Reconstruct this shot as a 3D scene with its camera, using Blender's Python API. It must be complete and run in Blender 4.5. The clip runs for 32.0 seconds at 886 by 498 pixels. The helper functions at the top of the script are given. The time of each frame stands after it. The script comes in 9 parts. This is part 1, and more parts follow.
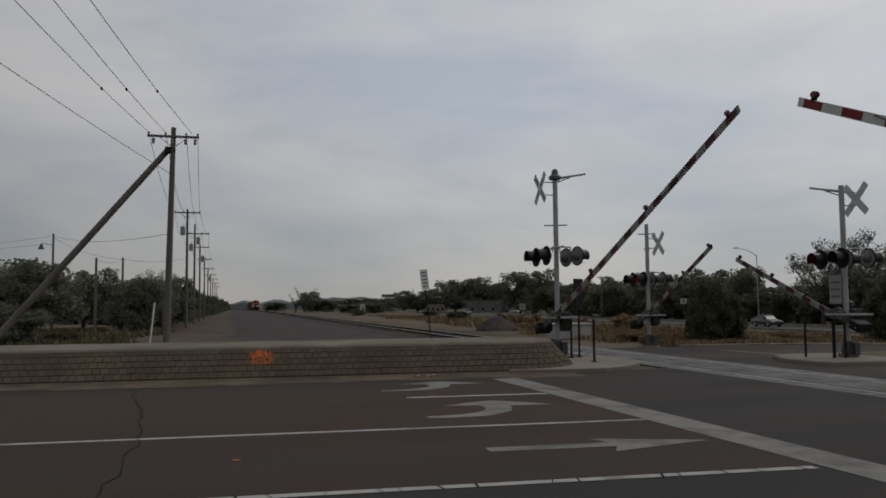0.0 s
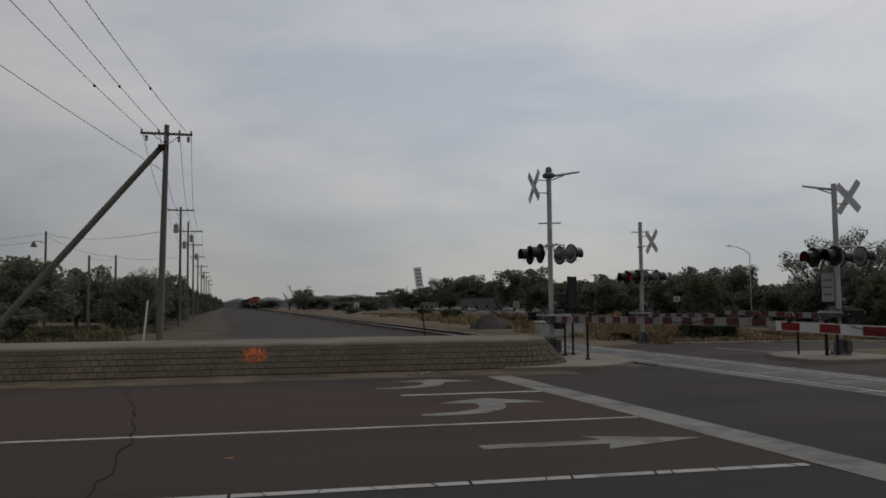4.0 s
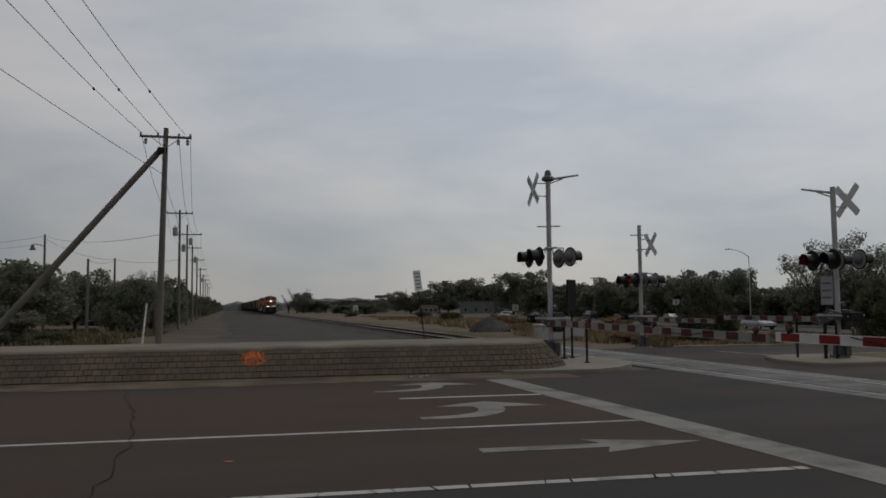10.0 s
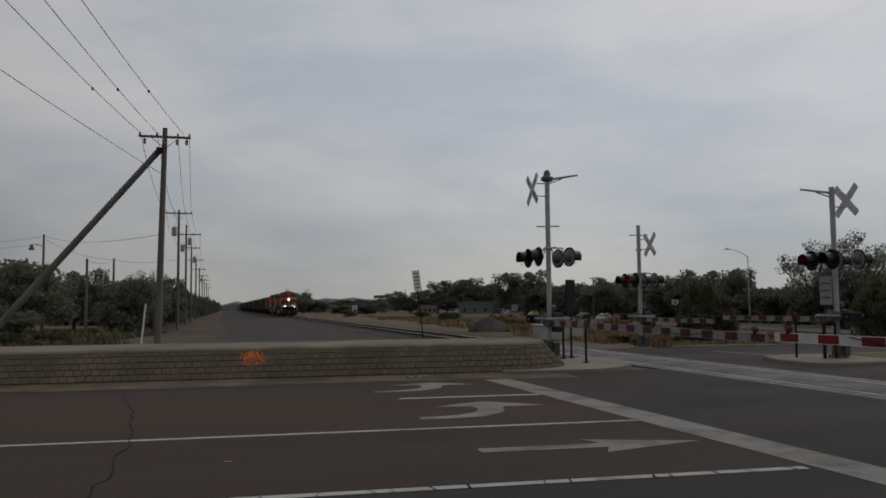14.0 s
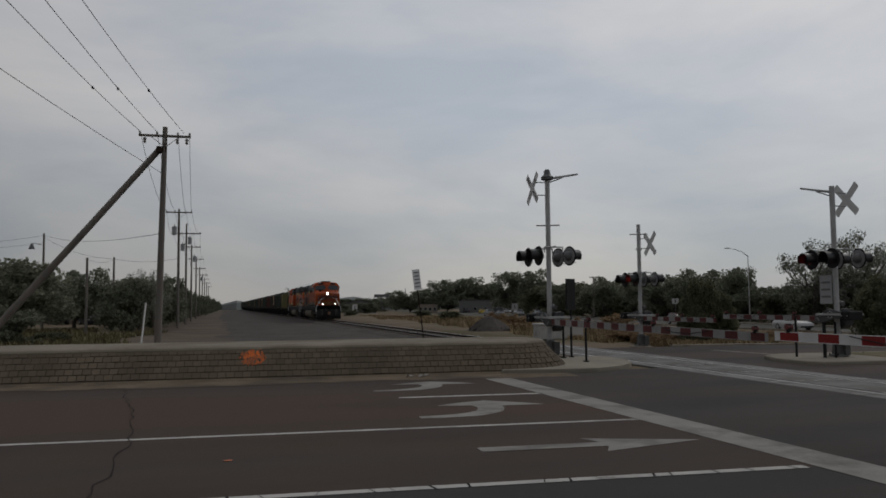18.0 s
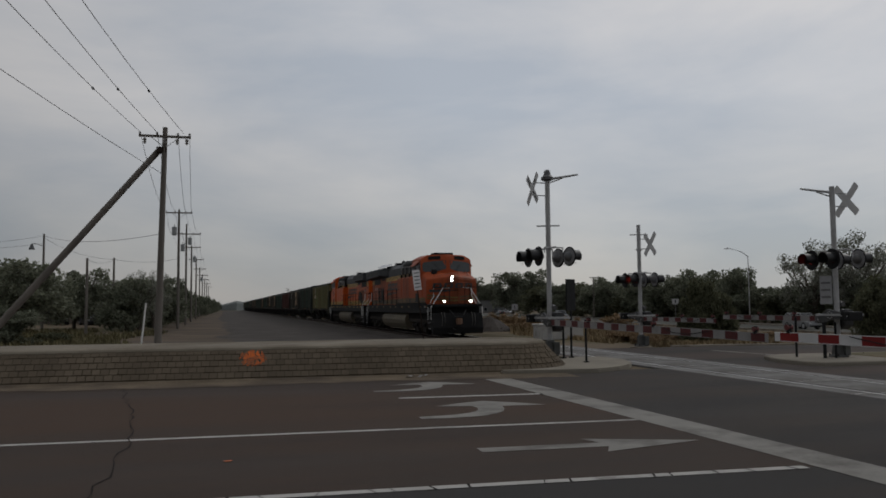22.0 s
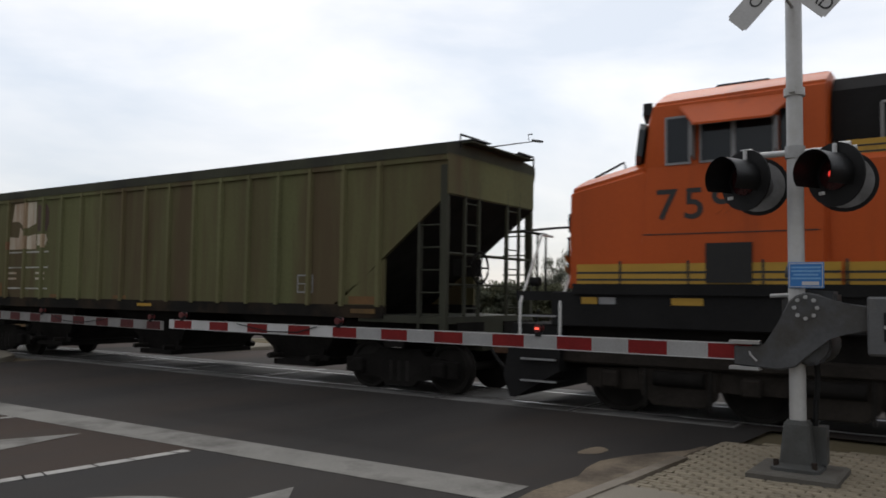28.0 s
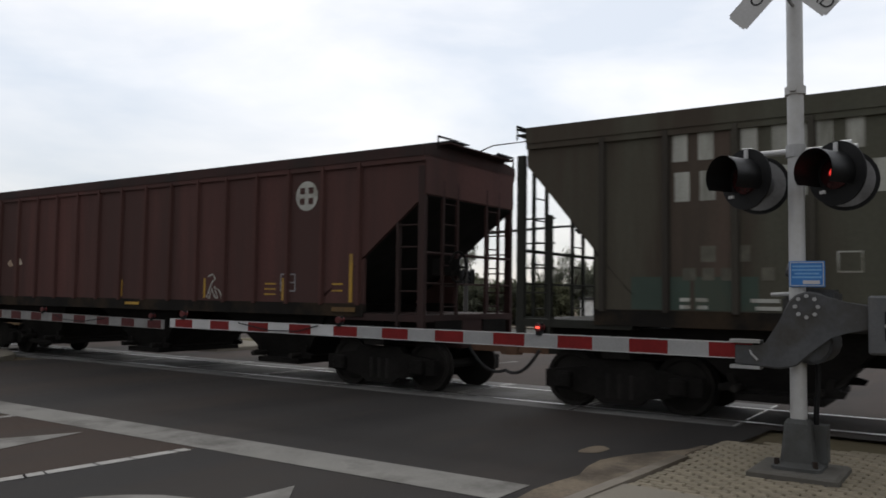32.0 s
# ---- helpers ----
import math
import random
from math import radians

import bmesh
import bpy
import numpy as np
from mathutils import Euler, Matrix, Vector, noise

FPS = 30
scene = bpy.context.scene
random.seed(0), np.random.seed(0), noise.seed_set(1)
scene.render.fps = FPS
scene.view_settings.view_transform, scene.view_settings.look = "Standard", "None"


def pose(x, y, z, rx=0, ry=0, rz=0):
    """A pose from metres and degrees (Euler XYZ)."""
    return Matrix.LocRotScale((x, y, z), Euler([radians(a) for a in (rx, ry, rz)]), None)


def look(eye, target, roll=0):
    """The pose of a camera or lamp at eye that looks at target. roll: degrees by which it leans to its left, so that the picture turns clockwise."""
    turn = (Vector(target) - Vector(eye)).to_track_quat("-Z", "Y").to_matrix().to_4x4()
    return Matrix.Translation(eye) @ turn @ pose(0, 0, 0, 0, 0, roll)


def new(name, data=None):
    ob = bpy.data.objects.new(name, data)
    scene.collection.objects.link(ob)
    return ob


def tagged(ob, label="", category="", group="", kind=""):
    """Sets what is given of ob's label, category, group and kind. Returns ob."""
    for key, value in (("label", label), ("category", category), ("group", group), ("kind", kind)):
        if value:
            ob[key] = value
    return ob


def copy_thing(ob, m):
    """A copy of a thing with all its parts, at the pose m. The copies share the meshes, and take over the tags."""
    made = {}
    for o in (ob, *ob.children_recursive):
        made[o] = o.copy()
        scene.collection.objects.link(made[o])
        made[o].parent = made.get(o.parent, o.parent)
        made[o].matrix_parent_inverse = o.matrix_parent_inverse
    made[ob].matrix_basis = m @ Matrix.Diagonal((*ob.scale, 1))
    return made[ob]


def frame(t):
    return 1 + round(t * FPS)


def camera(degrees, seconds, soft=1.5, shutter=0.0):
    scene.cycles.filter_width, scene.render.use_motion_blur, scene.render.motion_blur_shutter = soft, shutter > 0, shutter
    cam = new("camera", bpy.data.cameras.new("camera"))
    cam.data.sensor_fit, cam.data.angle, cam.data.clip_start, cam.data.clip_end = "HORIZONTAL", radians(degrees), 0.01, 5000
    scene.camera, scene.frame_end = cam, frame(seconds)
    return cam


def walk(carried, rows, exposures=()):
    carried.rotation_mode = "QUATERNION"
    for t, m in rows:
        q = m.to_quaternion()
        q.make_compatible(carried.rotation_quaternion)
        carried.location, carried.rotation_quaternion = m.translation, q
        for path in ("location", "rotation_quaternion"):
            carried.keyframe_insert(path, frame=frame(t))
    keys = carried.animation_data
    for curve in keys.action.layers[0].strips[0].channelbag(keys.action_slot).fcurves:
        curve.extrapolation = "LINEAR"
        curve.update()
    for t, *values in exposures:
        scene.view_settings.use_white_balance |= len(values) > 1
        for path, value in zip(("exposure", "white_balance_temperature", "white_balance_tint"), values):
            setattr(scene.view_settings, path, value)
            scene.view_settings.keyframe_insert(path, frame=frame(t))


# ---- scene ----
from mathutils import geometry

cam = camera(57.47, 32.0, soft=1.7, shutter=0.1)
PATH = [
    (0, pose(0.000, 0.000, 1.750, 93.954, 0.533, -14.754)),
    (0.5, pose(0.000, 0.000, 1.750, 93.947, 0.533, -14.870)),
    (1, pose(0.000, 0.000, 1.750, 93.945, 0.533, -15.040)),
    (1.5, pose(0.000, 0.000, 1.750, 93.869, 0.533, -15.160)),
    (2, pose(0.000, 0.000, 1.750, 93.836, 0.533, -14.886)),
    (2.5, pose(0.000, 0.000, 1.750, 93.905, 0.533, -15.186)),
    (3, pose(0.000, 0.000, 1.750, 93.834, 0.533, -15.258)),
    (3.5, pose(0.000, 0.000, 1.750, 93.806, 0.533, -15.185)),
    (5.5, pose(0.000, 0.000, 1.750, 93.774, 0.533, -15.193)),
    (6, pose(0.000, 0.000, 1.750, 93.831, 0.533, -15.240)),
    (6.5, pose(0.000, 0.000, 1.750, 93.791, 0.533, -15.185)),
    (7, pose(0.000, 0.000, 1.750, 93.834, 0.533, -15.106)),
    (7.5, pose(0.000, 0.000, 1.750, 93.781, 0.533, -14.982)),
    (8, pose(0.000, 0.000, 1.750, 93.773, 0.533, -15.312)),
    (8.5, pose(0.000, 0.000, 1.750, 93.886, 0.533, -15.253)),
    (9, pose(0.000, 0.000, 1.750, 93.895, 0.533, -15.301)),
    (9.5, pose(0.000, 0.000, 1.750, 93.900, 0.533, -15.250)),
    (10, pose(0.000, 0.000, 1.750, 94.014, 0.533, -15.244)),
    (10.5, pose(0.000, 0.000, 1.750, 94.073, 0.533, -15.281)),
    (11, pose(0.000, 0.000, 1.750, 94.133, 0.533, -15.265)),
    (11.5, pose(0.000, 0.000, 1.750, 94.012, 0.533, -15.297)),
    (12, pose(0.000, 0.000, 1.750, 93.892, 0.533, -15.304)),
    (12.5, pose(0.000, 0.000, 1.750, 93.958, 0.533, -15.276)),
    (13, pose(0.000, 0.000, 1.750, 93.907, 0.533, -15.312)),
    (13.5, pose(0.000, 0.000, 1.750, 94.088, 0.533, -15.244)),
    (14, pose(0.000, 0.000, 1.750, 94.016, 0.533, -15.305)),
    (14.5, pose(0.000, 0.000, 1.750, 93.992, 0.533, -15.296)),
    (16.5, pose(0.000, 0.000, 1.750, 94.013, 0.533, -15.297)),
    (17, pose(0.000, 0.000, 1.750, 93.959, 0.533, -15.308)),
    (17.5, pose(0.000, 0.000, 1.750, 94.063, 0.533, -15.301)),
    (18, pose(0.000, 0.000, 1.750, 93.950, 0.533, -15.297)),
    (18.5, pose(0.000, 0.000, 1.750, 93.878, 0.533, -15.298)),
    (19, pose(0.000, 0.000, 1.750, 94.019, 0.533, -15.292)),
    (19.5, pose(0.000, 0.000, 1.750, 94.021, 0.533, -15.300)),
    (20, pose(0.000, 0.000, 1.750, 93.996, 0.533, -15.301)),
    (20.5, pose(0.000, 0.000, 1.750, 94.019, 0.533, -15.305)),
    (21, pose(0.000, 0.000, 1.750, 93.971, 0.533, -15.309)),
    (21.5, pose(0.000, 0.000, 1.750, 93.956, 0.533, -15.299)),
    (22, pose(0.000, 0.000, 1.750, 93.981, 0.533, -15.295)),
    (22.5, pose(0.033, 0.018, 1.745, 93.368, -0.066, -19.131)),
    (23, pose(0.066, 0.036, 1.740, 93.208, -0.280, -25.055)),
    (23.5, pose(0.099, 0.055, 1.735, 93.061, -0.521, -31.238)),
    (24, pose(0.132, 0.073, 1.729, 92.977, -0.672, -36.398)),
    (24.5, pose(0.165, 0.091, 1.724, 92.887, -1.066, -46.755)),
    (26.5, pose(0.198, 0.109, 1.719, 93.247, -0.766, -57.529)),
    (27, pose(0.198, 0.109, 1.719, 93.209, -0.766, -57.865)),
    (27.5, pose(0.198, 0.109, 1.719, 93.326, -0.766, -56.746)),
    (28, pose(0.198, 0.109, 1.719, 93.299, -0.766, -55.749)),
    (28.5, pose(0.198, 0.109, 1.719, 93.401, -0.766, -55.712)),
    (29, pose(0.198, 0.109, 1.719, 93.343, -0.766, -55.710)),
    (29.5, pose(0.198, 0.109, 1.719, 93.285, -0.766, -55.703)),
    (30, pose(0.198, 0.109, 1.719, 93.286, -0.766, -55.705)),
    (30.5, pose(0.198, 0.109, 1.719, 93.290, -0.766, -55.705)),
    (31, pose(0.198, 0.109, 1.719, 93.290, -0.766, -55.705)),
    (31.5, pose(0.198, 0.109, 1.719, 93.241, -0.766, -55.702)),
    (32, pose(0.198, 0.109, 1.719, 93.221, -0.766, -55.698)),
]
walk(cam, PATH, exposures=[(0, 0.0), (22, 0.0), (23, 0.02), (24, 0.0), (24.5, 0.06), (26.5, 0.92), (27, 0.98), (28, 0.84), (32, 0.82)])

# ---- light: an overcast sky and a veiled sun behind the train ----
SUN_EL, SUN_AZ = 42.0, 62.0
world = bpy.data.worlds.new("overcast_sky")
scene.world = world
world.use_nodes = True
wn, wl = world.node_tree.nodes, world.node_tree.links
wn.clear()


def wnode(kind, **values):
    n = wn.new(kind)
    for key, value in values.items():
        n.inputs[key].default_value = value
    return n


sky = wn.new("ShaderNodeTexSky")
sky.sky_type, sky.sun_disc = "NISHITA", False
sky.sun_elevation, sky.sun_rotation = radians(SUN_EL), radians(SUN_AZ)
sky.air_density, sky.dust_density, sky.altitude = 1.2, 2.0, 1300
coord = wn.new("ShaderNodeTexCoord")
stretch = wn.new("ShaderNodeMapping")
stretch.inputs["Scale"].default_value = (1.0, 1.0, 3.2)
stretch.inputs["Location"].default_value = (3.1, 0.4, 0.35)
wl.new(coord.outputs["Generated"], stretch.inputs["Vector"])
clouds = wnode("ShaderNodeTexNoise", Scale=2.1, Detail=6.0, Roughness=0.52, Distortion=0.25)
wl.new(stretch.outputs["Vector"], clouds.inputs["Vector"])
cloud_ramp = wn.new("ShaderNodeValToRGB")
cloud_ramp.color_ramp.elements[0].position, cloud_ramp.color_ramp.elements[1].position = 0.36, 0.62
cloud_ramp.color_ramp.elements[0].color, cloud_ramp.color_ramp.elements[1].color = (0.405, 0.432, 0.472, 1), (0.605, 0.588, 0.578, 1)
wl.new(clouds.outputs["Fac"], cloud_ramp.inputs["Fac"])
sky_dim = wn.new("ShaderNodeVectorMath")
sky_dim.operation = "SCALE"
sky_dim.inputs["Scale"].default_value = 0.08
wl.new(sky.outputs["Color"], sky_dim.inputs[0])
blend = wn.new("ShaderNodeMix")
blend.data_type = "RGBA"
blend.inputs["Factor"].default_value = 0.86
wl.new(sky_dim.outputs["Vector"], blend.inputs["A"])
wl.new(cloud_ramp.outputs["Color"], blend.inputs["B"])
toward = wn.new("ShaderNodeVectorMath")
toward.operation = "DOT_PRODUCT"
toward.inputs[1].default_value = (math.sin(radians(SUN_AZ)) * 0.74, math.cos(radians(SUN_AZ)) * 0.74, 0.67)
wl.new(coord.outputs["Generated"], toward.inputs[0])
veil = wn.new("ShaderNodeMapRange")
for key, value in (("From Min", 0.1), ("From Max", 0.66), ("To Min", 0.645), ("To Max", 1.05)):
    veil.inputs[key].default_value = value
wl.new(toward.outputs["Value"], veil.inputs["Value"])
height = wn.new("ShaderNodeSeparateXYZ")
wl.new(coord.outputs["Generated"], height.inputs["Vector"])
murk = wn.new("ShaderNodeMapRange")
for key, value in (("From Min", 0.0), ("From Max", 0.24), ("To Min", 0.74), ("To Max", 1.0)):
    murk.inputs[key].default_value = value
wl.new(height.outputs["Z"], murk.inputs["Value"])
glare = wn.new("ShaderNodeMath")
glare.operation = "MULTIPLY"
wl.new(veil.outputs["Result"], glare.inputs[0])
wl.new(murk.outputs["Result"], glare.inputs[1])
back = wnode("ShaderNodeBackground", Strength=1.0)
wl.new(glare.outputs["Value"], back.inputs["Strength"])
wl.new(blend.outputs["Result"], back.inputs["Color"])
world_out = wn.new("ShaderNodeOutputWorld")
wl.new(back.outputs["Background"], world_out.inputs["Surface"])

sun = new("veiled_sun", bpy.data.lights.new("veiled_sun", "SUN"))
sun.data.energy, sun.data.angle, sun.data.color = 0.5, radians(30), (1.0, 0.97, 0.92)
sun_way = Vector((math.sin(radians(SUN_AZ)) * math.cos(radians(SUN_EL)), math.cos(radians(SUN_AZ)) * math.cos(radians(SUN_EL)), math.sin(radians(SUN_EL))))
sun.matrix_world = look(sun_way * 200, (0, 0, 0))


# ---- materials ----
def mat(name, color, rough=0.8, metal=0.0, vary=0.25, scale=3.0, fine=40.0, bump=0.15, stain=None, stain_at=0.62, rnd=0.0, island=0.0, emit=None, power=0.0, streak=False, spec=0.5, along=0.0, thin=0.0):
    """A surface with variation at two scales, an optional stain colour, fine relief, and variation from piece to piece."""
    m = bpy.data.materials.new(name)
    m.use_nodes = True
    n, l = m.node_tree.nodes, m.node_tree.links
    p = n["Principled BSDF"]
    p.inputs["Roughness"].default_value, p.inputs["Metallic"].default_value = rough, metal
    p.inputs["Specular IOR Level"].default_value = spec
    if emit:
        p.inputs["Base Color"].default_value = (*color, 1)
        p.inputs["Emission Color"].default_value, p.inputs["Emission Strength"].default_value = (*emit, 1), power
        return m
    tc = n.new("ShaderNodeTexCoord")
    mp = n.new("ShaderNodeMapping")
    l.new(tc.outputs["Object"], mp.inputs["Vector"])
    if streak:
        mp.inputs["Scale"].default_value = (1, 1, 0.12)
    if along:
        mp.inputs["Scale"].default_value = (along, 1, 1)
        mp.inputs["Rotation"].default_value = (0, 0, radians(3.58))
    big, small = n.new("ShaderNodeTexNoise"), n.new("ShaderNodeTexNoise")
    for tex, s, d in ((big, scale, 5), (small, fine, 3)):
        tex.inputs["Scale"].default_value, tex.inputs["Detail"].default_value = s, d
    l.new(mp.outputs["Vector"], big.inputs["Vector"])
    l.new(tc.outputs["Object"], small.inputs["Vector"])
    add = n.new("ShaderNodeMath")
    add.operation = "MULTIPLY_ADD"
    l.new(small.outputs["Fac"], add.inputs[0])
    add.inputs[1].default_value = 0.45
    l.new(big.outputs["Fac"], add.inputs[2])
    ramp = n.new("ShaderNodeValToRGB")
    e = ramp.color_ramp.elements
    e[0].position, e[1].position = 0.42, 1.02
    e[0].color = (*[c * (1 - vary) for c in color], 1)
    e[1].color = (*[min(1, c * (1 + vary)) for c in color], 1)
    l.new(add.outputs["Value"], ramp.inputs["Fac"])
    col = ramp.outputs["Color"]
    if stain:
        st = n.new("ShaderNodeTexNoise")
        st.inputs["Scale"].default_value, st.inputs["Detail"].default_value, st.inputs["Roughness"].default_value = scale * 0.6, 7, 0.65
        off = n.new("ShaderNodeMapping")
        off.inputs["Location"].default_value = (7.3, 2.1, 4.4)
        l.new(mp.outputs["Vector"], off.inputs["Vector"])
        l.new(off.outputs["Vector"], st.inputs["Vector"])
        sr = n.new("ShaderNodeValToRGB")
        sr.color_ramp.elements[0].position, sr.color_ramp.elements[1].position = stain_at - 0.1, stain_at + 0.08
        l.new(st.outputs["Fac"], sr.inputs["Fac"])
        mix = n.new("ShaderNodeMix")
        mix.data_type = "RGBA"
        l.new(sr.outputs["Color"], mix.inputs["Factor"])
        l.new(col, mix.inputs["A"])
        mix.inputs["B"].default_value = (*stain, 1)
        col = mix.outputs["Result"]
    if rnd or island:
        if rnd:
            src = n.new("ShaderNodeObjectInfo").outputs["Random"]
        else:
            src = n.new("ShaderNodeNewGeometry").outputs["Random Per Island"]
        mr = n.new("ShaderNodeMapRange")
        k = rnd or island
        mr.inputs["To Min"].default_value, mr.inputs["To Max"].default_value = 1 - k, 1 + k
        l.new(src, mr.inputs["Value"])
        sc = n.new("ShaderNodeVectorMath")
        sc.operation = "SCALE"
        l.new(col, sc.inputs[0])
        l.new(mr.outputs["Result"], sc.inputs["Scale"])
        col = sc.outputs["Vector"]
    l.new(col, p.inputs["Base Color"])
    if bump:
        b = n.new("ShaderNodeBump")
        b.inputs["Strength"].default_value, b.inputs["Distance"].default_value = bump, 0.02
        l.new(small.outputs["Fac"], b.inputs["Height"])
        l.new(b.outputs["Normal"], p.inputs["Normal"])
    if thin:
        # light passing through leaves
        tr, mx = n.new("ShaderNodeBsdfTranslucent"), n.new("ShaderNodeMixShader")
        l.new(col, tr.inputs["Color"])
        mx.inputs["Fac"].default_value = thin
        l.new(p.outputs["BSDF"], mx.inputs[1])
        l.new(tr.outputs["BSDF"], mx.inputs[2])
        l.new(mx.outputs["Shader"], n["Material Output"].inputs["Surface"])
    return m


M_ASPHALT = mat("asphalt_worn", (0.0465, 0.0368, 0.0315), 0.9, vary=0.32, scale=0.4, fine=60, bump=0.3, spec=0.12, along=0.2, stain=(0.061, 0.040, 0.029), stain_at=0.52)
M_ASPHALT_GREY = mat("asphalt_repaved_grey", (0.036, 0.0333, 0.0315), 0.9, vary=0.34, scale=0.5, fine=70, bump=0.3, spec=0.14, along=0.25, stain=(0.05, 0.0405, 0.0345), stain_at=0.57)
M_ASPHALT_NEAR = mat("asphalt_near_lane", (0.034, 0.0322, 0.0312), 0.9, vary=0.32, scale=0.5, fine=70, bump=0.3, spec=0.14, along=0.2, stain=(0.043, 0.036, 0.031), stain_at=0.56)
M_ASPHALT_MID = mat("asphalt_beyond", (0.043, 0.038, 0.0355), 0.9, spec=0.12, vary=0.3, scale=0.4, fine=50, along=0.2, stain=(0.066, 0.05, 0.042), stain_at=0.54)
M_ASPHALT_FAR = mat("asphalt_grey", (0.078, 0.077, 0.068), 0.9, spec=0.15, vary=0.25, scale=0.3, fine=40)
M_SEAL = mat("crack_sealer", (0.021, 0.019, 0.018), 0.9, spec=0.05, vary=0.2)
M_GROUND = mat("dry_earth_and_grass", (0.125, 0.096, 0.068), 0.95, spec=0.1, vary=0.35, scale=0.12, fine=9, bump=0.5, stain=(0.085, 0.075, 0.042), stain_at=0.55)
M_SAND = mat("pale_road_sand", (0.175, 0.142, 0.105), 0.95, spec=0.1, vary=0.35, scale=1.2, fine=30, bump=0.4, stain=(0.06, 0.052, 0.045), stain_at=0.52)
M_GRAVEL = mat("grey_ballast_gravel", (0.062, 0.055, 0.05), 0.95, spec=0.1, vary=0.35, scale=0.4, fine=22, bump=0.8)
M_DIRT = mat("tan_dirt_lane", (0.1, 0.077, 0.057), 0.95, spec=0.1, vary=0.3, scale=0.25, fine=14, bump=0.5, stain=(0.065, 0.055, 0.046), stain_at=0.55)
M_LAWN = mat("verge_grass", (0.07, 0.07, 0.035), 0.95, spec=0.1, vary=0.35, scale=0.4, fine=15, bump=0.6, stain=(0.12, 0.1, 0.055), stain_at=0.55)
M_TURF = mat("dry_olive_turf", (0.105, 0.094, 0.055), 0.95, spec=0.08, vary=0.35, scale=0.35, fine=12, bump=0.6, stain=(0.14, 0.112, 0.07), stain_at=0.55)
M_CONCRETE = mat("light_concrete", (0.21, 0.19, 0.155), 0.92, spec=0.15, vary=0.15, scale=0.8, fine=45, bump=0.2, stain=(0.14, 0.12, 0.095), stain_at=0.6)
M_CAP = mat("tan_coping_concrete", (0.185, 0.163, 0.128), 0.92, spec=0.15, vary=0.2, scale=0.7, fine=45, bump=0.25, stain=(0.12, 0.1, 0.075), stain_at=0.57)
M_SILT = mat("tan_gutter_silt", (0.122, 0.097, 0.07), 0.95, spec=0.1, vary=0.35, scale=0.9, fine=24, bump=0.5, stain=(0.07, 0.056, 0.044), stain_at=0.56)
M_PANEL = mat("concrete_crossing_panel", (0.165, 0.163, 0.158), 0.88, spec=0.15, vary=0.2, scale=0.9, fine=50, stain=(0.1, 0.094, 0.087), stain_at=0.58, rnd=0.08)
M_FOOTING = mat("dirty_footing_concrete", (0.1, 0.093, 0.08), 0.9, vary=0.25, scale=1.5, fine=45, stain=(0.06, 0.052, 0.042), stain_at=0.55)
M_KERB = mat("kerb_concrete", (0.2, 0.175, 0.14), 0.9, vary=0.2, scale=1.1, fine=45, stain=(0.11, 0.09, 0.065), stain_at=0.55)
M_PAVER = mat("tan_paver", (0.113, 0.091, 0.066), 0.92, spec=0.1, vary=0.3, scale=0.5, fine=50, bump=0.3, rnd=0.12)
M_PAVER_JOINED = mat("tan_paver_rows", (0.11, 0.089, 0.065), 0.92, spec=0.1, vary=0.3, scale=0.5, fine=50, bump=0.3, island=0.12)
M_GROUT = mat("paver_joint", (0.075, 0.061, 0.044), 0.95, spec=0.05, vary=0.2, scale=3)
M_TACTILE = mat("buff_paving_block", (0.226, 0.193, 0.137), 0.9, vary=0.16, scale=2.0, fine=40, bump=0.3, rnd=0.1, stain=(0.11, 0.092, 0.064), stain_at=0.58)
M_WHITE_LINE = mat("worn_white_road_paint", (0.36, 0.35, 0.33), 0.85, spec=0.15, vary=0.2, scale=2.5, fine=30, stain=(0.1, 0.09, 0.085), stain_at=0.64)
M_OLD_LINE = mat("dirty_road_paint", (0.205, 0.198, 0.182), 0.88, spec=0.12, vary=0.2, scale=1.5, fine=30, stain=(0.1, 0.093, 0.085), stain_at=0.6)
M_STEEL = mat("galvanised_mast", (0.35, 0.35, 0.35), 0.55, 0.3, vary=0.15, scale=2, fine=30, bump=0.05, stain=(0.25, 0.24, 0.225), stain_at=0.64)
M_GREY_PAINT = mat("grey_painted_casting", (0.095, 0.097, 0.102), 0.55, 0.2, vary=0.15, scale=3, stain=(0.125, 0.118, 0.11), stain_at=0.6)
# Paler copy of the mast steel; the near mast's brightness is put into colour.
M_MAST_PALE = mat("brightened_near_mast", (0.50, 0.50, 0.50), 0.5, 0.2, vary=0.1, scale=2, fine=30, bump=0.04, stain=(0.40, 0.39, 0.37), stain_at=0.62)
M_BASE = mat("weathered_cast_base", (0.075, 0.078, 0.076), 0.7, 0.1, vary=0.25, scale=3, stain=(0.05, 0.05, 0.046), stain_at=0.55)
M_CAST = mat("dark_grey_casting_paint", (0.072, 0.074, 0.078), 0.6, 0.15, vary=0.25, scale=4, fine=25, spec=0.3, stain=(0.055, 0.052, 0.048), stain_at=0.55)
M_RAIL = mat("rail_steel", (0.03, 0.022, 0.018), 0.85, 0.0, spec=0.15, vary=0.2, scale=4)
M_PANEL_STEEL = mat("worn_panel_edge_steel", (0.3, 0.295, 0.285), 0.45, 0.6, vary=0.2, scale=6, stain=(0.12, 0.1, 0.085), stain_at=0.56)
M_FLANGE = mat("flangeway_dirt", (0.012, 0.011, 0.0105), 0.95, spec=0.05, vary=0.3)
M_RAIL_TOP = mat("polished_rail_head", (0.42, 0.41, 0.40), 0.33, 0.9, vary=0.08)
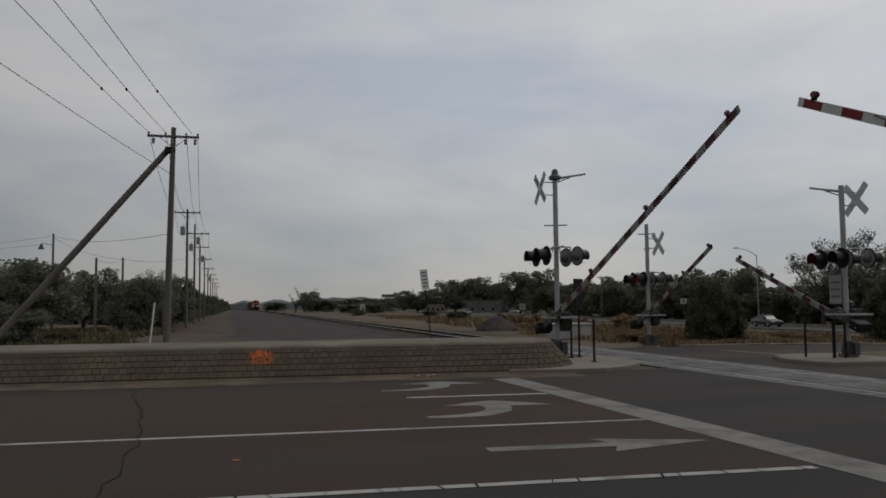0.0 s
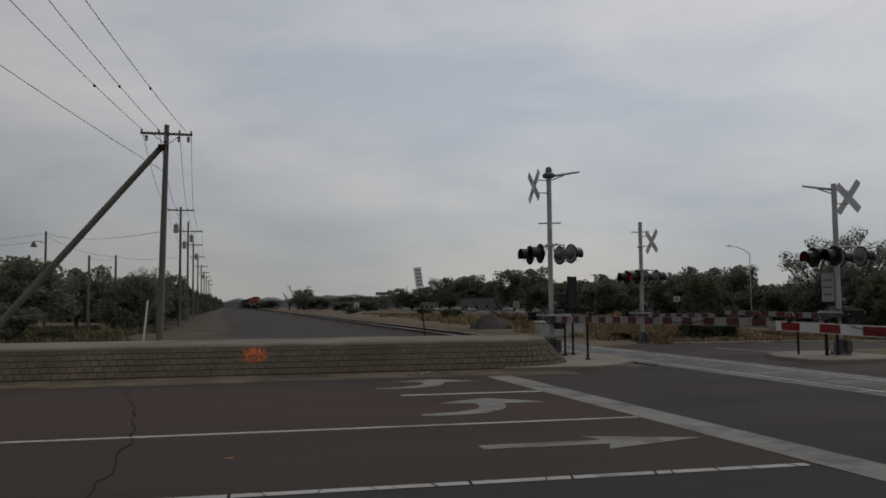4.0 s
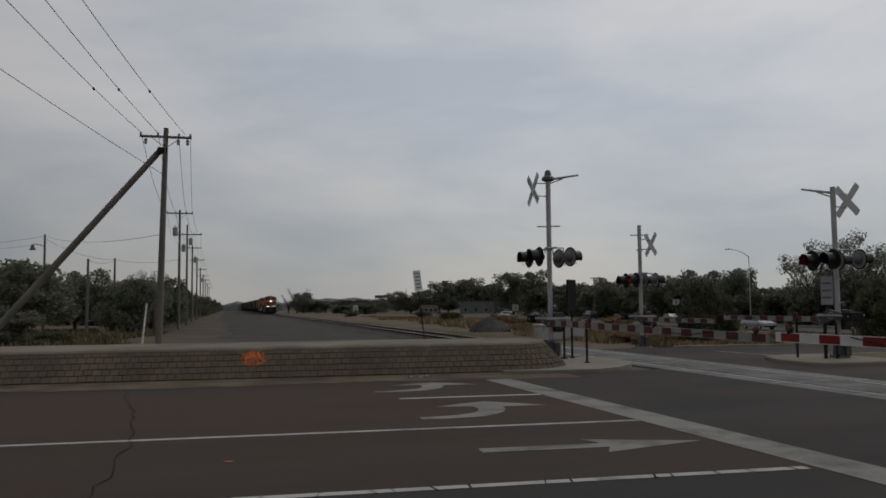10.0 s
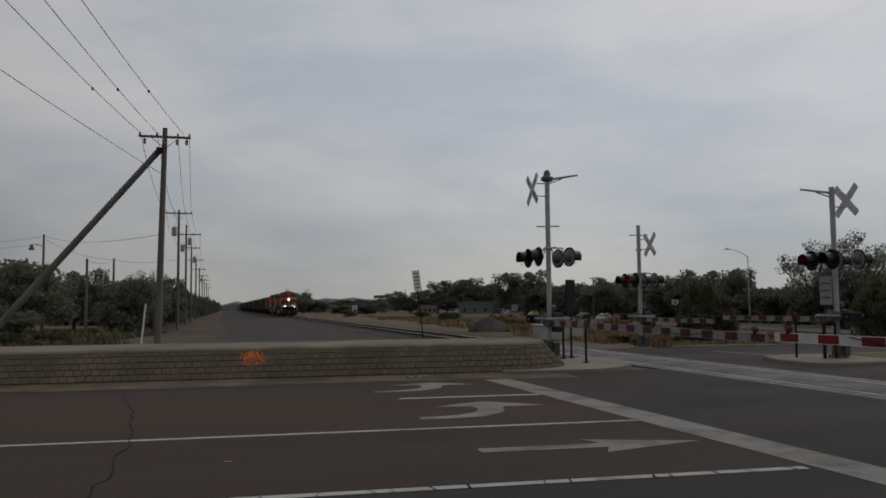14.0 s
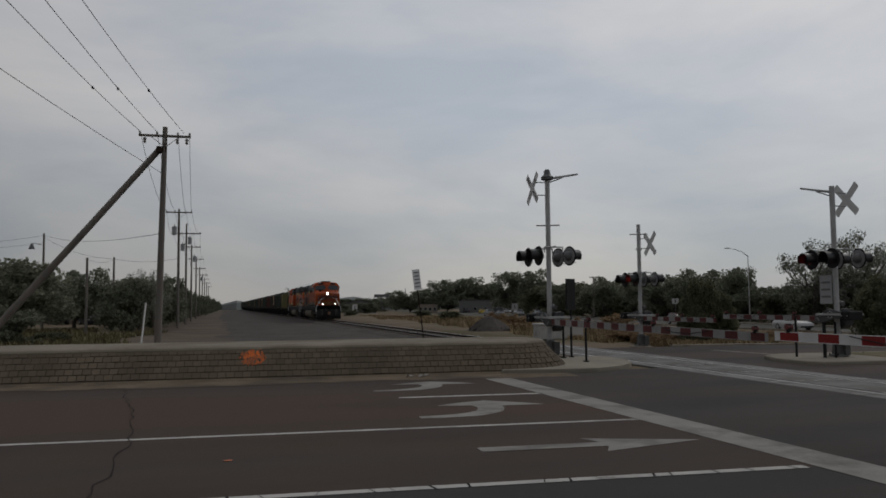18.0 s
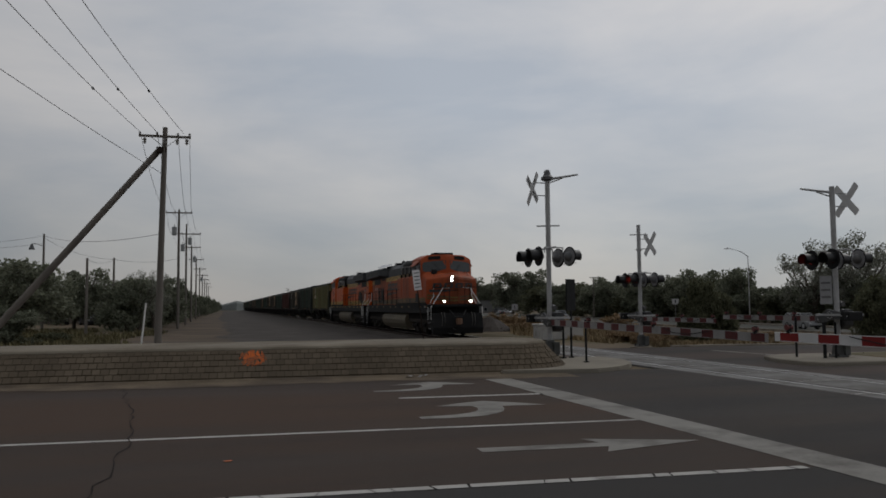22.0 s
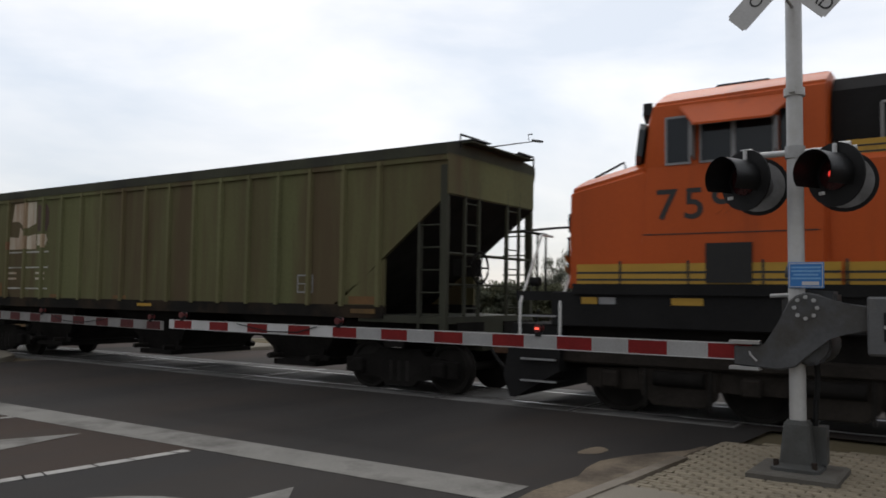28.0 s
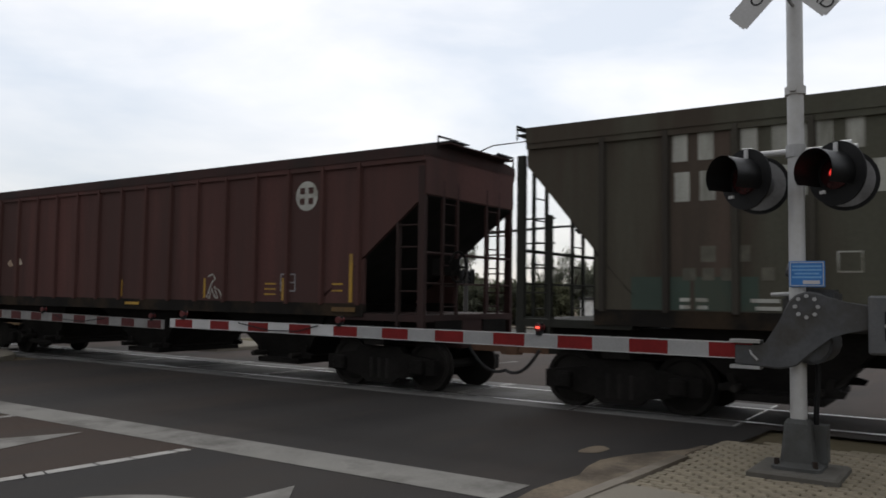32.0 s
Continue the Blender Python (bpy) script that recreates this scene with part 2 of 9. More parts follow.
M_TIE = mat("timber_tie", (0.075, 0.06, 0.05), 0.9, vary=0.3, scale=3, rnd=0.2)
M_BLACK = mat("matt_black", (0.010, 0.010, 0.0105), 0.7, spec=0.25, vary=0.25, scale=3)
M_HOOD = mat("black_lamp_hood", (0.008, 0.008, 0.0085), 0.4, spec=0.4, vary=0.25, scale=6)
M_RUBBER = mat("rubber", (0.02, 0.02, 0.02), 0.8, vary=0.2)
M_WHITE = mat("white_sheeting", (0.48, 0.48, 0.48), 0.5, vary=0.1, scale=3, stain=(0.5, 0.49, 0.47), stain_at=0.68)
M_WHITE_ROD = mat("white_painted_rod", (0.75, 0.75, 0.73), 0.5, vary=0.08)
M_DISC_BACK = mat("unpainted_sheet_back", (0.2, 0.2, 0.205), 0.6, 0.1, vary=0.15, scale=5, stain=(0.13, 0.128, 0.125), stain_at=0.58)
M_RED_SHEET = mat("red_reflective_sheeting", (0.17, 0.011, 0.011), 0.5, vary=0.2, scale=4, spec=0.2)
M_GREY_SHEET = mat("dull_white_sheeting", (0.25, 0.25, 0.255), 0.5, vary=0.15, scale=4)
# Far gates' red, darkened in the colour because the arms stand backlit.
M_RED_DULL = mat("backlit_red_sheeting", (0.075, 0.014, 0.014), 0.6, vary=0.25, scale=4, spec=0.25)
M_WHITE_GREYED = mat("greyed_white_sheeting", (0.3, 0.3, 0.3), 0.5, vary=0.15, scale=3, spec=0.3)
# Far gates' white, dimmed for the same backlight; the litter shares it.
M_WHITE_DULL = mat("dimmed_white_sheeting", (0.21, 0.205, 0.2), 0.6, vary=0.2, scale=4, spec=0.25)
M_INK = mat("black_lettering", (0.02, 0.02, 0.02), 0.6, vary=0.1)
M_BLUE = mat("blue_notice", (0.03, 0.17, 0.47), 0.45, vary=0.1, scale=8)
M_BLUE_PALE = mat("pale_blue_print", (0.16, 0.36, 0.62), 0.5, vary=0.1, scale=8)
M_LENS_DARK = mat("unlit_red_lens", (0.035, 0.006, 0.007), 0.25, vary=0.2, scale=20)
M_LENS_LIT = mat("lit_red_lens", (0.3, 0.02, 0.02), 0.3, emit=(1.0, 0.07, 0.04), power=3.0)
M_LENS_DIM = mat("faintly_lit_red_lens", (0.2, 0.02, 0.02), 0.3, emit=(1.0, 0.05, 0.04), power=0.45)
M_ARM_LAMP = mat("lit_arm_lamp", (0.3, 0.02, 0.02), 0.3, emit=(1.0, 0.1, 0.06), power=0.9)
M_ARM_LAMP_OFF = mat("red_arm_lamp", (0.085, 0.008, 0.008), 0.45, vary=0.2)
M_WOOD = mat("weathered_pole_timber", (0.135, 0.12, 0.105), 0.9, vary=0.3, scale=1.2, fine=25, bump=0.5, streak=True)
M_WIRE = mat("wire", (0.12, 0.12, 0.125), 0.6, 0.3, vary=0.1)
M_CERAMIC = mat("insulator_ceramic", (0.22, 0.21, 0.2), 0.3, vary=0.1)
M_TRANSFORMER = mat("grey_transformer_can", (0.27, 0.28, 0.28), 0.5, 0.2, vary=0.15)


# ---- mesh helpers ----
def box(bm, x0, x1, y0, y1, z0, z1):
    v = [bm.verts.new(p) for p in ((x0, y0, z0), (x1, y0, z0), (x1, y1, z0), (x0, y1, z0), (x0, y0, z1), (x1, y0, z1), (x1, y1, z1), (x0, y1, z1))]
    for f in ((0, 3, 2, 1), (4, 5, 6, 7), (0, 1, 5, 4), (1, 2, 6, 5), (2, 3, 7, 6), (3, 0, 4, 7)):
        bm.faces.new([v[i] for i in f])
    return bm


def loft(bm, rings, closed=True, caps=True):
    """Skins rings of equally many points."""
    vs = [[bm.verts.new(p) for p in r] for r in rings]
    k = len(rings[0])
    for a, b in zip(vs, vs[1:]):
        for i in range(k if closed else k - 1):
            j = (i + 1) % k
            bm.faces.new((a[i], a[j], b[j], b[i]))
    if caps and closed:
        bm.faces.new(vs[0][::-1])
        bm.faces.new(vs[-1])
    return bm


def tube(bm, points, radius, seg=8, end_radius=None):
    """A round bar along the points, tapering to end_radius."""
    pts = [Vector(p) for p in points]
    rings = []
    for i, p in enumerate(pts):
        d = (pts[min(i + 1, len(pts) - 1)] - pts[max(i - 1, 0)]).normalized()
        side = d.cross(Vector((0, 0, 1)) if abs(d.z) < 0.95 else Vector((1, 0, 0))).normalized()
        up = side.cross(d)
        r = radius if end_radius is None else radius + (end_radius - radius) * i / (len(pts) - 1)
        rings.append([p + (side * math.cos(a) + up * math.sin(a)) * r for a in (math.tau * k / seg for k in range(seg))])
    return loft(bm, rings)


def prism(bm, outline, axis, a, b):
    """Extrudes a 2D outline along an axis from a to b. The outline's two numbers fill the other axes in order."""
    def put(p, w):
        q = list(p)
        q.insert(axis, w)
        return q
    return loft(bm, [[put(p, a) for p in outline], [put(p, b) for p in outline]])


def mesh_of(name, bm, material, smooth=False):
    bmesh.ops.recalc_face_normals(bm, faces=bm.faces)
    me = bpy.data.meshes.new(name)
    bm.to_mesh(me)
    bm.free()
    if material:
        me.materials.append(material)
    if smooth:
        me.polygons.foreach_set("use_smooth", [True] * len(me.polygons))
        me.set_sharp_from_angle(angle=radians(35))
    return me


def part(name, bm, material, parent, label="", smooth=False, at=None):
    ob = new(name, mesh_of(name, bm, material, smooth))
    ob.parent = parent
    if at is not None:
        ob.matrix_basis = at
    return tagged(ob, label)


def shared(name, mesh, parent, at, label=""):
    ob = new(name, mesh)
    ob.parent = parent
    ob.matrix_basis = at
    return tagged(ob, label)


def thing(name, label, category, at=None, group="", kind=""):
    ob = new(name)
    ob.empty_display_size = 0.3
    if at is not None:
        ob.matrix_basis = at
    return tagged(ob, label, category, group, kind)


def setting(name, bm, material, label, category="", smooth=False):
    return tagged(new(name, mesh_of(name, bm, material, smooth)), label, category or name.rsplit("_", 1)[0], kind="structure")


def B():
    return bmesh.new()


def words(name, text, size, material, parent, at, depth=0.004, label="", bold=0.0):
    """Lettering as a thin solid mesh in the xy plane of the pose at."""
    cu = bpy.data.curves.new(name, "FONT")
    cu.body, cu.size, cu.extrude, cu.offset, cu.align_x, cu.align_y = text, size, depth, bold, "CENTER", "CENTER"
    tmp = bpy.data.objects.new(name, cu)
    scene.collection.objects.link(tmp)
    me = bpy.data.meshes.new_from_object(tmp.evaluated_get(bpy.context.evaluated_depsgraph_get()))
    bpy.data.objects.remove(tmp)
    bpy.data.curves.remove(cu)
    me.materials.clear()
    me.materials.append(material)
    ob = new(name, me)
    ob.parent = parent
    ob.matrix_basis = at
    return tagged(ob, label)


# ---- plan ----
PHI = radians(-3.58)
RD, RN = Vector((math.cos(PHI), math.sin(PHI), 0)), Vector((-math.sin(PHI), math.cos(PHI), 0))
TRACK_X, GAUGE_HALF = 12.76, 0.755


def rp(s, n, z=0.0):
    """A place by metres along the crossing road and across it."""
    p = RD * s + RN * n
    return Vector((p.x, p.y, z))


def smooth01(a, b, v):
    t = min(1, max(0, (v - a) / (b - a)))
    return t * t * (3 - 2 * t)


def gz(x, y):
    """The lie of the land: the street behind the track is lower, and so is the gravel yard beside it."""
    return -1.25 * smooth01(19, 66, x) - 0.3 * smooth01(34.5, 39, y) * (1 - smooth01(15.0, 16.2, x))


def sheet(xs, ys, z=0.0, at=None):
    bm = B()
    grid = []
    for x in xs:
        row = []
        for y in ys:
            p = at(x, y) if at else Vector((x, y, 0))
            row.append(bm.verts.new((p.x, p.y, gz(p.x, p.y) + z)))
        grid.append(row)
    for i in range(len(xs) - 1):
        for j in range(len(ys) - 1):
            bm.faces.new((grid[i][j], grid[i + 1][j], grid[i + 1][j + 1], grid[i][j + 1]))
    return bm


def steps(a, b, n):
    return [a + (b - a) * i / n for i in range(n + 1)]


xs = [-2500, -900, -400, -200, -120, -80, -60] + steps(-50, 60, 110) + [70, 90, 120, 200, 400, 900, 2500]
ys = [-2500, -900, -400, -200, -100, -60] + steps(-40, 60, 100) + [70, 80, 100, 140, 200, 300, 450, 700, 1200, 2500]
setting("ground", sheet(xs, ys, -0.05), M_GROUND, "dry tan earth with thin grass reaching the horizon")

SKEW = 0.1


def street(x, y):
    """The parallel street draws slowly away from the track."""
    return Vector((x + SKEW * (y - 30), y, 0))


# carriageways
def seam_s(n):
    """Where the older lanes end, under the stop line."""
    return 5.15 + (18.64 - n) * 0.072


setting("road_1", sheet(steps(-1, 0, 40), [7.75, 10, 14, 20.2], 0.0, lambda u, n: rp(seam_s(n) + 166 * u, n)), M_ASPHALT, "worn brown-grey asphalt of the crossing road")
setting("road_5", sheet(steps(-1, 0, 40), [3.3, 5.5, 7.75], 0.0, lambda u, n: rp(seam_s(n) + 166 * u, n)), M_ASPHALT_NEAR, "dark grey asphalt of the near lane")
setting("road_6", sheet(steps(0, 1, 8), [3.3, 7.75, 14, 20.2], 0.0, lambda u, n: rp(seam_s(n) + (11.4 - seam_s(n)) * u, n)), M_ASPHALT_GREY, "dark grey asphalt between the stop line and the track")
setting("road_2", sheet(steps(-160, 11.4, 40), [24.0, 28, 33.4], 0.001, rp), M_ASPHALT, "asphalt lanes behind the raised median")
setting("road_3", sheet(steps(11.38, 47.6, 40), [-1.0, 8, 14, 20, 26, 30.0], -0.004, rp), M_ASPHALT_MID, "asphalt of the crossing road beyond the track")
setting("road_4", sheet(steps(47, 63, 8), [-260, -120, -60] + steps(-50, 150, 40) + [170, 200, 260, 340, 440, 600], 0.004, street), M_ASPHALT_FAR, "grey asphalt street running parallel to the track")
setting("verge", sheet(steps(19, 46.4, 20), steps(-40, -3, 10), 0.05), M_LAWN, "short dry grass verge beside the street")
setting("yard", sheet(steps(-2.0, 11.0, 12), steps(35, 60, 25) + [80, 110, 150, 220, 320, 460], -0.035), M_GRAVEL, "flat yard of dark grey gravel beside the track")
ragged = lambda x, y: Vector((x + max(0.0, (x + 6.5) / 6.5) ** 3 * (1.1 * noise.noise(Vector((0.0, y * 0.11, 5.0))) + 0.9 * noise.noise(Vector((2.0, y * 0.45, 1.0))) + 0.5 * noise.noise(Vector((4.0, y * 1.4, 1.0)))), y, 0))
setting("dirt_lane", sheet(steps(-6.5, 0.3, 8), steps(35, 60, 75) + steps(60, 120, 60)[1:] + [150, 220, 320, 460], -0.028, ragged), M_DIRT, "tan dirt lane along the pole line")

# kerbs: the parallel street, and the near side of the crossing road
bm = B()
for a, b in ((-60, -3), (30.5, 300)):
    loft(bm, [[street(x, y) + Vector((0, 0, gz(street(x, y).x, y) + z)) for x, z in ((46.6, -0.1), (47.0, -0.1), (46.98, 0.12), (46.94, 0.14), (46.6, 0.14))] for y in steps(a, b, 30)])
setting("kerb_1", bm, M_KERB, "pale concrete kerb of the parallel street")
bm = B()
for x0, x1, z in ((63.0, 63.4, 0.14), (63.4, 65.4, 0.12)):
    loft(bm, [[street(x, y) + Vector((0, 0, gz(street(x, y).x, y) + q)) for x, q in ((x0, -0.1), (x1, -0.1), (x1, z), (x0, z))] for y in steps(-60, 300, 40)])
setting("kerb_2", bm, M_KERB, "pale concrete kerb and footway of the parallel street")
bm = B()
loft(bm, [[rp(s, n, z) for n, z in ((3.34, -0.1), (3.5, -0.1), (3.49, 0.05), (3.465, 0.065), (3.34, 0.065))] for s in (-160, -60, 0, 8.55)])
setting("kerb_3", bm, M_KERB, "low chipped concrete kerb at the near footway")
bm = B()
loft(bm, [[rp(s, 3.49, 0.006), rp(s, 3.52 + (0.46 + 0.08 * math.sin(s * 1.7) + 0.05 * math.sin(s * 5)) * (1 - 0.9 * smooth01(8.3, 9.4, s)), 0.006)] for s in steps(-30, 9.6, 100)], closed=False)
setting("gutter_dirt", bm, M_SAND, "sandy dirt swept into the gutter")
bm = B()
loft(bm, [[rp(s, n, gz(rp(s, n).x, rp(s, n).y) + z) for n, z in ((30.0, -0.08), (30.22, -0.08), (30.22, 0.06), (30.03, 0.06), (30.0, 0.04))] for s in steps(15.6, 44.5, 40)])
setting("kerb_4", bm, M_KERB, "low dusty concrete kerb beyond the track")
bm = B()
ring = [rp(8.49 + (0.24 + 0.04 * math.sin(3 * a)) * math.cos(a), 4.39 + (0.15 + 0.03 * math.cos(2 * a)) * math.sin(a), 0.007) for a in (math.tau * k / 18 for k in range(18))]
bm.faces.new([bm.verts.new(p) for p in ring])
setting("sand_patch", bm, M_SAND, "small pale patch of sand on the asphalt", "dirt")
bm = B()
loft(bm, [[rp(s, n, 0.05) for n in (-1.6, 3.34)] for s in (-160, 7.0)], closed=False)
setting("footway", bm, M_CONCRETE, "concrete footway beside the road")

# block paving round the near signal
pad = B()
pad_edge = [rp(7.0, -6), rp(7.0, 3.34), rp(8.55, 3.34), rp(8.6, 3.46), rp(9.0, 3.49), rp(9.8, 3.45), rp(10.02, 3.32), rp(10.12, 3.0), rp(10.3, 1.77), rp(10.5, 0), rp(10.5, -6)]
prism(pad, [(q.x, q.y) for q in pad_edge], 2, -0.2, 0.022)
PAD = setting("pavement", pad, M_GROUT, "buff block paving round the signal mast")

# road markings
def stripe(name, a, b, width, material, label, z=0.006):
    """A painted strip between two places."""
    a, b = Vector(a), Vector(b)
    d = (b - a).normalized()
    side = Vector((-d.y, d.x, 0)) * width / 2
    bm = B()
    k = max(1, int((b - a).length / 3))
    rings = []
    for i in range(k + 1):
        c = a + (b - a) * i / k
        rings.append([(c.x + q.x, c.y + q.y, gz(c.x, c.y) + z) for q in (side, -side)])
    loft(bm, rings, closed=False)
    return setting(name, bm, material, label, "road marking")


def flat_shape(name, outline, material, label, z=0.006):
    bm = B()
    vs = [bm.verts.new((p[0], p[1], z)) for p in outline]
    for tri in geometry.tessellate_polygon([[Vector((p[0], p[1], 0)) for p in outline]]):
        bm.faces.new([vs[i] for i in tri])
    bmesh.ops.recalc_face_normals(bm, faces=bm.faces)
    if bm.faces[:][0].normal.z < 0:
        bmesh.ops.reverse_faces(bm, faces=bm.faces)
    return setting(name, bm, material, label, "road marking")


stripe("stop_line", (6.30, 18.25, 0), (6.47, 3.62, 0), 0.63, M_OLD_LINE, "broad faded stop line before the track")
stripe("lane_line", rp(-80, 7.75), rp(5.52, 7.75), 0.14, M_WHITE_LINE, "cracked white lane line")
stripe("lane_line", rp(-80, 11.47), rp(5.35, 11.47), 0.13, M_WHITE_LINE, "thin white lane line")
stripe("lane_line", rp(2.3, 15.28), rp(5.13, 15.26), 0.17, M_WHITE_LINE, "short white lane line")
stripe("lane_line", rp(15.75, 27.3), rp(16.4, 23.25), 0.22, M_OLD_LINE, "faded white line beyond the track")
for s, n in ((16.5, 11.6), (21.5, 7.8), (20.5, 11.4), (25.0, 8.0), (24.5, 12.0)):
    stripe("lane_dash", rp(s, n), rp(s + 1.6, n), 0.12, M_OLD_LINE, "faded white dash beyond the track")


def straight_arrow(s, n, length):
    tail, head = s, s + length
    o = [(tail, -0.14), (head - 1.3, -0.14), (head - 1.45, -0.47), (head, 0), (head - 1.45, 0.47), (head - 1.3, 0.14), (tail, 0.14)]
    flat_shape("lane_arrow", [rp(a, n + b) for a, b in o], M_OLD_LINE, "worn straight-ahead arrow on the lane")


def turn_arrow(s, n, side, wide=1.0):
    """A broad stem along the lane that bends to one side into a swept head lying across it."""
    o = [(0, -0.11), (0.3, -0.12), (0.58, -0.11), (0.82, -0.08), (1.05, 0.0), (1.28, 0.17), (1.47, 0.4), (1.58, 0.68), (1.64, 1.0), (2.42, 0.98), (2.0, 1.36), (1.5, 1.72),
         (1.0, 1.52), (0.5, 1.22), (1.12, 1.12), (1.16, 0.9), (1.12, 0.68), (1.02, 0.48), (0.86, 0.33), (0.6, 0.2), (0.3, 0.14), (0, 0.11)]
    flat_shape("lane_arrow", [rp(s + u, n + side * v * wide) for u, v in o], M_OLD_LINE, "worn turn arrow on the lane")


straight_arrow(2.42, 9.58, 2.9)
turn_arrow(2.22, 12.53, 1, 1.1)
turn_arrow(1.98, 16.62, 1, 0.98)
turn_arrow(2.73, 6.6, -1)

# a sealed crack across the lanes, and small ones on the lane line
rng = random.Random(4)
bm = B()
rings = []
for k in range(30):
    y = 8.0 + k * 0.37
    x = -1.15 - 0.1 * max(0, y - 11.5) - 0.04 * max(0, y - 15) + rng.uniform(-0.07, 0.07)
    w = 0.004 + 0.009 * rng.random()
    rings.append([(x - w, y, 0.008), (x + w, y, 0.008)])
loft(bm, rings, closed=False)
setting("road_crack", bm, M_SEAL, "dark wandering crack in the asphalt", "crack")
bm = B()
for i in range(34):
    s = -8 + i * 0.4 + rng.uniform(-0.19, 0.19)
    w = 0.008 + 0.022 * rng.random() ** 2
    t = rng.uniform(-0.06, 0.06)
    loft(bm, [[rp(s, 7.67, 0.009), rp(s + w, 7.67, 0.009)], [rp(s + t, 7.83, 0.009), rp(s + t + w, 7.83, 0.009)]], closed=False)
setting("line_cracks", bm, M_SEAL, "fine cracks through the painted lane line", "crack")

# the raised median: a sloping paver face, a rounded nose and a pale concrete top
NOSE_S, MED_N0, MED_N1, MED_H, MED_IN = 5.95, 19.95, 24.0, 0.76, 0.62


def median_edge(d, inset):
    """The median's outline by arc length d from the start of its nose; negative d runs back along the road."""
    r = (MED_N1 - MED_N0) / 2
    mid = (MED_N0 + MED_N1) / 2
    if d < 0:
        return NOSE_S + d, MED_N0 + inset
    a = min(math.pi, d / r)
    return NOSE_S + (r - inset) * math.sin(a), mid - (r - inset) * math.cos(a)


nose_len = math.pi * (MED_N1 - MED_N0) / 2
ds = [-160, -60, -30, -15, -8, -4, 0] + steps(0, nose_len, 16)[1:]
base = [rp(*median_edge(d, 0), 0.0) for d in ds] + [rp(-160, MED_N1)]
rings = []
for inset, z in ((0, -0.1), (0, 0.06), (MED_IN, MED_H - 0.02)):
    rings.append([rp(*median_edge(d, inset), z) for d in ds] + [rp(-160 + NOSE_S, MED_N1 - inset, z)])
bm = B()
loft(bm, rings, caps=False)
MEDIAN = setting("median", bm, M_GROUT, "raised median with a sloping face of tan pavers", "median")
cap = []
for inset, z in ((MED_IN - 0.05, MED_H - 0.085), (MED_IN - 0.055, MED_H - 0.05), (MED_IN - 0.02, MED_H - 0.005), (MED_IN + 0.07, MED_H + 0.022), (MED_IN + 0.2, MED_H + 0.032), (MED_IN + 0.6, MED_H + 0.038)):
    cap.append([rp(*median_edge(d, inset), z) for d in ds] + [rp(-160 + NOSE_S, MED_N1 - inset, z)])
bm = B()
loft(bm, cap)
setting("median_top", bm, M_CAP, "pale concrete top of the raised median", "median", True)
bm = B()
loft(bm, [[rp(s, 18.7 + 0.16 * math.sin(s * 0.7) + 0.09 * math.sin(3.1 * s) + 0.05 * math.sin(8.3 * s), 0.007), rp(s, 19.7, 0.012), rp(s, 20.04, 0.07)] for s in steps(-40, 7.2, 160)], closed=False)
setting("gutter_silt", bm, M_SILT, "tan silt along the foot of the median", "dirt")


def island(name, outline, height, label):
    bm = B()
    prism(bm, [(p.x, p.y) for p in outline], 2, -0.4, height)
    bmesh.ops.bevel(bm, geom=[e for e in bm.edges if all(abs(v.co.z - height) < 1e-5 for v in e.verts)], offset=0.03, segments=2, affect="EDGES")
    return setting(name, bm, M_CONCRETE, label, "traffic island")


island("island_1", [rp(5.6, 19.75), rp(7.0, 19.6), rp(8.1, 19.55), rp(8.9, 20.05), rp(9.5, 20.8), rp(9.9, 21.5), rp(10.2, 22.6), rp(10.05, 24.1), rp(6.2, 24.1)], 0.1, "low concrete island at the end of the median")
# a long grassed island beyond the track, widening towards the street
ISLE = [(14.35, 21.3), (14.4, 20.1), (14.7, 19.65), (15.3, 19.55), (20, 19.7), (25, 19.9), (30, 20.0), (35, 20.2), (40, 20.4), (41, 21.2), (40.6, 24.5), (38.5, 26.0), (34, 26.0), (28, 24.6), (22, 23.5), (15.7, 23.1), (14.8, 22.6)]


def isle_ring(inset, dz, start=0.0):
    cs, cn = 27.0, 22.2
    ring = []
    for s, n in ISLE:
        q = rp(max(s, start) + (inset if s < cs else -inset), n + (inset if n < cn else -inset))
        ring.append((q.x, q.y, gz(q.x, q.y) + dz))
    return ring


bm = B()
loft(bm, [isle_ring(0, -0.15), isle_ring(0, 0.085), isle_ring(0.03, 0.11), isle_ring(0.3, 0.115)])
setting("island_2", bm, M_CONCRETE, "low concrete-edged island beyond the track", "traffic island")
bm = B()
loft(bm, [isle_ring(0.32, 0.1, 17.2), isle_ring(0.4, 0.125, 17.2)])
setting("island_turf", bm, M_TURF, "dry olive turf on the traffic island", "grass")

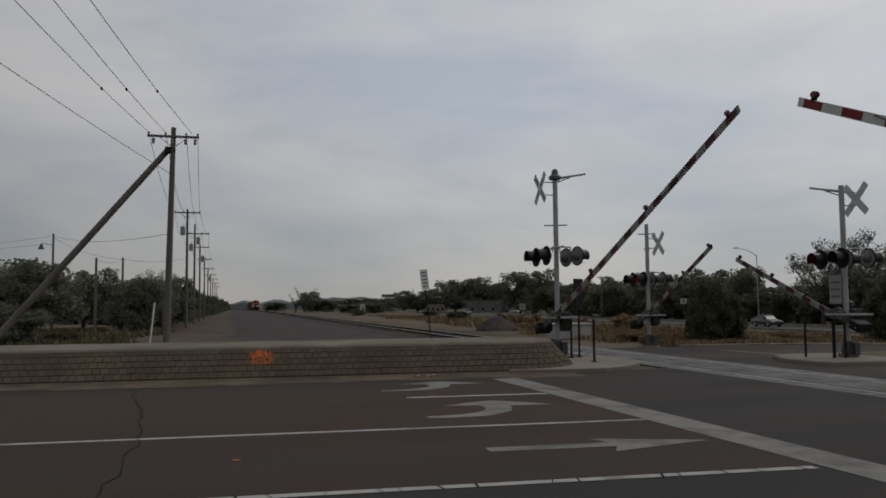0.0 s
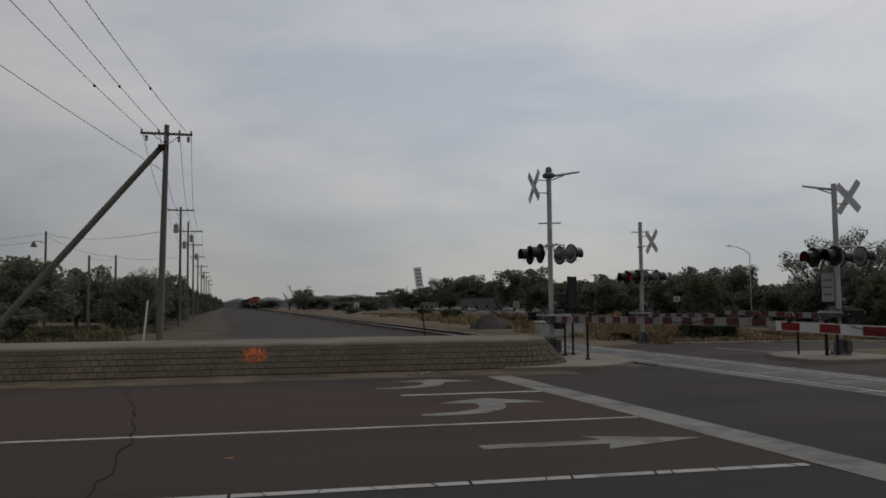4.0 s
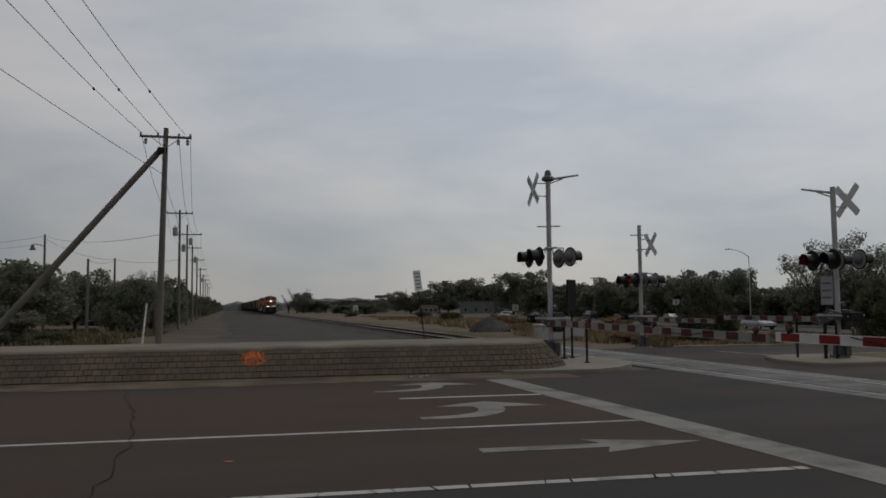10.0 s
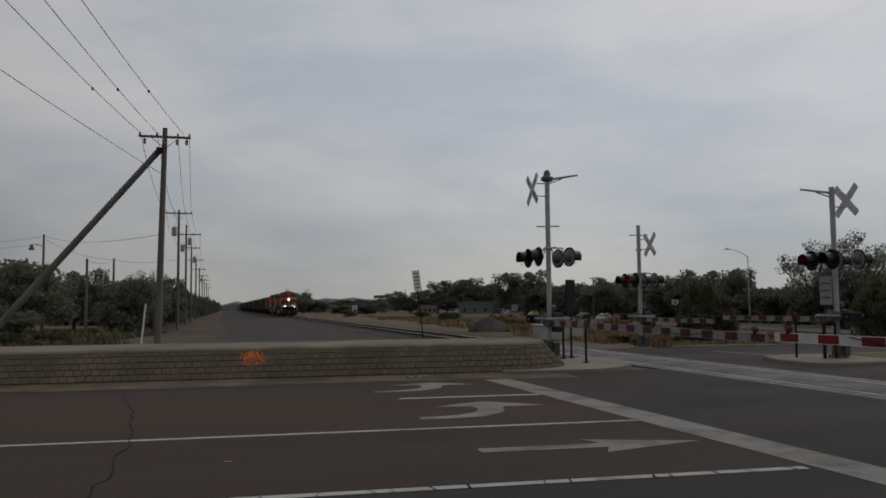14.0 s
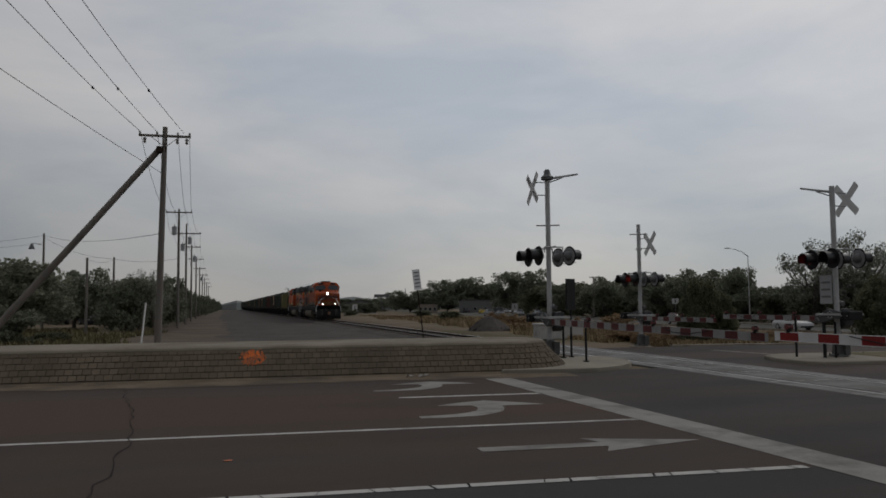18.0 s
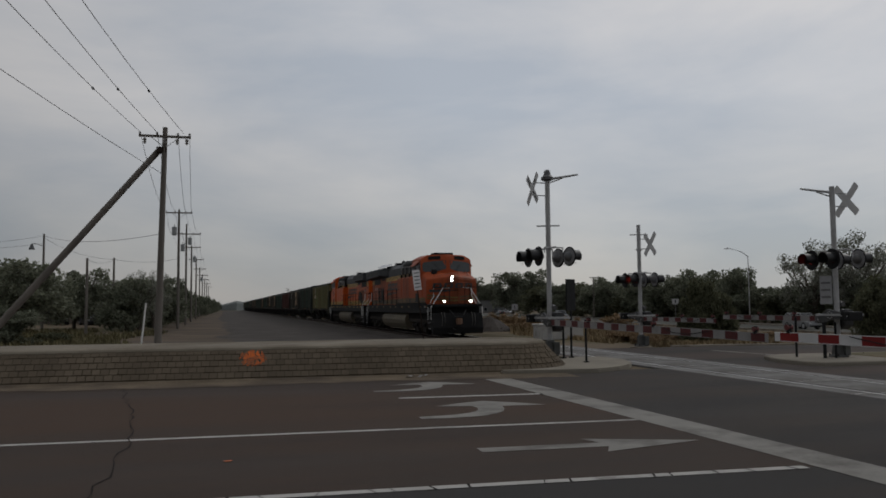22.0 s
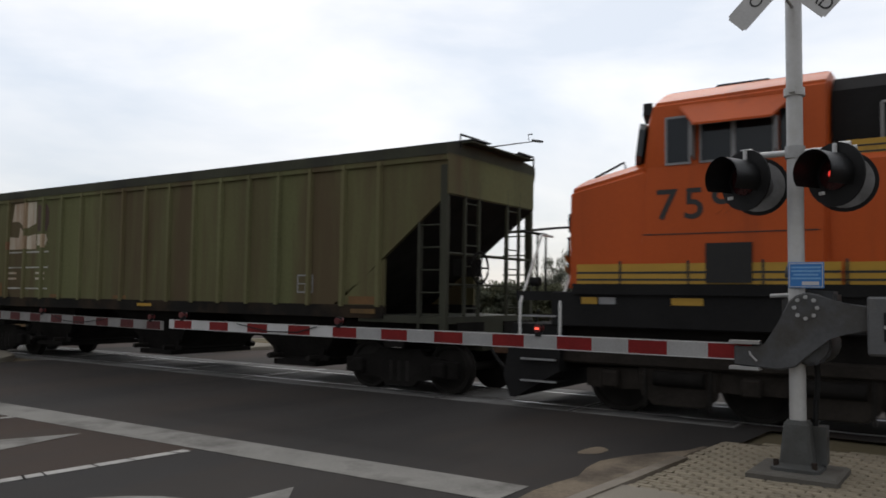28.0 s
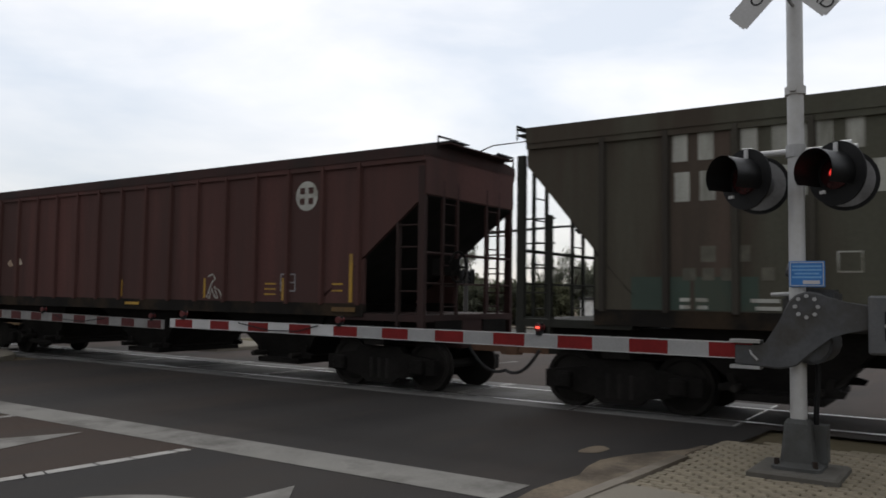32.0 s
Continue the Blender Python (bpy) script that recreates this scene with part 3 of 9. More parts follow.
# ---- the track ----
bm = B()
for a, b in ((-160, -1.5), (33.2, 500)):
    loft(bm, [[(TRACK_X + dx, y, z) for dx, z in ((-2.6, -0.42), (-1.5, -0.165), (1.5, -0.165), (2.4, -0.35))] for y in (a, (a + b) / 2, b)])
setting("ballast", bm, M_GRAVEL, "bed of dark grey ballast under the track")
RAILWAY = thing("railway_track", "single railway track on timber ties with worn steel rails", "railway track", kind="structure")
for sx in (-1, 1):
    x = TRACK_X + sx * GAUGE_HALF
    bm = B()
    loft(bm, [[(x + dx, y, z) for dx, z in ((-0.07, -0.165), (0.07, -0.165), (0.012, -0.13), (0.012, -0.035), (0.036, -0.03), (0.036, -0.002), (-0.036, -0.002), (-0.036, -0.03), (-0.012, -0.035), (-0.012, -0.13))] for y in (-160, 500)])
    rail = part("rail", bm, M_RAIL, RAILWAY)
    bm = B()
    box(bm, x - 0.034, x + 0.034, -160, 500, -0.001, 0.006)
    part("rail_head", bm, M_RAIL_TOP, rail, "polished running surface")
bm = B()
y = 33.6
while y < 260:
    box(bm, TRACK_X - 1.3, TRACK_X + 1.3, y, y + 0.22, -0.25, -0.115)
    y += 0.55
ties = part("ties", bm, M_TIE, RAILWAY, "dark timber ties")
tagged(ties, kind="stuff")
PANELS = thing("level_crossing", "concrete panels of the level crossing between the rails", "level crossing", kind="structure")
panel_meshes = []
for x0, x1 in ((11.44, 11.93), (12.13, 13.39), (13.59, 14.08)):
    bm = B()
    box(bm, x0, x1, 0.012, 2.428, -0.2, 0.008)
    bmesh.ops.bevel(bm, geom=[e for e in bm.edges if all(v.co.z > 0 for v in e.verts)], offset=0.015, segments=1, affect="EDGES")
    panel_meshes.append(mesh_of("panel", bm, M_PANEL))
edge_meshes = []
for x0, x1 in ((11.46, 11.91), (12.15, 13.37), (13.61, 14.06)):
    bm = B()
    for y in (0.03, 2.37):
        box(bm, x0, x1, y, y + 0.035, 0.004, 0.0115)
    edge_meshes.append(mesh_of("steel_edge", bm, M_PANEL_STEEL))
for k in range(13):
    for me, edge in zip(panel_meshes, edge_meshes):
        p = shared("panel", me, PANELS, pose(0, 3.0 + k * 2.44, 0))
        shared("steel_edge", edge, p, Matrix.Identity(4), "worn steel end of the panel")
bm = B()
for x0, x1 in ((11.935, 12.105), (13.415, 13.585)):
    box(bm, x0, x1, 3.0, 34.7, -0.19, -0.1)
part("flangeway_filler", bm, M_FLANGE, PANELS, "black rubber flangeway filler")


# ---- crossing signals ----
def disc(bm, c, axis, r, depth, seg=20):
    a = Vector(c)
    return tube(bm, [a, a + Vector(axis) * depth], r, seg)


def lamp_unit(parent, x, y, z, sx, lens, swivel=0.0, core=0.11):
    """A round black background with a hood, a lens and a housing, facing sx along x."""
    bm = B()
    disc(bm, (x, y, z), (sx, 0, 0), 0.3, 0.02, 28)
    unit = part("lamp_unit", bm, M_BLACK, parent, "black round signal background", smooth=True)
    bm = B()
    rings = []
    for d, r in ((0.02, 0.2), (0.14, 0.2), (0.34, 0.205)):
        ring = []
        for k in range(15):
            a = radians(-35 + 250 * k / 14)
            ring.append((x + sx * d, y + r * math.cos(a), z + r * math.sin(a)))
        rings.append(ring)
    inner = [[(p[0], y + (p[1] - y) * 0.95, z + (p[2] - z) * 0.95) for p in r] for r in rings]
    loft(bm, rings, closed=False)
    loft(bm, inner, closed=False)
    part("hood", bm, M_HOOD, unit, smooth=True)
    bm = B()
    rings = [[(x + sx * d, y + r * math.cos(a), z + r * math.sin(a)) for a in (math.tau * k / 20 for k in range(20))] for d, r in ((0.022, 0.15), (0.04, 0.148), (0.055, 0.1), (0.062, 0.03))]
    loft(bm, rings)
    glass = part("lens", bm, M_LENS_DARK, unit, "red glass lens", smooth=True)
    if lens is not M_LENS_DARK:
        bm = B()
        disc(bm, (x + sx * 0.058, y, z), (sx, 0, 0), core, 0.012, 18)
        part("glow", bm, lens, glass, "lit red core of the lens")
    bm = B()
    rings = [[(x - sx * d, y + r * math.cos(a), z + r * math.sin(a)) for a in (math.tau * k / 16 for k in range(16))] for d, r in ((0.0, 0.15), (0.05, 0.15), (0.12, 0.11), (0.16, 0.05))]
    loft(bm, rings)
    part("housing", bm, M_GREY_PAINT, unit, "grey lamp housing", smooth=True)
    bm = B()
    disc(bm, (x - sx * 0.006, y, z), (sx, 0, 0), 0.262, 0.008, 28)
    part("background_back", bm, M_DISC_BACK, unit, "pale grey unpainted back of the background", smooth=True)
    bm = B()
    for a in (-100, -92):
        u, v = y + 0.2 * math.cos(radians(a)), z + 0.2 * math.sin(radians(a))
        box(bm, min(x + sx * 0.22, x + sx * 0.25), max(x + sx * 0.22, x + sx * 0.25), u - 0.008, u + 0.008, v - 0.012, v + 0.016)
    part("clasp", bm, M_WHITE, unit, "small pale clasp under the hood")
    unit.matrix_basis = Matrix.Translation((x, y, z)) @ pose(0, 0, 0, 0, 0, swivel) @ Matrix.Translation((-x, -y, -z))
    return unit


def crossbuck(parent, x, y, z, sx, lettered=True):
    for k, (tilt, word) in enumerate(((45, "CROSSING"), (-45, "RAILROAD"))):
        bm = B()
        box(bm, -0.61, 0.61, -0.115, 0.115, 0.0, 0.006)
        bmesh.ops.bevel(bm, geom=[e for e in bm.edges if abs(e.verts[0].co.z - e.verts[1].co.z) > 0.004], offset=0.02, segments=2, affect="EDGES")
        m = pose(x + sx * 0.009 * k, y, z, 90, 0, 90 * sx) @ pose(0, 0, 0, 0, 0, tilt)
        board = part("crossbuck_board", bm, M_WHITE, parent, "white reflective crossbuck board", at=m)
        if lettered:
            if k == 0:
                words("lettering", word, 0.165, M_INK, board, pose(0, 0, 0.008), 0.002, "black lettering")
            else:
                words("lettering", "RAIL", 0.165, M_INK, board, pose(-0.35, 0, 0.008), 0.002, "black lettering")
                words("lettering", "ROAD", 0.165, M_INK, board, pose(0.36, 0, 0.008), 0.002, "black lettering")


GATES = []
M_DARK_CASE = mat("dark_grey_casting", (0.05, 0.05, 0.052), 0.7, vary=0.2, scale=3, spec=0.25)


def crossing_signal(x, y, z0, arm_dir, arm_len, face, mast_h, buck_z, lit, arm_angle, arm_lit, extra):
    """A mast with lamps, a crossbuck on the side face, and a gate arm that runs along arm_dir in y."""
    sig = thing("crossing_signal", "grey railway crossing mast with flashing lamps, crossbuck and lowered striped gate", "crossing signal", pose(x, y, z0), "crossing signals")
    bm = B()
    loft(bm, [[(a * s, b * s, z) for a, b in ((-1, -1), (1, -1), (1, 1), (-1, 1))] for s, z in (((0.34, 0), (0.34, 0.05), (0.3, 0.07)) if not extra.get("drop") else ((0.4, 0), (0.4, 0.05), (0.37, 0.07)))])
    part("foundation", bm, M_FOOTING if extra.get("drop") else M_KERB, sig, "concrete footing")
    bm = B()
    loft(bm, [[(a * s, b * s, z) for a, b in ((-1, -0.8), (-0.8, -1), (0.8, -1), (1, -0.8), (1, 0.8), (0.8, 1), (-0.8, 1), (-1, 0.8))] for s, z in ((0.22, 0.07), (0.22, 0.10), (0.15, 0.14), (0.115, 0.5), (0.09, 0.54))])
    base = part("mast_base", bm, M_BASE, sig, "cast base with bolts")
    bm = B()
    box(bm, 0.05, 0.22, -0.24, -0.05, 0.12, 0.48)
    part("junction_box", bm, M_BASE, base, "grey junction box")
    bm = B()
    for a, b in ((-1, -1), (1, -1), (1, 1), (-1, 1)):
        tube(bm, [(a * 0.17, b * 0.17, 0.09), (a * 0.17, b * 0.17, 0.17)], 0.025, 6)
        part("bolt", bm, M_RAIL, base)
        bm = B()
    bm.free()
    bm = B()
    tube(bm, [(0, 0, 0.5), (0, 0, mast_h)], 0.078, 14)
    part("mast", bm, M_MAST_PALE if extra.get("drop") else M_STEEL, sig, "galvanised tubular mast", smooth=True)
    # collars
    for z in extra.get("collars", ()):
        bm = B()
        tube(bm, [(0, 0, z), (0, 0, z + 0.08)], 0.1, 12)
        box(bm, -0.13, 0.13, -0.03, 0.03, z + 0.02, z + 0.06)
        part("collar", bm, M_MAST_PALE if extra.get("drop") else M_STEEL, sig, "clamp ring", smooth=True)
    lamp_z = extra.get("lamp_z", 3.0)
    bm = B()
    tube(bm, [(0, -0.55, lamp_z + 0.28), (0, 0.55, lamp_z + 0.28)], 0.03, 8)
    tube(bm, [(-0.3, -0.4, lamp_z + 0.27), (0.3, -0.4, lamp_z + 0.27)], 0.022, 8)
    tube(bm, [(-0.3, 0.4, lamp_z + 0.27), (0.3, 0.4, lamp_z + 0.27)], 0.022, 8)
    for a in (-0.4, 0.4):
        for b in (-0.3, 0.3):
            tube(bm, [(b, a, lamp_z + 0.28), (b, a, lamp_z + 0.1)], 0.022, 8)
    arm = part("lamp_crossarm", bm, M_MAST_PALE if extra.get("drop") else M_STEEL, sig, "lamp crossarm", smooth=True)
    bm = B()
    tube(bm, [(0, 0, lamp_z + 0.22), (0, 0, lamp_z + 0.34)], 0.095, 12)
    part("clamp", bm, M_STEEL, arm)
    if extra.get("drop"):
        for q in (-0.45, 0.45):
            bm = B()
            tube(bm, [(-0.02, q - 0.05, lamp_z + 0.3), (-0.02, q + 0.05, lamp_z + 0.3)], 0.05, 10)
            part("elbow", bm, M_MAST_PALE, arm, "pale pipe elbow", smooth=True)
    off = extra.get("lamp_off", 0.42)
    for k, (sx, sy) in enumerate(((-1, -1), (-1, 1), (1, -1), (1, 1))):
        lamp_unit(sig, sx * off, sy * (0.405 if "notice" in extra else 0.43), lamp_z, sx, ((M_LENS_DIM if "notice" in extra or "plate" in extra else M_LENS_LIT) if k in lit else M_LENS_DARK), extra.get("swivel", 0.0) if sx < 0 else extra.get("swivel_back", 0.0), 0.035 if "notice" in extra else 0.11)
    # crossbuck on two brackets
    bx = face * 0.5
    bm = B()
    for z in (buck_z - 0.2, buck_z + 0.2):
        tube(bm, [(0, 0, z), (bx, 0, z)], 0.018, 6)
        part("bracket", bm, M_STEEL, sig)
        bm = B()
    bm.free()
    crossbuck(sig, bx, 0, buck_z, face)
    # gate mechanism
    gz1 = extra.get("pivot", 1.28)
    bm = B()
    prism(bm, [(q - (0.14 if extra.get("drop") else 0.0), gz1 + v) for q, v in ((-0.2, -0.28), (0.05, -0.42), (0.3, -0.2), (0.3, 0.12), (0.12, 0.2), (-0.2, 0.18))], 0, 0.08, 0.42)
    bmesh.ops.bevel(bm, geom=list(bm.edges), offset=0.03, segments=2, affect="EDGES")
    mech = part("gate_mechanism", bm, M_CAST if extra.get("drop") else M_DARK_CASE, sig, "gate mechanism case")
    if not extra.get("drop"):
        bm = B()
        box(bm, -0.3, 0.45, -0.55, 0.55, gz1 + 0.0, gz1 + 0.06)
        part("service_plate", bm, M_STEEL, mech, "pale service platform")
    bm = B()
    tube(bm, [(0.15, -0.1, gz1 + 0.34), (0.15, 0.12, gz1 + 0.38)], 0.07, 10)
    part("conduit", bm, M_GREY_PAINT, mech)
    if extra.get("drop"):
        bm = B()
        tube(bm, [(-0.16, -0.14, gz1 - 0.33), (-0.12, -0.14, gz1 - 0.33), (0.36, -0.14, gz1 - 0.33), (0.42, -0.14, gz1 - 0.33)], 0.2, 18)
        bmesh.ops.bevel(bm, geom=[e for e in bm.edges if e.calc_length() < 0.09], offset=0.03, segments=2, affect="EDGES")
        part("gear_case", bm, M_CAST, mech, "rounded gear case", smooth=True)
        bm = B()
        tube(bm, [(0.06, -0.16, gz1 - 0.48), (0.06, -0.17, gz1 - 0.62), (0.06, -0.165, gz1 - 0.78), (0.07, -0.15, 0.7), (0.09, -0.14, 0.56), (0.1, -0.14, 0.46)], 0.026, 8)
        part("cable_conduit", bm, M_BLACK, mech, "black cable conduit", smooth=True)
        bm = B()
        tube(bm, [(-0.02, 0.02, gz1 + 0.14), (-0.02, 0.24, gz1 + 0.13)], 0.02, 8)
        part("stub", bm, M_STEEL, mech)
    # arm, pivoting about its own axis
    pivot = new("gate_arm")
    pivot.parent = sig
    pivot.matrix_basis = pose(-0.12, extra.get("hub_y", 0.0), gz1)
    tagged(pivot, "red and white striped gate arm")
    bm = B()
    d, drop = arm_dir, extra.get("drop", 0.0)
    if drop:
        arm_shape = [(-0.56, 0.04), (-0.34, 0.05), (-0.2, 0.09), (-0.1, 0.15), (0.0, 0.165), (0.1, 0.13), (0.16, 0.07), (0.25, -0.13), (0.36, -0.34), (0.42, -0.37), (0.66, -0.36), (0.66, -0.55), (0.24, -0.58), (0.1, -0.545), (-0.04, -0.4), (-0.2, -0.25), (-0.34, -0.2), (-0.56, -0.18)]
        prism(bm, [(d * u, v) for u, v in arm_shape], 0, -0.13, -0.04)
    else:
        prism(bm, [(d * -0.75, 0.05), (d * -0.1, 0.16), (d * 0.12, 0.2), (d * 0.28, 0.1), (d * 0.4, -drop * 0.6), (d * 0.66, -0.02 - drop), (d * 0.66, -0.22 - drop), (d * 0.3, -0.24 - drop), (d * 0.06, -0.12 - drop * 0.6), (d * -0.12, -0.1), (d * -0.75, -0.10)], 0, -0.13, -0.04)
    bmesh.ops.bevel(bm, geom=list(bm.edges), offset=0.015, segments=1, affect="EDGES")
    part("support_arm", bm, M_CAST, pivot, "grey cast support arm")
    if drop:
        for z in (-0.01, -0.26):
            bm = B()
            box(bm, -0.16, -0.02, min(d * 0.42, d * 0.7), max(d * 0.42, d * 0.7), z - drop, z - drop + 0.03)
            part("clamp_plate", bm, M_STEEL, pivot, "pale clamp plate")
    bm = B()
    for k in range(8):
        a = math.tau * k / 8
        tube(bm, [(-0.15, 0.1 * math.cos(a), 0.02 + 0.1 * math.sin(a)), (-0.125, 0.1 * math.cos(a), 0.02 + 0.1 * math.sin(a))], 0.02, 6)
        part("hub_bolt", bm, M_STEEL, pivot)
        bm = B()
    bm.free()
    bm = B()
    big = extra.get("drop", 0.0) > 0
    reach, start, low, high = (1.04, 0.52, -0.4, 0.13) if big else (0.95, 0.6, -0.13, 0.13)
    box(bm, -0.30 if not big else -0.2, 0.18 if not big else 0.1, -reach if d > 0 else start, -start if d > 0 else reach, low, high)
    bmesh.ops.bevel(bm, geom=list(bm.edges), offset=0.02, segments=1, affect="EDGES")
    weight = part("counterweight", bm, M_GREY_PAINT if big else M_BLACK, pivot, "counterweight plates")
    bm = B()
    wx, w0, w1 = (-0.2, -0.27, -0.01) if big else (-0.3, -0.1, 0.1)
    for q in (-0.11, 0.11):
        yy = d * (-0.78 if big else -0.78) + q
        box(bm, wx - 0.012, wx + 0.002, yy - 0.015, yy + 0.015, w0, w1)
        slot = part("slot", bm, M_BLACK, weight, "dark slot")
        bm = B()
        tube(bm, [(wx - 0.03, yy, (w0 + w1) / 2), (wx - 0.01, yy, (w0 + w1) / 2)], 0.018, 6)
        part("bolt", bm, M_STEEL, slot, "pale bolt in the slot")
        bm = B()
    if big:
        for q in range(4):
            box(bm, -0.2 + 0.06 * q, -0.195 + 0.06 * q, d * -1.046, d * -1.0, low + 0.01, high - 0.01)
            part("plate_edge", bm, M_BLACK, weight)
            bm = B()
    bm.free()
    # striped boards: metal first, then tapering
    zc = -0.09 - extra.get("drop", 0.0)
    y0, step, k = 0.5, extra.get("step", 0.405), 0
    thick, taper = extra.get("thick", (0.08, 0.005))
    stripes = [(M_RED_DULL if extra.get("dull", False) else M_RED_SHEET, "red sheeting"), (M_WHITE_DULL if extra.get("dull", False) else M_WHITE, "white sheeting")]
    while y0 < arm_len - 0.05:
        y1 = min(arm_len, y0 + step)
        h0, h1 = [thick - taper * v / arm_len for v in (y0, y1)]
        bm = B()
        loft(bm, [[(-0.105, d * yy, zc - h), (-0.08, d * yy, zc - h), (-0.08, d * yy, zc + h), (-0.105, d * yy, zc + h)] for yy, h in ((y0, h0), (y1, h1))])
        # White stripes on the inner part of the near arm are greyer.
        if big and k % 2 and y0 < 0.57 * arm_len:
            part("stripe", bm, M_WHITE_GREYED, pivot, "greyed white sheeting")
        else:
            part("stripe", bm, stripes[k % 2][0], pivot, stripes[k % 2][1])
        y0, k = y1, k + 1
    bm = B()
    for side in (-1, 1):
        h0, h1 = thick, thick - taper
        loft(bm, [[(-0.108, d * yy, zc + side * (h - 0.002)), (-0.083, d * yy, zc + side * (h - 0.002)), (-0.083, d * yy, zc + side * (h + 0.007)), (-0.108, d * yy, zc + side * (h + 0.007))] for yy, h in ((0.5, h0), (arm_len, h1))])
        part("edge_trim", bm, stripes[1][0], pivot, "pale edge of the arm")
        bm = B()
    bm.free()
    bm = B()
    tube(bm, [(-0.11, d * 0.52, zc + 0.02), (-0.15, d * 0.5, zc - 0.02), (-0.15, d * 0.44, zc - 0.08)], 0.012, 5)
    part("arm_wire", bm, M_STEEL, pivot)
    for frac, glow in zip((0.3, 0.62, 0.966), arm_lit):
        yy = d * arm_len * frac
        bm = B()
        tube(bm, [(-0.09, yy, zc + 0.06), (-0.09, yy, zc + 0.12), (-0.09, yy, zc + 0.2)], 0.045, 10)
        lampbase = part("arm_lamp", bm, M_BLACK, pivot, "small lamp on the gate arm")
        bm = B()
        tube(bm, [(-0.14, yy, zc + 0.15), (-0.04, yy, zc + 0.15)], 0.046, 12)
        lens = part("arm_lens", bm, M_ARM_LAMP_OFF, lampbase, "red arm lamp lens", smooth=True)
        if glow:
            bm = B()
            box(bm, -0.147, -0.141, yy - 0.026, yy + 0.026, zc + 0.138, zc + 0.162)
            part("glow", bm, M_ARM_LAMP, lens, "lit red core")
    bm = B()
    tube(bm, [(-0.12, d * arm_len * 0.66, zc + 0.06), (-0.12, d * arm_len * 0.7, zc - 0.03), (-0.12, d * arm_len * 0.76, zc - 0.04), (-0.12, d * arm_len * 0.83, zc + 0.05)], 0.008, 5)
    part("cable", bm, M_BLACK, pivot)
    GATES.append((pivot, arm_dir, arm_angle, extra.get("settle", (0.0, 0.0))))
    # fittings at the mast's head
    if extra.get("bell"):
        bm = B()
        rings = [[(r * math.cos(a), r * math.sin(a), mast_h + z) for a in (math.tau * k / 16 for k in range(16))] for r, z in ((0.1, -0.24), (0.19, -0.2), (0.2, -0.12), (0.11, -0.04), (0.1, 0.06), (0.06, 0.12))]
        loft(bm, rings)
        part("bell", bm, M_GREY_PAINT, sig, "grey crossing bell", smooth=True)
    if extra.get("bracket_arm"):
        sx, sy, ln = extra["bracket_arm"]
        bm = B()
        pts = [(sx * ln * t, sy * ln * t, mast_h - 0.18 + 0.15 * t) for t in (0, 0.2, 0.5, 1)]
        tube(bm, pts, 0.045, 8, 0.03)
        part("bracket_arm", bm, M_STEEL, sig, "slim bracket arm", smooth=True)
        bm = B()
        tube(bm, [(0, 0, mast_h - 0.32), (sx * ln * 0.5, sy * ln * 0.5, mast_h - 0.14)], 0.02, 6)
        part("bracket_brace", bm, M_STEEL, sig, smooth=True)
    if extra.get("rest"):
        bm = B()
        tube(bm, [(-0.33, 0.14, extra["rest"]), (0.33, -0.14, extra["rest"])], 0.022, 8)
        part("step_rod", bm, M_STEEL, sig)
    if extra.get("notice"):
        nz = extra["notice"]
        bm = B()
        box(bm, -0.11, -0.095, -0.265, 0.055, nz - 0.125, nz + 0.125)
        bmesh.ops.bevel(bm, geom=list(bm.edges), offset=0.006, segments=1, affect="EDGES")
        sign = part("notice", bm, M_BLUE, sig, "blue emergency notice with white lines")
        bm = B()
        for y0, y1, z0, z1 in ((-0.255, 0.045, 0.108, 0.115), (-0.255, 0.045, -0.115, -0.108), (-0.255, -0.248, -0.108, 0.108), (0.038, 0.045, -0.108, 0.108)):
            box(bm, -0.114, -0.1085, y0, y1, nz + z0, nz + z1)
        part("border", bm, M_WHITE, sign, "white border")
        for zz, w, o in ((0.075, 0.13, 0), (0.04, 0.13, 0), (0.005, 0.11, 0), (-0.03, 0.13, 0)):
            bm = B()
            box(bm, -0.114, -0.1095, -0.105 - w, -0.105 + w, nz + zz - 0.008, nz + zz + 0.008)
            part("bar", bm, M_BLUE_PALE, sign)
        bm = B()
        box(bm, -0.114, -0.1095, -0.22, -0.07, nz - 0.095, nz - 0.06)
        part("bar", bm, M_WHITE, sign)
    if extra.get("plate"):
        nz, w, h = extra["plate"]
        bm = B()
        box(bm, -0.13, -0.115, 0.02, 0.02 + w, nz - h / 2, nz + h / 2)
        sign = part("sign_plate", bm, M_GREY_SHEET, sig, "weathered white sign plate")
        for q in range(3):
            bm = B()
            zz = nz + h * (0.25 - 0.25 * q)
            box(bm, -0.134, -0.1295, 0.08, w - 0.04, zz - 0.03, zz + 0.03)
            part("bar", bm, M_GREY_PAINT, sign)
    return sig


def marker_post(x, y, z, h, r=0.035, top=None):
    post = thing("marker_post", "thin black steel post on the traffic island", "post", pose(x, y, z), "marker posts")
    bm = B()
    tube(bm, [(0, 0, -0.05), (0, 0, h)], r, 8)
    part("post", bm, M_BLACK, post)
    bm = B()
    tube(bm, [(0, 0, 0), (0, 0, 0.03)], r * 2.4, 10)
    part("flange", bm, M_BLACK, post)
    if top:
        w, hh = top
        bm = B()
        box(bm, -0.03, 0.03, -w / 2, w / 2, h - hh, h + 0.02)
        part("panel", bm, M_BLACK, post, "dark narrow panel seen from behind", at=pose(0, 0, 0, 0, 0, -60))
    return post


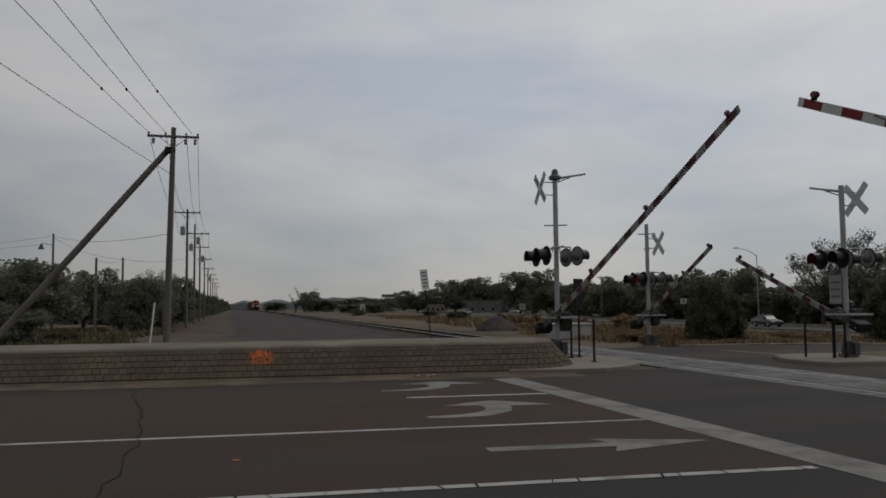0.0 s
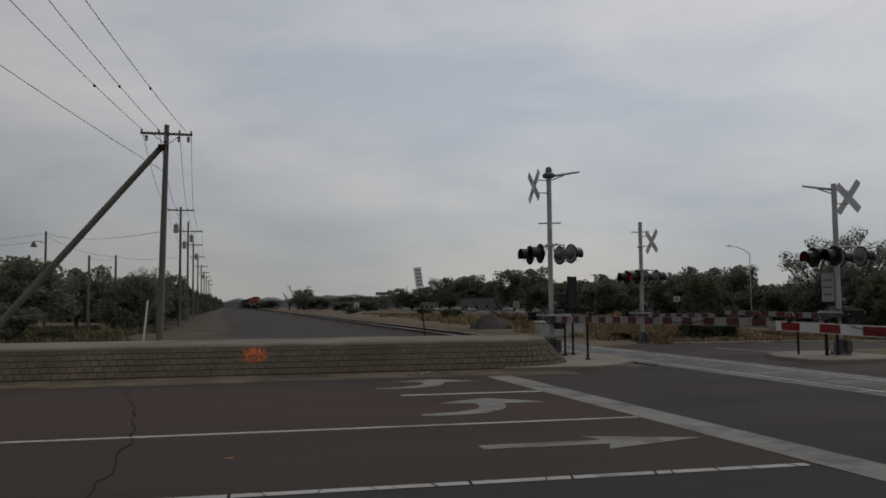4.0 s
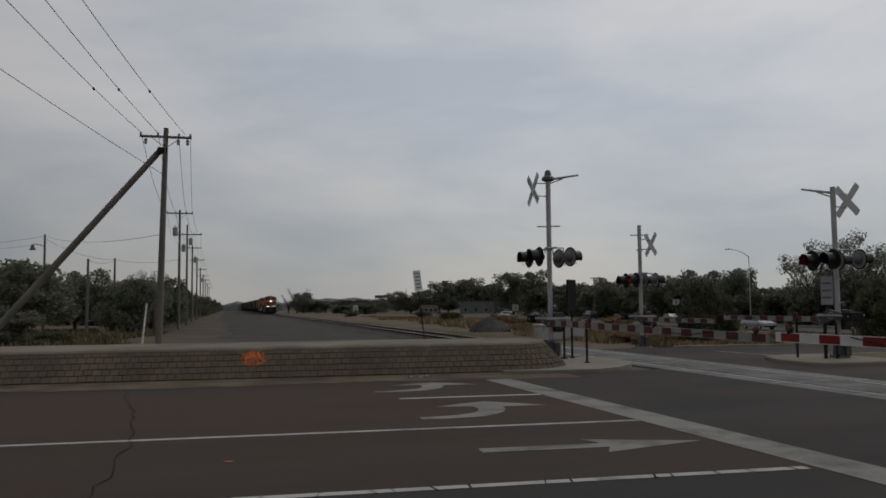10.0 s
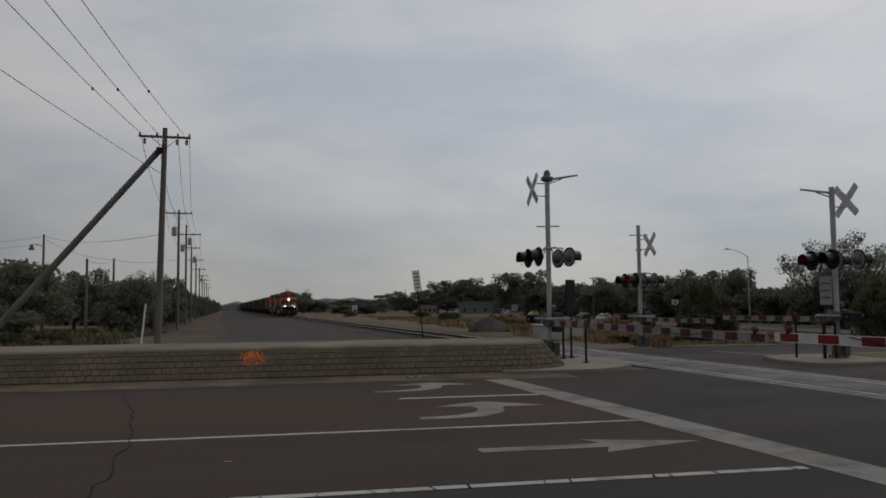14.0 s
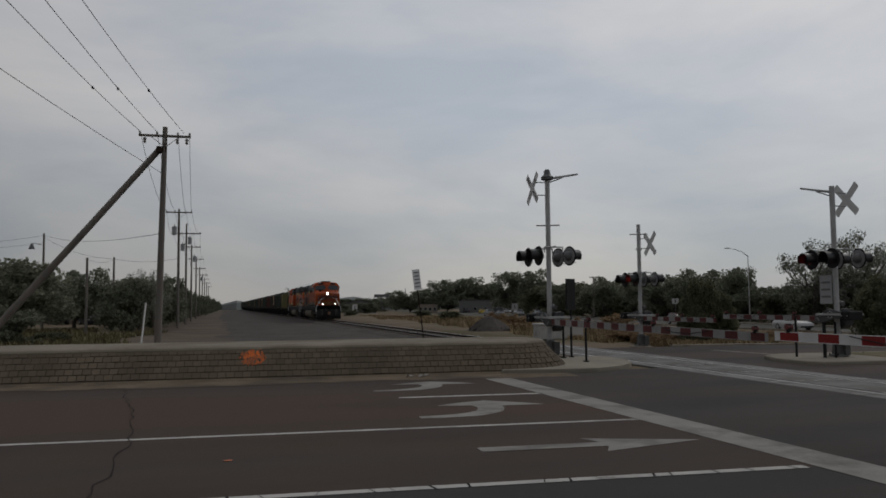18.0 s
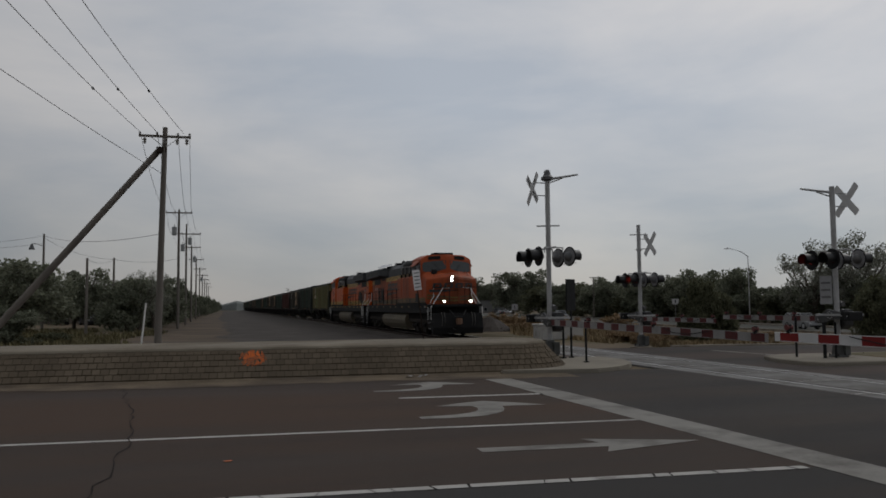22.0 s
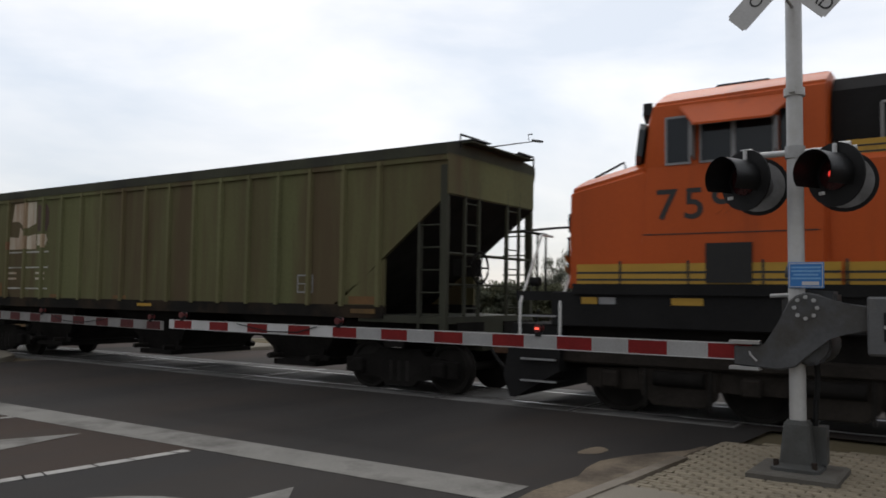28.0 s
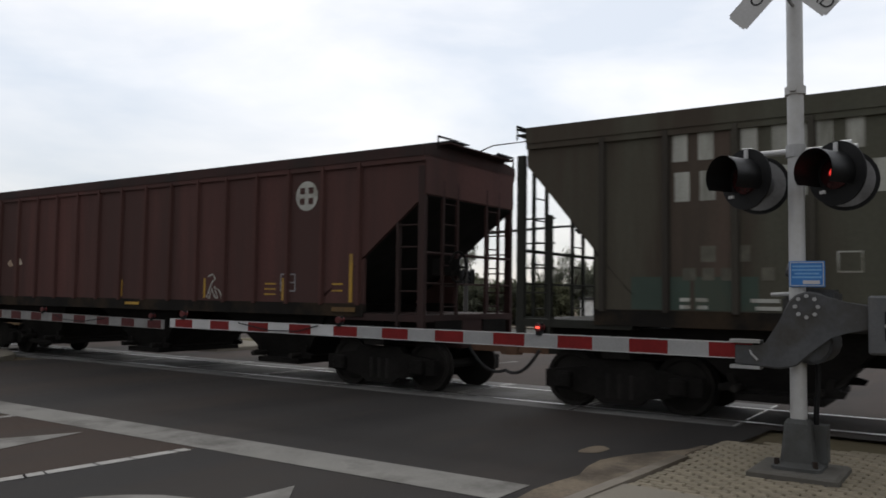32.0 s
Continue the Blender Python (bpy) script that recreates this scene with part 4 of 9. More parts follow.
crossing_signal(9.85, 23.45, 0.1, -1, 10.7, -1, 5.75, 5.25, (), 0, (0, 0, 0), {"bell": 1, "pivot": 1.2, "settle": (0.95, -0.6), "bracket_arm": (0.95, -0.2, 1.0), "rest": 4.1, "lamp_z": 3.12, "lamp_off": 0.5, "dull": True, "thick": (0.088, 0.012), "swivel": 4, "swivel_back": 16})
crossing_signal(16.4, 29.6, -0.05, -1, 5.5, 1, 5.0, 4.22, (0,), 4.2, (0, 0, 0), {"collars": (3.95,), "lamp_z": 2.75, "rest": 4.6, "dull": True})
crossing_signal(17.65, 20.15, 0.05, 1, 5.35, 1, 5.15, 4.75, (1,), -0.5, (0, 0, 0), {"bracket_arm": (-0.75, 0.45, 1.0), "collars": (3.2,), "lamp_z": 2.95, "lamp_off": 0.45, "plate": (2.05, 0.5, 0.85), "dull": True})
crossing_signal(8.66, 1.70, 0.03, 1, 9.42, -1, 5.7, 4.78, (0,), -0.5, (1, 0, 0), {"pivot": 1.6, "step": 0.4186, "thick": (0.075, 0.011), "drop": 0.33, "swivel": -28, "hub_y": -0.125, "collars": (3.7,), "lamp_z": 2.86, "lamp_off": 0.26, "notice": 1.93, "bell": 1})
marker_post(10.45, 23.2, 0.1, 2.4, 0.035, (0.42, 0.95))
marker_post(10.1, 23.0, 0.1, 1.15)
marker_post(10.0, 21.2, 0.1, 1.2)
marker_post(16.55, 20.6, 0.05, 1.25)
marker_post(17.0, 19.95, 0.05, 1.1, 0.05)
marker_post(17.3, 19.85, 0.05, 1.1)


# ---- the train ----
M_ORANGE = mat("orange_locomotive_paint", (0.46, 0.077, 0.009), 0.5, spec=0.3, vary=0.12, scale=1.2, fine=25, bump=0.03, stain=(0.25, 0.048, 0.01), stain_at=0.64, streak=True)
M_ORANGE_DARK = mat("sooty_orange_paint", (0.27, 0.06, 0.018), 0.55, vary=0.2, scale=1.2, stain=(0.12, 0.045, 0.025), stain_at=0.58, streak=True)
M_ORANGE_WORN = mat("sooty_worn_orange_paint", (0.31, 0.055, 0.012), 0.6, spec=0.25, vary=0.15, scale=1.2, fine=25, bump=0.03, stain=(0.15, 0.036, 0.012), stain_at=0.56, streak=True)
M_YELLOW = mat("yellow_stripe_paint", (0.43, 0.25, 0.023), 0.5, vary=0.15, scale=2, stain=(0.18, 0.11, 0.03), stain_at=0.64)
M_YELLOW_GRIMY = mat("grimy_yellow_stripe", (0.16, 0.085, 0.014), 0.65, vary=0.25, scale=1.5, stain=(0.06, 0.035, 0.014), stain_at=0.52, streak=True)
M_LOCO_BLACK = mat("sooty_black_paint", (0.0125, 0.0122, 0.0125), 0.8, spec=0.2, vary=0.35, scale=1.5, fine=20, bump=0.1)
# Black lifted to blue-grey: sky sheen and haze are put into the colour.
M_HOOD_ROOF = mat("sky_sheen_black_paint", (0.03, 0.032, 0.036), 0.6, spec=0.35, vary=0.3, scale=1.2, fine=20, bump=0.08, stain=(0.02, 0.02, 0.021), stain_at=0.56)
M_UNDER = mat("grimy_underframe", (0.014, 0.0128, 0.0118), 0.95, spec=0.1, vary=0.4, scale=2.5, fine=20, bump=0.3)
M_TANK = mat("dusty_fuel_tank", (0.10, 0.082, 0.052), 0.75, vary=0.25, scale=0.8, stain=(0.05, 0.041, 0.03), stain_at=0.6)
M_WHEEL = mat("wheel_steel", (0.02, 0.018, 0.016), 0.8, 0.1, spec=0.2, vary=0.3, scale=4)
M_TRUCK = mat("dusty_cast_steel", (0.027, 0.023, 0.0195), 0.9, spec=0.15, vary=0.4, scale=2.5, fine=20, bump=0.3)
M_GLASS = mat("dark_cab_glass", (0.012, 0.014, 0.016), 0.08, vary=0.1, bump=0, spec=0.4)
M_WINDSHIELD = mat("tinted_windshield", (0.03, 0.034, 0.036), 0.12, vary=0.2, bump=0, spec=0.5)
M_GRILLE = mat("black_grille", (0.010, 0.010, 0.010), 0.7, vary=0.2, scale=10)
M_SILVER = mat("silver_roof_sheet", (0.52, 0.52, 0.53), 0.4, 0.4, vary=0.1)
M_HEADLIGHT = mat("lit_headlight", (0.8, 0.8, 0.75), 0.2, emit=(1.0, 0.93, 0.82), power=25.0)
M_DITCH = mat("lit_ditch_light", (0.8, 0.8, 0.75), 0.2, emit=(1.0, 0.95, 0.86), power=25.0)
M_HOSE = mat("dusty_rubber_hose", (0.07, 0.066, 0.06), 0.85, vary=0.25)
M_RUST = mat("rust_brown_steel", (0.14, 0.075, 0.045), 0.85, vary=0.3, scale=2)


def wheelset(parent, y, r, half=0.755):
    bm = B()
    for sx in (-1, 1):
        x = sx * half
        rings = [[(x + dx, y + q * math.cos(a), r + q * math.sin(a)) for a in (math.tau * k / 20 for k in range(20))] for dx, q in ((-0.07 * sx, r + 0.03), (-0.035 * sx, r + 0.03), (-0.03 * sx, r), (0.07 * sx, r - 0.005), (0.07 * sx, r - 0.07), (0.03 * sx, r - 0.1), (0.05 * sx, 0.14), (0.08 * sx, 0.1))]
        loft(bm, rings)
    tube(bm, [(-half, y, r), (half, y, r)], 0.08, 8)
    part("wheelset", bm, M_WHEEL, parent, smooth=True)


def truck(parent, y, axles, r, width=1.05, name="truck", material=None):
    """A bogie: side frames with journal boxes and springs, and its wheelsets."""
    ys = [y + a for a in axles]
    bm = B()
    box(bm, -0.9, 0.9, y - 0.25, y + 0.25, r - 0.12, r + 0.25)
    tr = part(name, bm, material or M_UNDER, parent, "grimy cast truck")
    a, b = ys[0] - r * 0.75, ys[-1] + r * 0.75
    for sx in (-1, 1):
        bm = B()
        m = (a + b) / 2
        outline = [(a, r + 0.13), (a, r - 0.13), (a + 0.35, r - 0.16)]
        if len(ys) == 2:
            outline += [(m - 0.42, r - 0.22), (m - 0.3, r - 0.32), (m + 0.3, r - 0.32), (m + 0.42, r - 0.22)]
        else:
            outline += [(m - 1.0, r - 0.1), (m + 1.0, r - 0.1)]
        outline += [(b - 0.35, r - 0.16), (b, r - 0.13), (b, r + 0.13), (m + 0.55, r + 0.22), (m + 0.45, r + 0.33), (m - 0.45, r + 0.33), (m - 0.55, r + 0.22)]
        prism(bm, outline, 0, sx * width - 0.07, sx * width + 0.07)
        side = part("side_frame", bm, material or M_UNDER, tr)
        if len(ys) == 3:
            for q0, q1 in ((ys[0] + 0.42, ys[1] - 0.42), (ys[1] + 0.42, ys[2] - 0.42)):
                bm = B()
                prism(bm, [(q0, r + 0.2), (q0 + 0.05, r - 0.2), (q0 + 0.22, r - 0.34), (q1 - 0.22, r - 0.34), (q1 - 0.05, r - 0.2), (q1, r + 0.2)], 0, sx * (width + 0.06) - 0.07, sx * (width + 0.06) + 0.07)
                bmesh.ops.bevel(bm, geom=list(bm.edges), offset=0.02, segments=1, affect="EDGES")
                part("frame_web", bm, material or M_UNDER, side, "cast web between the wheels")
                bm = B()
                tube(bm, [(sx * (width + 0.12), q0 + 0.25, r + 0.05), (sx * (width + 0.12), q1 - 0.2, r + 0.05)], 0.11, 12)
                part("brake_cylinder", bm, M_UNDER, side, "brake cylinder", smooth=True)
                for q in (q0 + 0.12, q1 - 0.12):
                    bm = B()
                    tube(bm, [(sx * (width + 0.15), q, r + 0.2), (sx * (width + 0.15), q, r - 0.36)], 0.025, 6)
                    part("brake_hanger", bm, M_WHEEL, side)
            bm = B()
            box(bm, min(sx * (width - 0.05), sx * (width + 0.2)), max(sx * (width - 0.05), sx * (width + 0.2)), ys[0] - 0.75, ys[2] + 0.75, r + 0.2, r + 0.4)
            bmesh.ops.bevel(bm, geom=list(bm.edges), offset=0.03, segments=1, affect="EDGES")
            part("top_rail", bm, material or M_UNDER, side, "dusty cast top rail of the truck")
        for yy in ys:
            bm = B()
            box(bm, sx * (width + 0.1) - 0.09, sx * (width + 0.1) + 0.09, yy - 0.13, yy + 0.13, r - 0.13, r + 0.12)
            bmesh.ops.bevel(bm, geom=list(bm.edges), offset=0.03, segments=1, affect="EDGES")
            part("journal_box", bm, material or M_UNDER, tr)
        bm = B()
        for q in (-0.18, 0, 0.18) if len(ys) == 2 else (-1.1, -0.85, 0.85, 1.1):
            tube(bm, [(sx * width, m + q, r - 0.24), (sx * width, m + q, r + 0.12)], 0.085, 8)
            part("spring", bm, M_WHEEL, tr)
            bm = B()
        bm.free()
    for yy in ys:
        wheelset(tr, yy, r)
    return tr


def coupler(parent, y, s):
    bm = B()
    box(bm, -0.12, 0.12, min(y, y + s * 0.8), max(y, y + s * 0.8), 0.72, 0.98)
    tube(bm, [(-0.05, y + s * 0.05, 0.68), (-0.05, y + s * 0.05, 1.02)], 0.16, 8)
    part("coupler", bm, M_RUST, parent, "rusty knuckle coupler")
    bm = B()
    tube(bm, [(-0.35 + 0.07 * t, y + s * 0.7 * (1 - t), 0.8 - 1.1 * t + 0.72 * t * t) for t in steps(0, 1, 9)], 0.028, 6)
    part("brake_hose", bm, M_RUBBER, parent, "black brake hose")


def wordmark(parent, x, sx, y0, y1, z0, z1, material, sign):
    """Four plain slanted blocks, each with a slot, standing in for the owner's mark, and a wedge below them."""
    n, gap = 4, 0.11
    w = (y1 - y0 - gap * (n - 1)) / n
    h = z1 - z0
    slant = 0.5 * h
    mid = (y0 + y1) / 2
    for k in range(n):
        a = y0 + k * (w + gap) - mid
        bm = B()
        for u0, u1, v0, v1 in ((0, w, 0, 0.3), (0, w * 0.3, 0.3, 0.66), (w * 0.62, w * 0.92, 0.3, 0.66), (0, w, 0.66, 1.0)):
            pts = [(mid + sign * (a + u + slant * v), z0 + h * v) for u, v in ((u0, v0), (u1, v0), (u1, v1), (u0, v1))]
            prism(bm, pts, 0, x, x + sx * 0.006)
        part("block_mark", bm, material, parent, "black slanted block mark")
    bm = B()
    span = y1 - y0
    pts = [(mid + sign * q, z) for q, z in ((-span * 0.575, z0 - 0.41), (-span * 0.505, z0 - 0.15), (span * 0.47, z0 - 0.17), (span * 0.46, z0 - 0.195), (-span * 0.1, z0 - 0.27))]
    prism(bm, pts, 0, x, x + sx * 0.006)
    part("wedge_mark", bm, material, parent, "black tapering wedge mark")


def railing(bm, pts, r=0.02):
    tube(bm, pts, r, 6)


def locomotive(label, number, lights, paint):
    """Wide-nosed six-axle diesel. The front coupler face is at y 0, the body runs to y 22.3, z 0 is the rail head."""
    lo = thing("locomotive", label, "locomotive")
    stripe_paint = M_YELLOW_GRIMY if lights else M_YELLOW
    nf, cf, cs = (0.0, 0.0, 0.0) if lights else (0.13, 0.24, 0.13)     # the second engine's nose and cab reach further forward
    sec = lambda y, hw, z0, zs, wt, zt: [(-hw, y, z0), (-hw, y, zs), (-wt, y, zt), (wt, y, zt), (hw, y, zs), (hw, y, z0)]
    # frame
    bm = B()
    box(bm, -1.5, 1.5, 1.25, 21.6, 1.28, 1.80)
    bmesh.ops.bevel(bm, geom=list(bm.edges), offset=0.02, segments=1, affect="EDGES")
    frame_part = part("frame", bm, M_LOCO_BLACK, lo, "black underframe and walkway sill")
    for sx in (-1, 1):
        for y in (1.75, 2.03, 3.1, 6.0, 8.0, 10.0, 11.7, 14.2, 16.7, 18.5, 20.2):
            bm = B()
            box(bm, sx * 1.5, sx * 1.507, y, y + (0.25 if y < 3 else 0.44), 1.62, 1.72)
            part("reflector", bm, stripe_paint if y != 2.03 else M_GREY_SHEET, frame_part, "yellow reflective strip")
    # Plain dark box added to fill the deep shade between frame and trucks.
    bm = B()
    box(bm, -1.25, 1.25, 1.4, 20.9, 0.78, 1.3)
    part("underbody", bm, M_UNDER, lo, "dark box filling the shaded space over the trucks")
    # nose, with a shallow prow and a sloping top
    plan = lambda hw, yb, yc, yf, zb, zc, zf: [(-hw, yb, zb), (-hw, yc, zc), (-0.18, yf, zf), (0.18, yf, zf), (hw, yc, zc), (hw, yb, zb)]
    bm = B()
    loft(bm, [plan(1.5, 2.9, 1.68 - nf, 1.25 - nf, 1.8, 1.8, 1.8), plan(1.5, 2.9, 1.70 - nf, 1.27 - nf, 3.52 + nf * 0.5, 3.2 + nf * 0.8, 3.3 + nf * 0.6), plan(1.3, 2.9, 1.82 - nf, 1.36 - nf, 3.72, 3.36 + nf * 0.8, 3.44 + nf * 0.6), plan(0.9, 2.9, 2.0 - nf, 1.6 - nf, 3.80, 3.5 + nf * 0.8, 3.52 + nf * 0.6)])
    bmesh.ops.bevel(bm, geom=[e for e in bm.edges if e.calc_length() > 0.9], offset=0.05, segments=2, affect="EDGES")
    nose = part("nose", bm, paint, lo, "orange wide nose", smooth=True)
    bm = B()
    loft(bm, [[(x0, 1.215 - nf + 0.3 * max(0, abs(x0) - 0.18), z0) for x0, z0 in ((0.24, 1.85), (0.86, 1.85), (0.86, 3.05), (0.24, 3.05))], [(x0, 1.27 - nf + 0.3 * max(0, abs(x0) - 0.18), z0) for x0, z0 in ((0.22, 1.83), (0.88, 1.83), (0.88, 3.07), (0.22, 3.07))]])
    part("nose_door", bm, paint, nose, "nose door")
    # the front mark and a yellow sweep
    front_y = lambda x: 1.185 - nf + max(0, abs(x) - 0.18) * 0.325
    for k in range(4):
        bm = B()
        a = -1.2 + k * 0.62
        for x0, x1, z0, z1 in ((a, a + 0.13, 2.72, 3.0), (a + 0.13, a + 0.46, 2.92, 3.0), (a + 0.13, a + 0.46, 2.72, 2.79), (a + 0.36, a + 0.48, 2.79, 2.92)):
            pts = [(x0, front_y(x0), z0), (x1, front_y(x1), z0), (x1 + 0.06, front_y(x1 + 0.06), z1), (x0 + 0.06, front_y(x0 + 0.06), z1)]
            loft(bm, [pts, [(p[0], p[1] + 0.06, p[2]) for p in pts]])
        part("block_mark", bm, M_INK, nose, "black slanted block mark")
    bm = B()
    band = [(-1.36, 2.5), (-0.7, 2.5), (0.8, 2.58), (0.2, 2.62), (-0.7, 2.64), (-1.36, 2.64)]
    loft(bm, [[(x0, front_y(x0), z0) for x0, z0 in band], [(x0, front_y(x0) + 0.08, z0) for x0, z0 in band]])
    part("wedge_mark", bm, M_INK, nose, "black tapering wedge mark")
    for z0, z1 in ((1.95, 2.05), (2.12, 2.22)):
        bm = B()
        xs_front = (-1.5, -1.12, -0.6, 0, 0.6, 1.12, 1.5)
        loft(bm, [[(x0, front_y(x0), z + 0.1 * abs(x0)) for x0 in xs_front] for z in (z0, z1)], closed=False)
        part("nose_stripe", bm, stripe_paint, nose, "yellow stripe")
    # cab, its front windows set back towards the sides
    bm = B()
    loft(bm, [plan(1.53, 5.1, 2.6, 2.5 - cf * 0.4, 1.8, 1.8, 1.8), plan(1.53, 5.1, 2.84 - cf + cs, 2.42 - cf, 3.58, 3.58, 3.72), plan(1.53, 5.1, 2.93 - cf + cs, 2.5 - cf, 4.3, 4.28, 4.36), plan(1.51, 5.1, 2.97 - cf + cs, 2.54 - cf, 4.50, 4.46, 4.54), plan(1.12, 5.1, 3.05 - cf + cs, 2.64 - cf, 4.73, 4.70, 4.72)])
    bmesh.ops.bevel(bm, geom=[e for e in bm.edges if e.calc_length() > 0.9 and max(v.co.z for v in e.verts) > 3.4], offset=0.04, segments=2, affect="EDGES")
    cab = part("cab", bm, paint, lo, "orange wide cab", smooth=True)
    for sx in (-1, 1):
        bm = B()
        face = lambda q, z: (sx * q, 2.42 - cf + 0.315 * max(0, q - 0.18) + 0.14 * (z - 3.65), z)
        front = [face(q, z) for q, z in ((0.12, 3.86), (0.6, 3.72), (0.98, 3.58), (1.2, 3.62), (1.44, 3.76), (1.45, 4.14), (1.36, 4.24), (0.9, 4.31), (0.12, 4.36))]
        loft(bm, [[(p[0], p[1] - 0.03, p[2] + 0.01) for p in front], [(p[0], p[1] + 0.06, p[2] - 0.015) for p in front]])
        w = part("windshield", bm, M_WINDSHIELD, cab, "dark windshield")
        bm = B()
        tube(bm, [face(0.5, 3.8), face(0.85, 4.2)], 0.012, 5)
        part("wiper", bm, M_BLACK, w, "wiper arm", at=pose(0, -0.05, 0.01))
        for y0, y1, nm in ((3.06, 3.36, 0), (3.54, 3.93, 1), (3.99, 4.46, 1)):
            top_z = 4.1 if nm else 4.22
            bm = B()
            box(bm, sx * 1.5, sx * 1.537, y0, y1, 3.6, top_z)
            part("side_window", bm, M_GLASS, cab, "dark side window")
            bm = B()
            for c in ((y0 - 0.03, y0, 3.57, top_z + 0.03), (y1, y1 + 0.03, 3.57, top_z + 0.03), (y0, y1, 3.57, 3.6), (y0, y1, top_z, top_z + 0.03)):
                box(bm, sx * 1.5, sx * 1.548, *c)
            part("window_frame", bm, M_GREY_SHEET, cab, "pale window frame")
        bm = B()
        box(bm, sx * 1.52, sx * 1.54, 4.55, 4.78, 3.62, 4.2)
        part("mirror_glass", bm, M_GLASS, cab, "dark glass panel")
        for y in (3.43, 4.51):
            bm = B()
            prism(bm, [(sx * 1.54, 3.62), (sx * 1.70, 3.66), (sx * 1.70, 4.06), (sx * 1.54, 4.12)], 1, y, y + 0.025)
            part("wind_deflector", bm, M_GREY_SHEET, cab, "pale upright wind deflector")
        bm = B()
        loft(bm, [[(sx * 1.5, y0, 4.40), (sx * 1.8, y1, 4.05), (sx * 1.8, y1, 4.08), (sx * 1.48, y0, 4.44)] for y0, y1 in ((3.2, 3.5), (4.78, 4.5))])
        part("sunshade", bm, paint, cab, "orange window awning")
        bm = B()
        box(bm, sx * 1.53, sx * 1.56, 3.59, 4.19, 1.93, 2.47)
        part("side_hatch", bm, M_GRILLE, cab, "black side hatch")
        bm = B()
        box(bm, sx * 1.53, sx * 1.537, 2.7, 5.0, 2.60, 2.615)
        part("pinstripe", bm, M_INK, cab)
        if number:
            for q, digit in enumerate(number):
                words("road_number", digit, 0.6, M_INK, cab, pose(sx * 1.532, 3.62 + sx * (q - 1.5) * 0.385, 3.0, 90, 0, 90 * sx) @ Matrix.Diagonal((1.06, 1, 1, 1)), 0.004, "black road number", 0.006)
        else:
            for q in range(4):
                bm = B()
                y = 3.2 + q * 0.34
                box(bm, sx * 1.53, sx * 1.537, y, y + 0.2, 2.82, 3.14)
                part("number_bar", bm, M_INK, cab, "dark worn number mark")
        bm = B()
        brow = [(sx * q, 2.52 - cf + 0.315 * (q - 0.18), z) for q, z in ((0.42, 4.44), (1.12, 4.41), (1.08, 4.6), (0.45, 4.64))]
        loft(bm, [[(p[0], p[1] - 0.02, p[2]) for p in brow], [(p[0], p[1] + 0.12, p[2]) for p in brow]])
        part("number_board", bm, M_BLACK, cab, "black number board")
    bm = B()
    box(bm, -0.6, 0.6, 3.45, 4.25, 4.70, 4.88)
    bmesh.ops.bevel(bm, geom=list(bm.edges), offset=0.04, segments=1, affect="EDGES")
    part("air_conditioner", bm, M_LOCO_BLACK, cab, "dark roof unit")
    for x0 in (-1.0, 1.0):
        bm = B()
        railing(bm, [(x0, 1.85 - nf, 3.42), (x0, 1.88 - nf, 3.56), (x0, 2.35 - nf, 3.76), (x0, 2.38 - nf, 3.6)], 0.018)
        part("grab_rail", bm, M_LOCO_BLACK, cab)
    bm = B()
    railing(bm, [(x0, 1.6 - nf, z0) for x0, z0 in ((-0.35, 3.46), (-0.35, 3.58), (0.35, 3.58), (0.35, 3.46))], 0.015)
    part("grab_rail", bm, M_LOCO_BLACK, cab)
    bm = B()
    box(bm, -1.05, -0.75, 2.15 - nf, 2.4 - nf, 3.55, 3.82)
    bmesh.ops.bevel(bm, geom=list(bm.edges), offset=0.03, segments=1, affect="EDGES")
    part("nose_light", bm, M_LOCO_BLACK, cab, "black lamp case on the nose")
    # headlights on the nose
    for z in (3.14, 3.32):
        bm = B()
        tube(bm, [(-0.12, 1.195 - nf, z), (-0.12, 1.215 - nf, z)], 0.055, 14)
        part("headlight", bm, M_HEADLIGHT if lights else M_GLASS, nose, "bright headlight" if lights else "unlit headlight")
    bm = B()
    box(bm, -0.22, -0.02, 1.21 - nf, 1.3 - nf, 3.04, 3.42)
    part("headlight_housing", bm, M_LOCO_BLACK, nose)
    # equipment cabinet behind the cab
    bm = B()
    loft(bm, [sec(y, 1.44, 1.8, 3.48, 1.36, 3.56) for y in (5.08, 9.9)])
    cabinet = part("equipment_cabinet", bm, paint, lo, "orange equipment cabinet")
    bm = B()
    loft(bm, [sec(y, h, 3.4, 4.42, h - 0.2, 4.62) for y, h in ((5.12, 1.22), (9.0, 1.22), (9.4, 1.05))])
    upper = part("blower_hood", bm, M_LOCO_BLACK, lo, "sooty black blower hood")
    # engine hood
    bm = B()
    box(bm, -1.0, 1.0, 9.9, 21.55, 1.8, 3.84)
    bmesh.ops.bevel(bm, geom=list(bm.edges), offset=0.03, segments=2, affect="EDGES")
    hood = part("engine_hood", bm, paint, lo, "orange engine hood")
    bm = B()
    loft(bm, [sec(y, 1.03, 3.8, 4.3, 0.8, zt) for y, zt in ((8.6, 4.6), (9.2, 4.66), (10.9, 4.69), (11.4, 4.55), (13.5, 4.54), (13.7, 4.62), (16.4, 4.66))])
    top = part("hood_top", bm, M_HOOD_ROOF, lo, "sooty black hood roof")
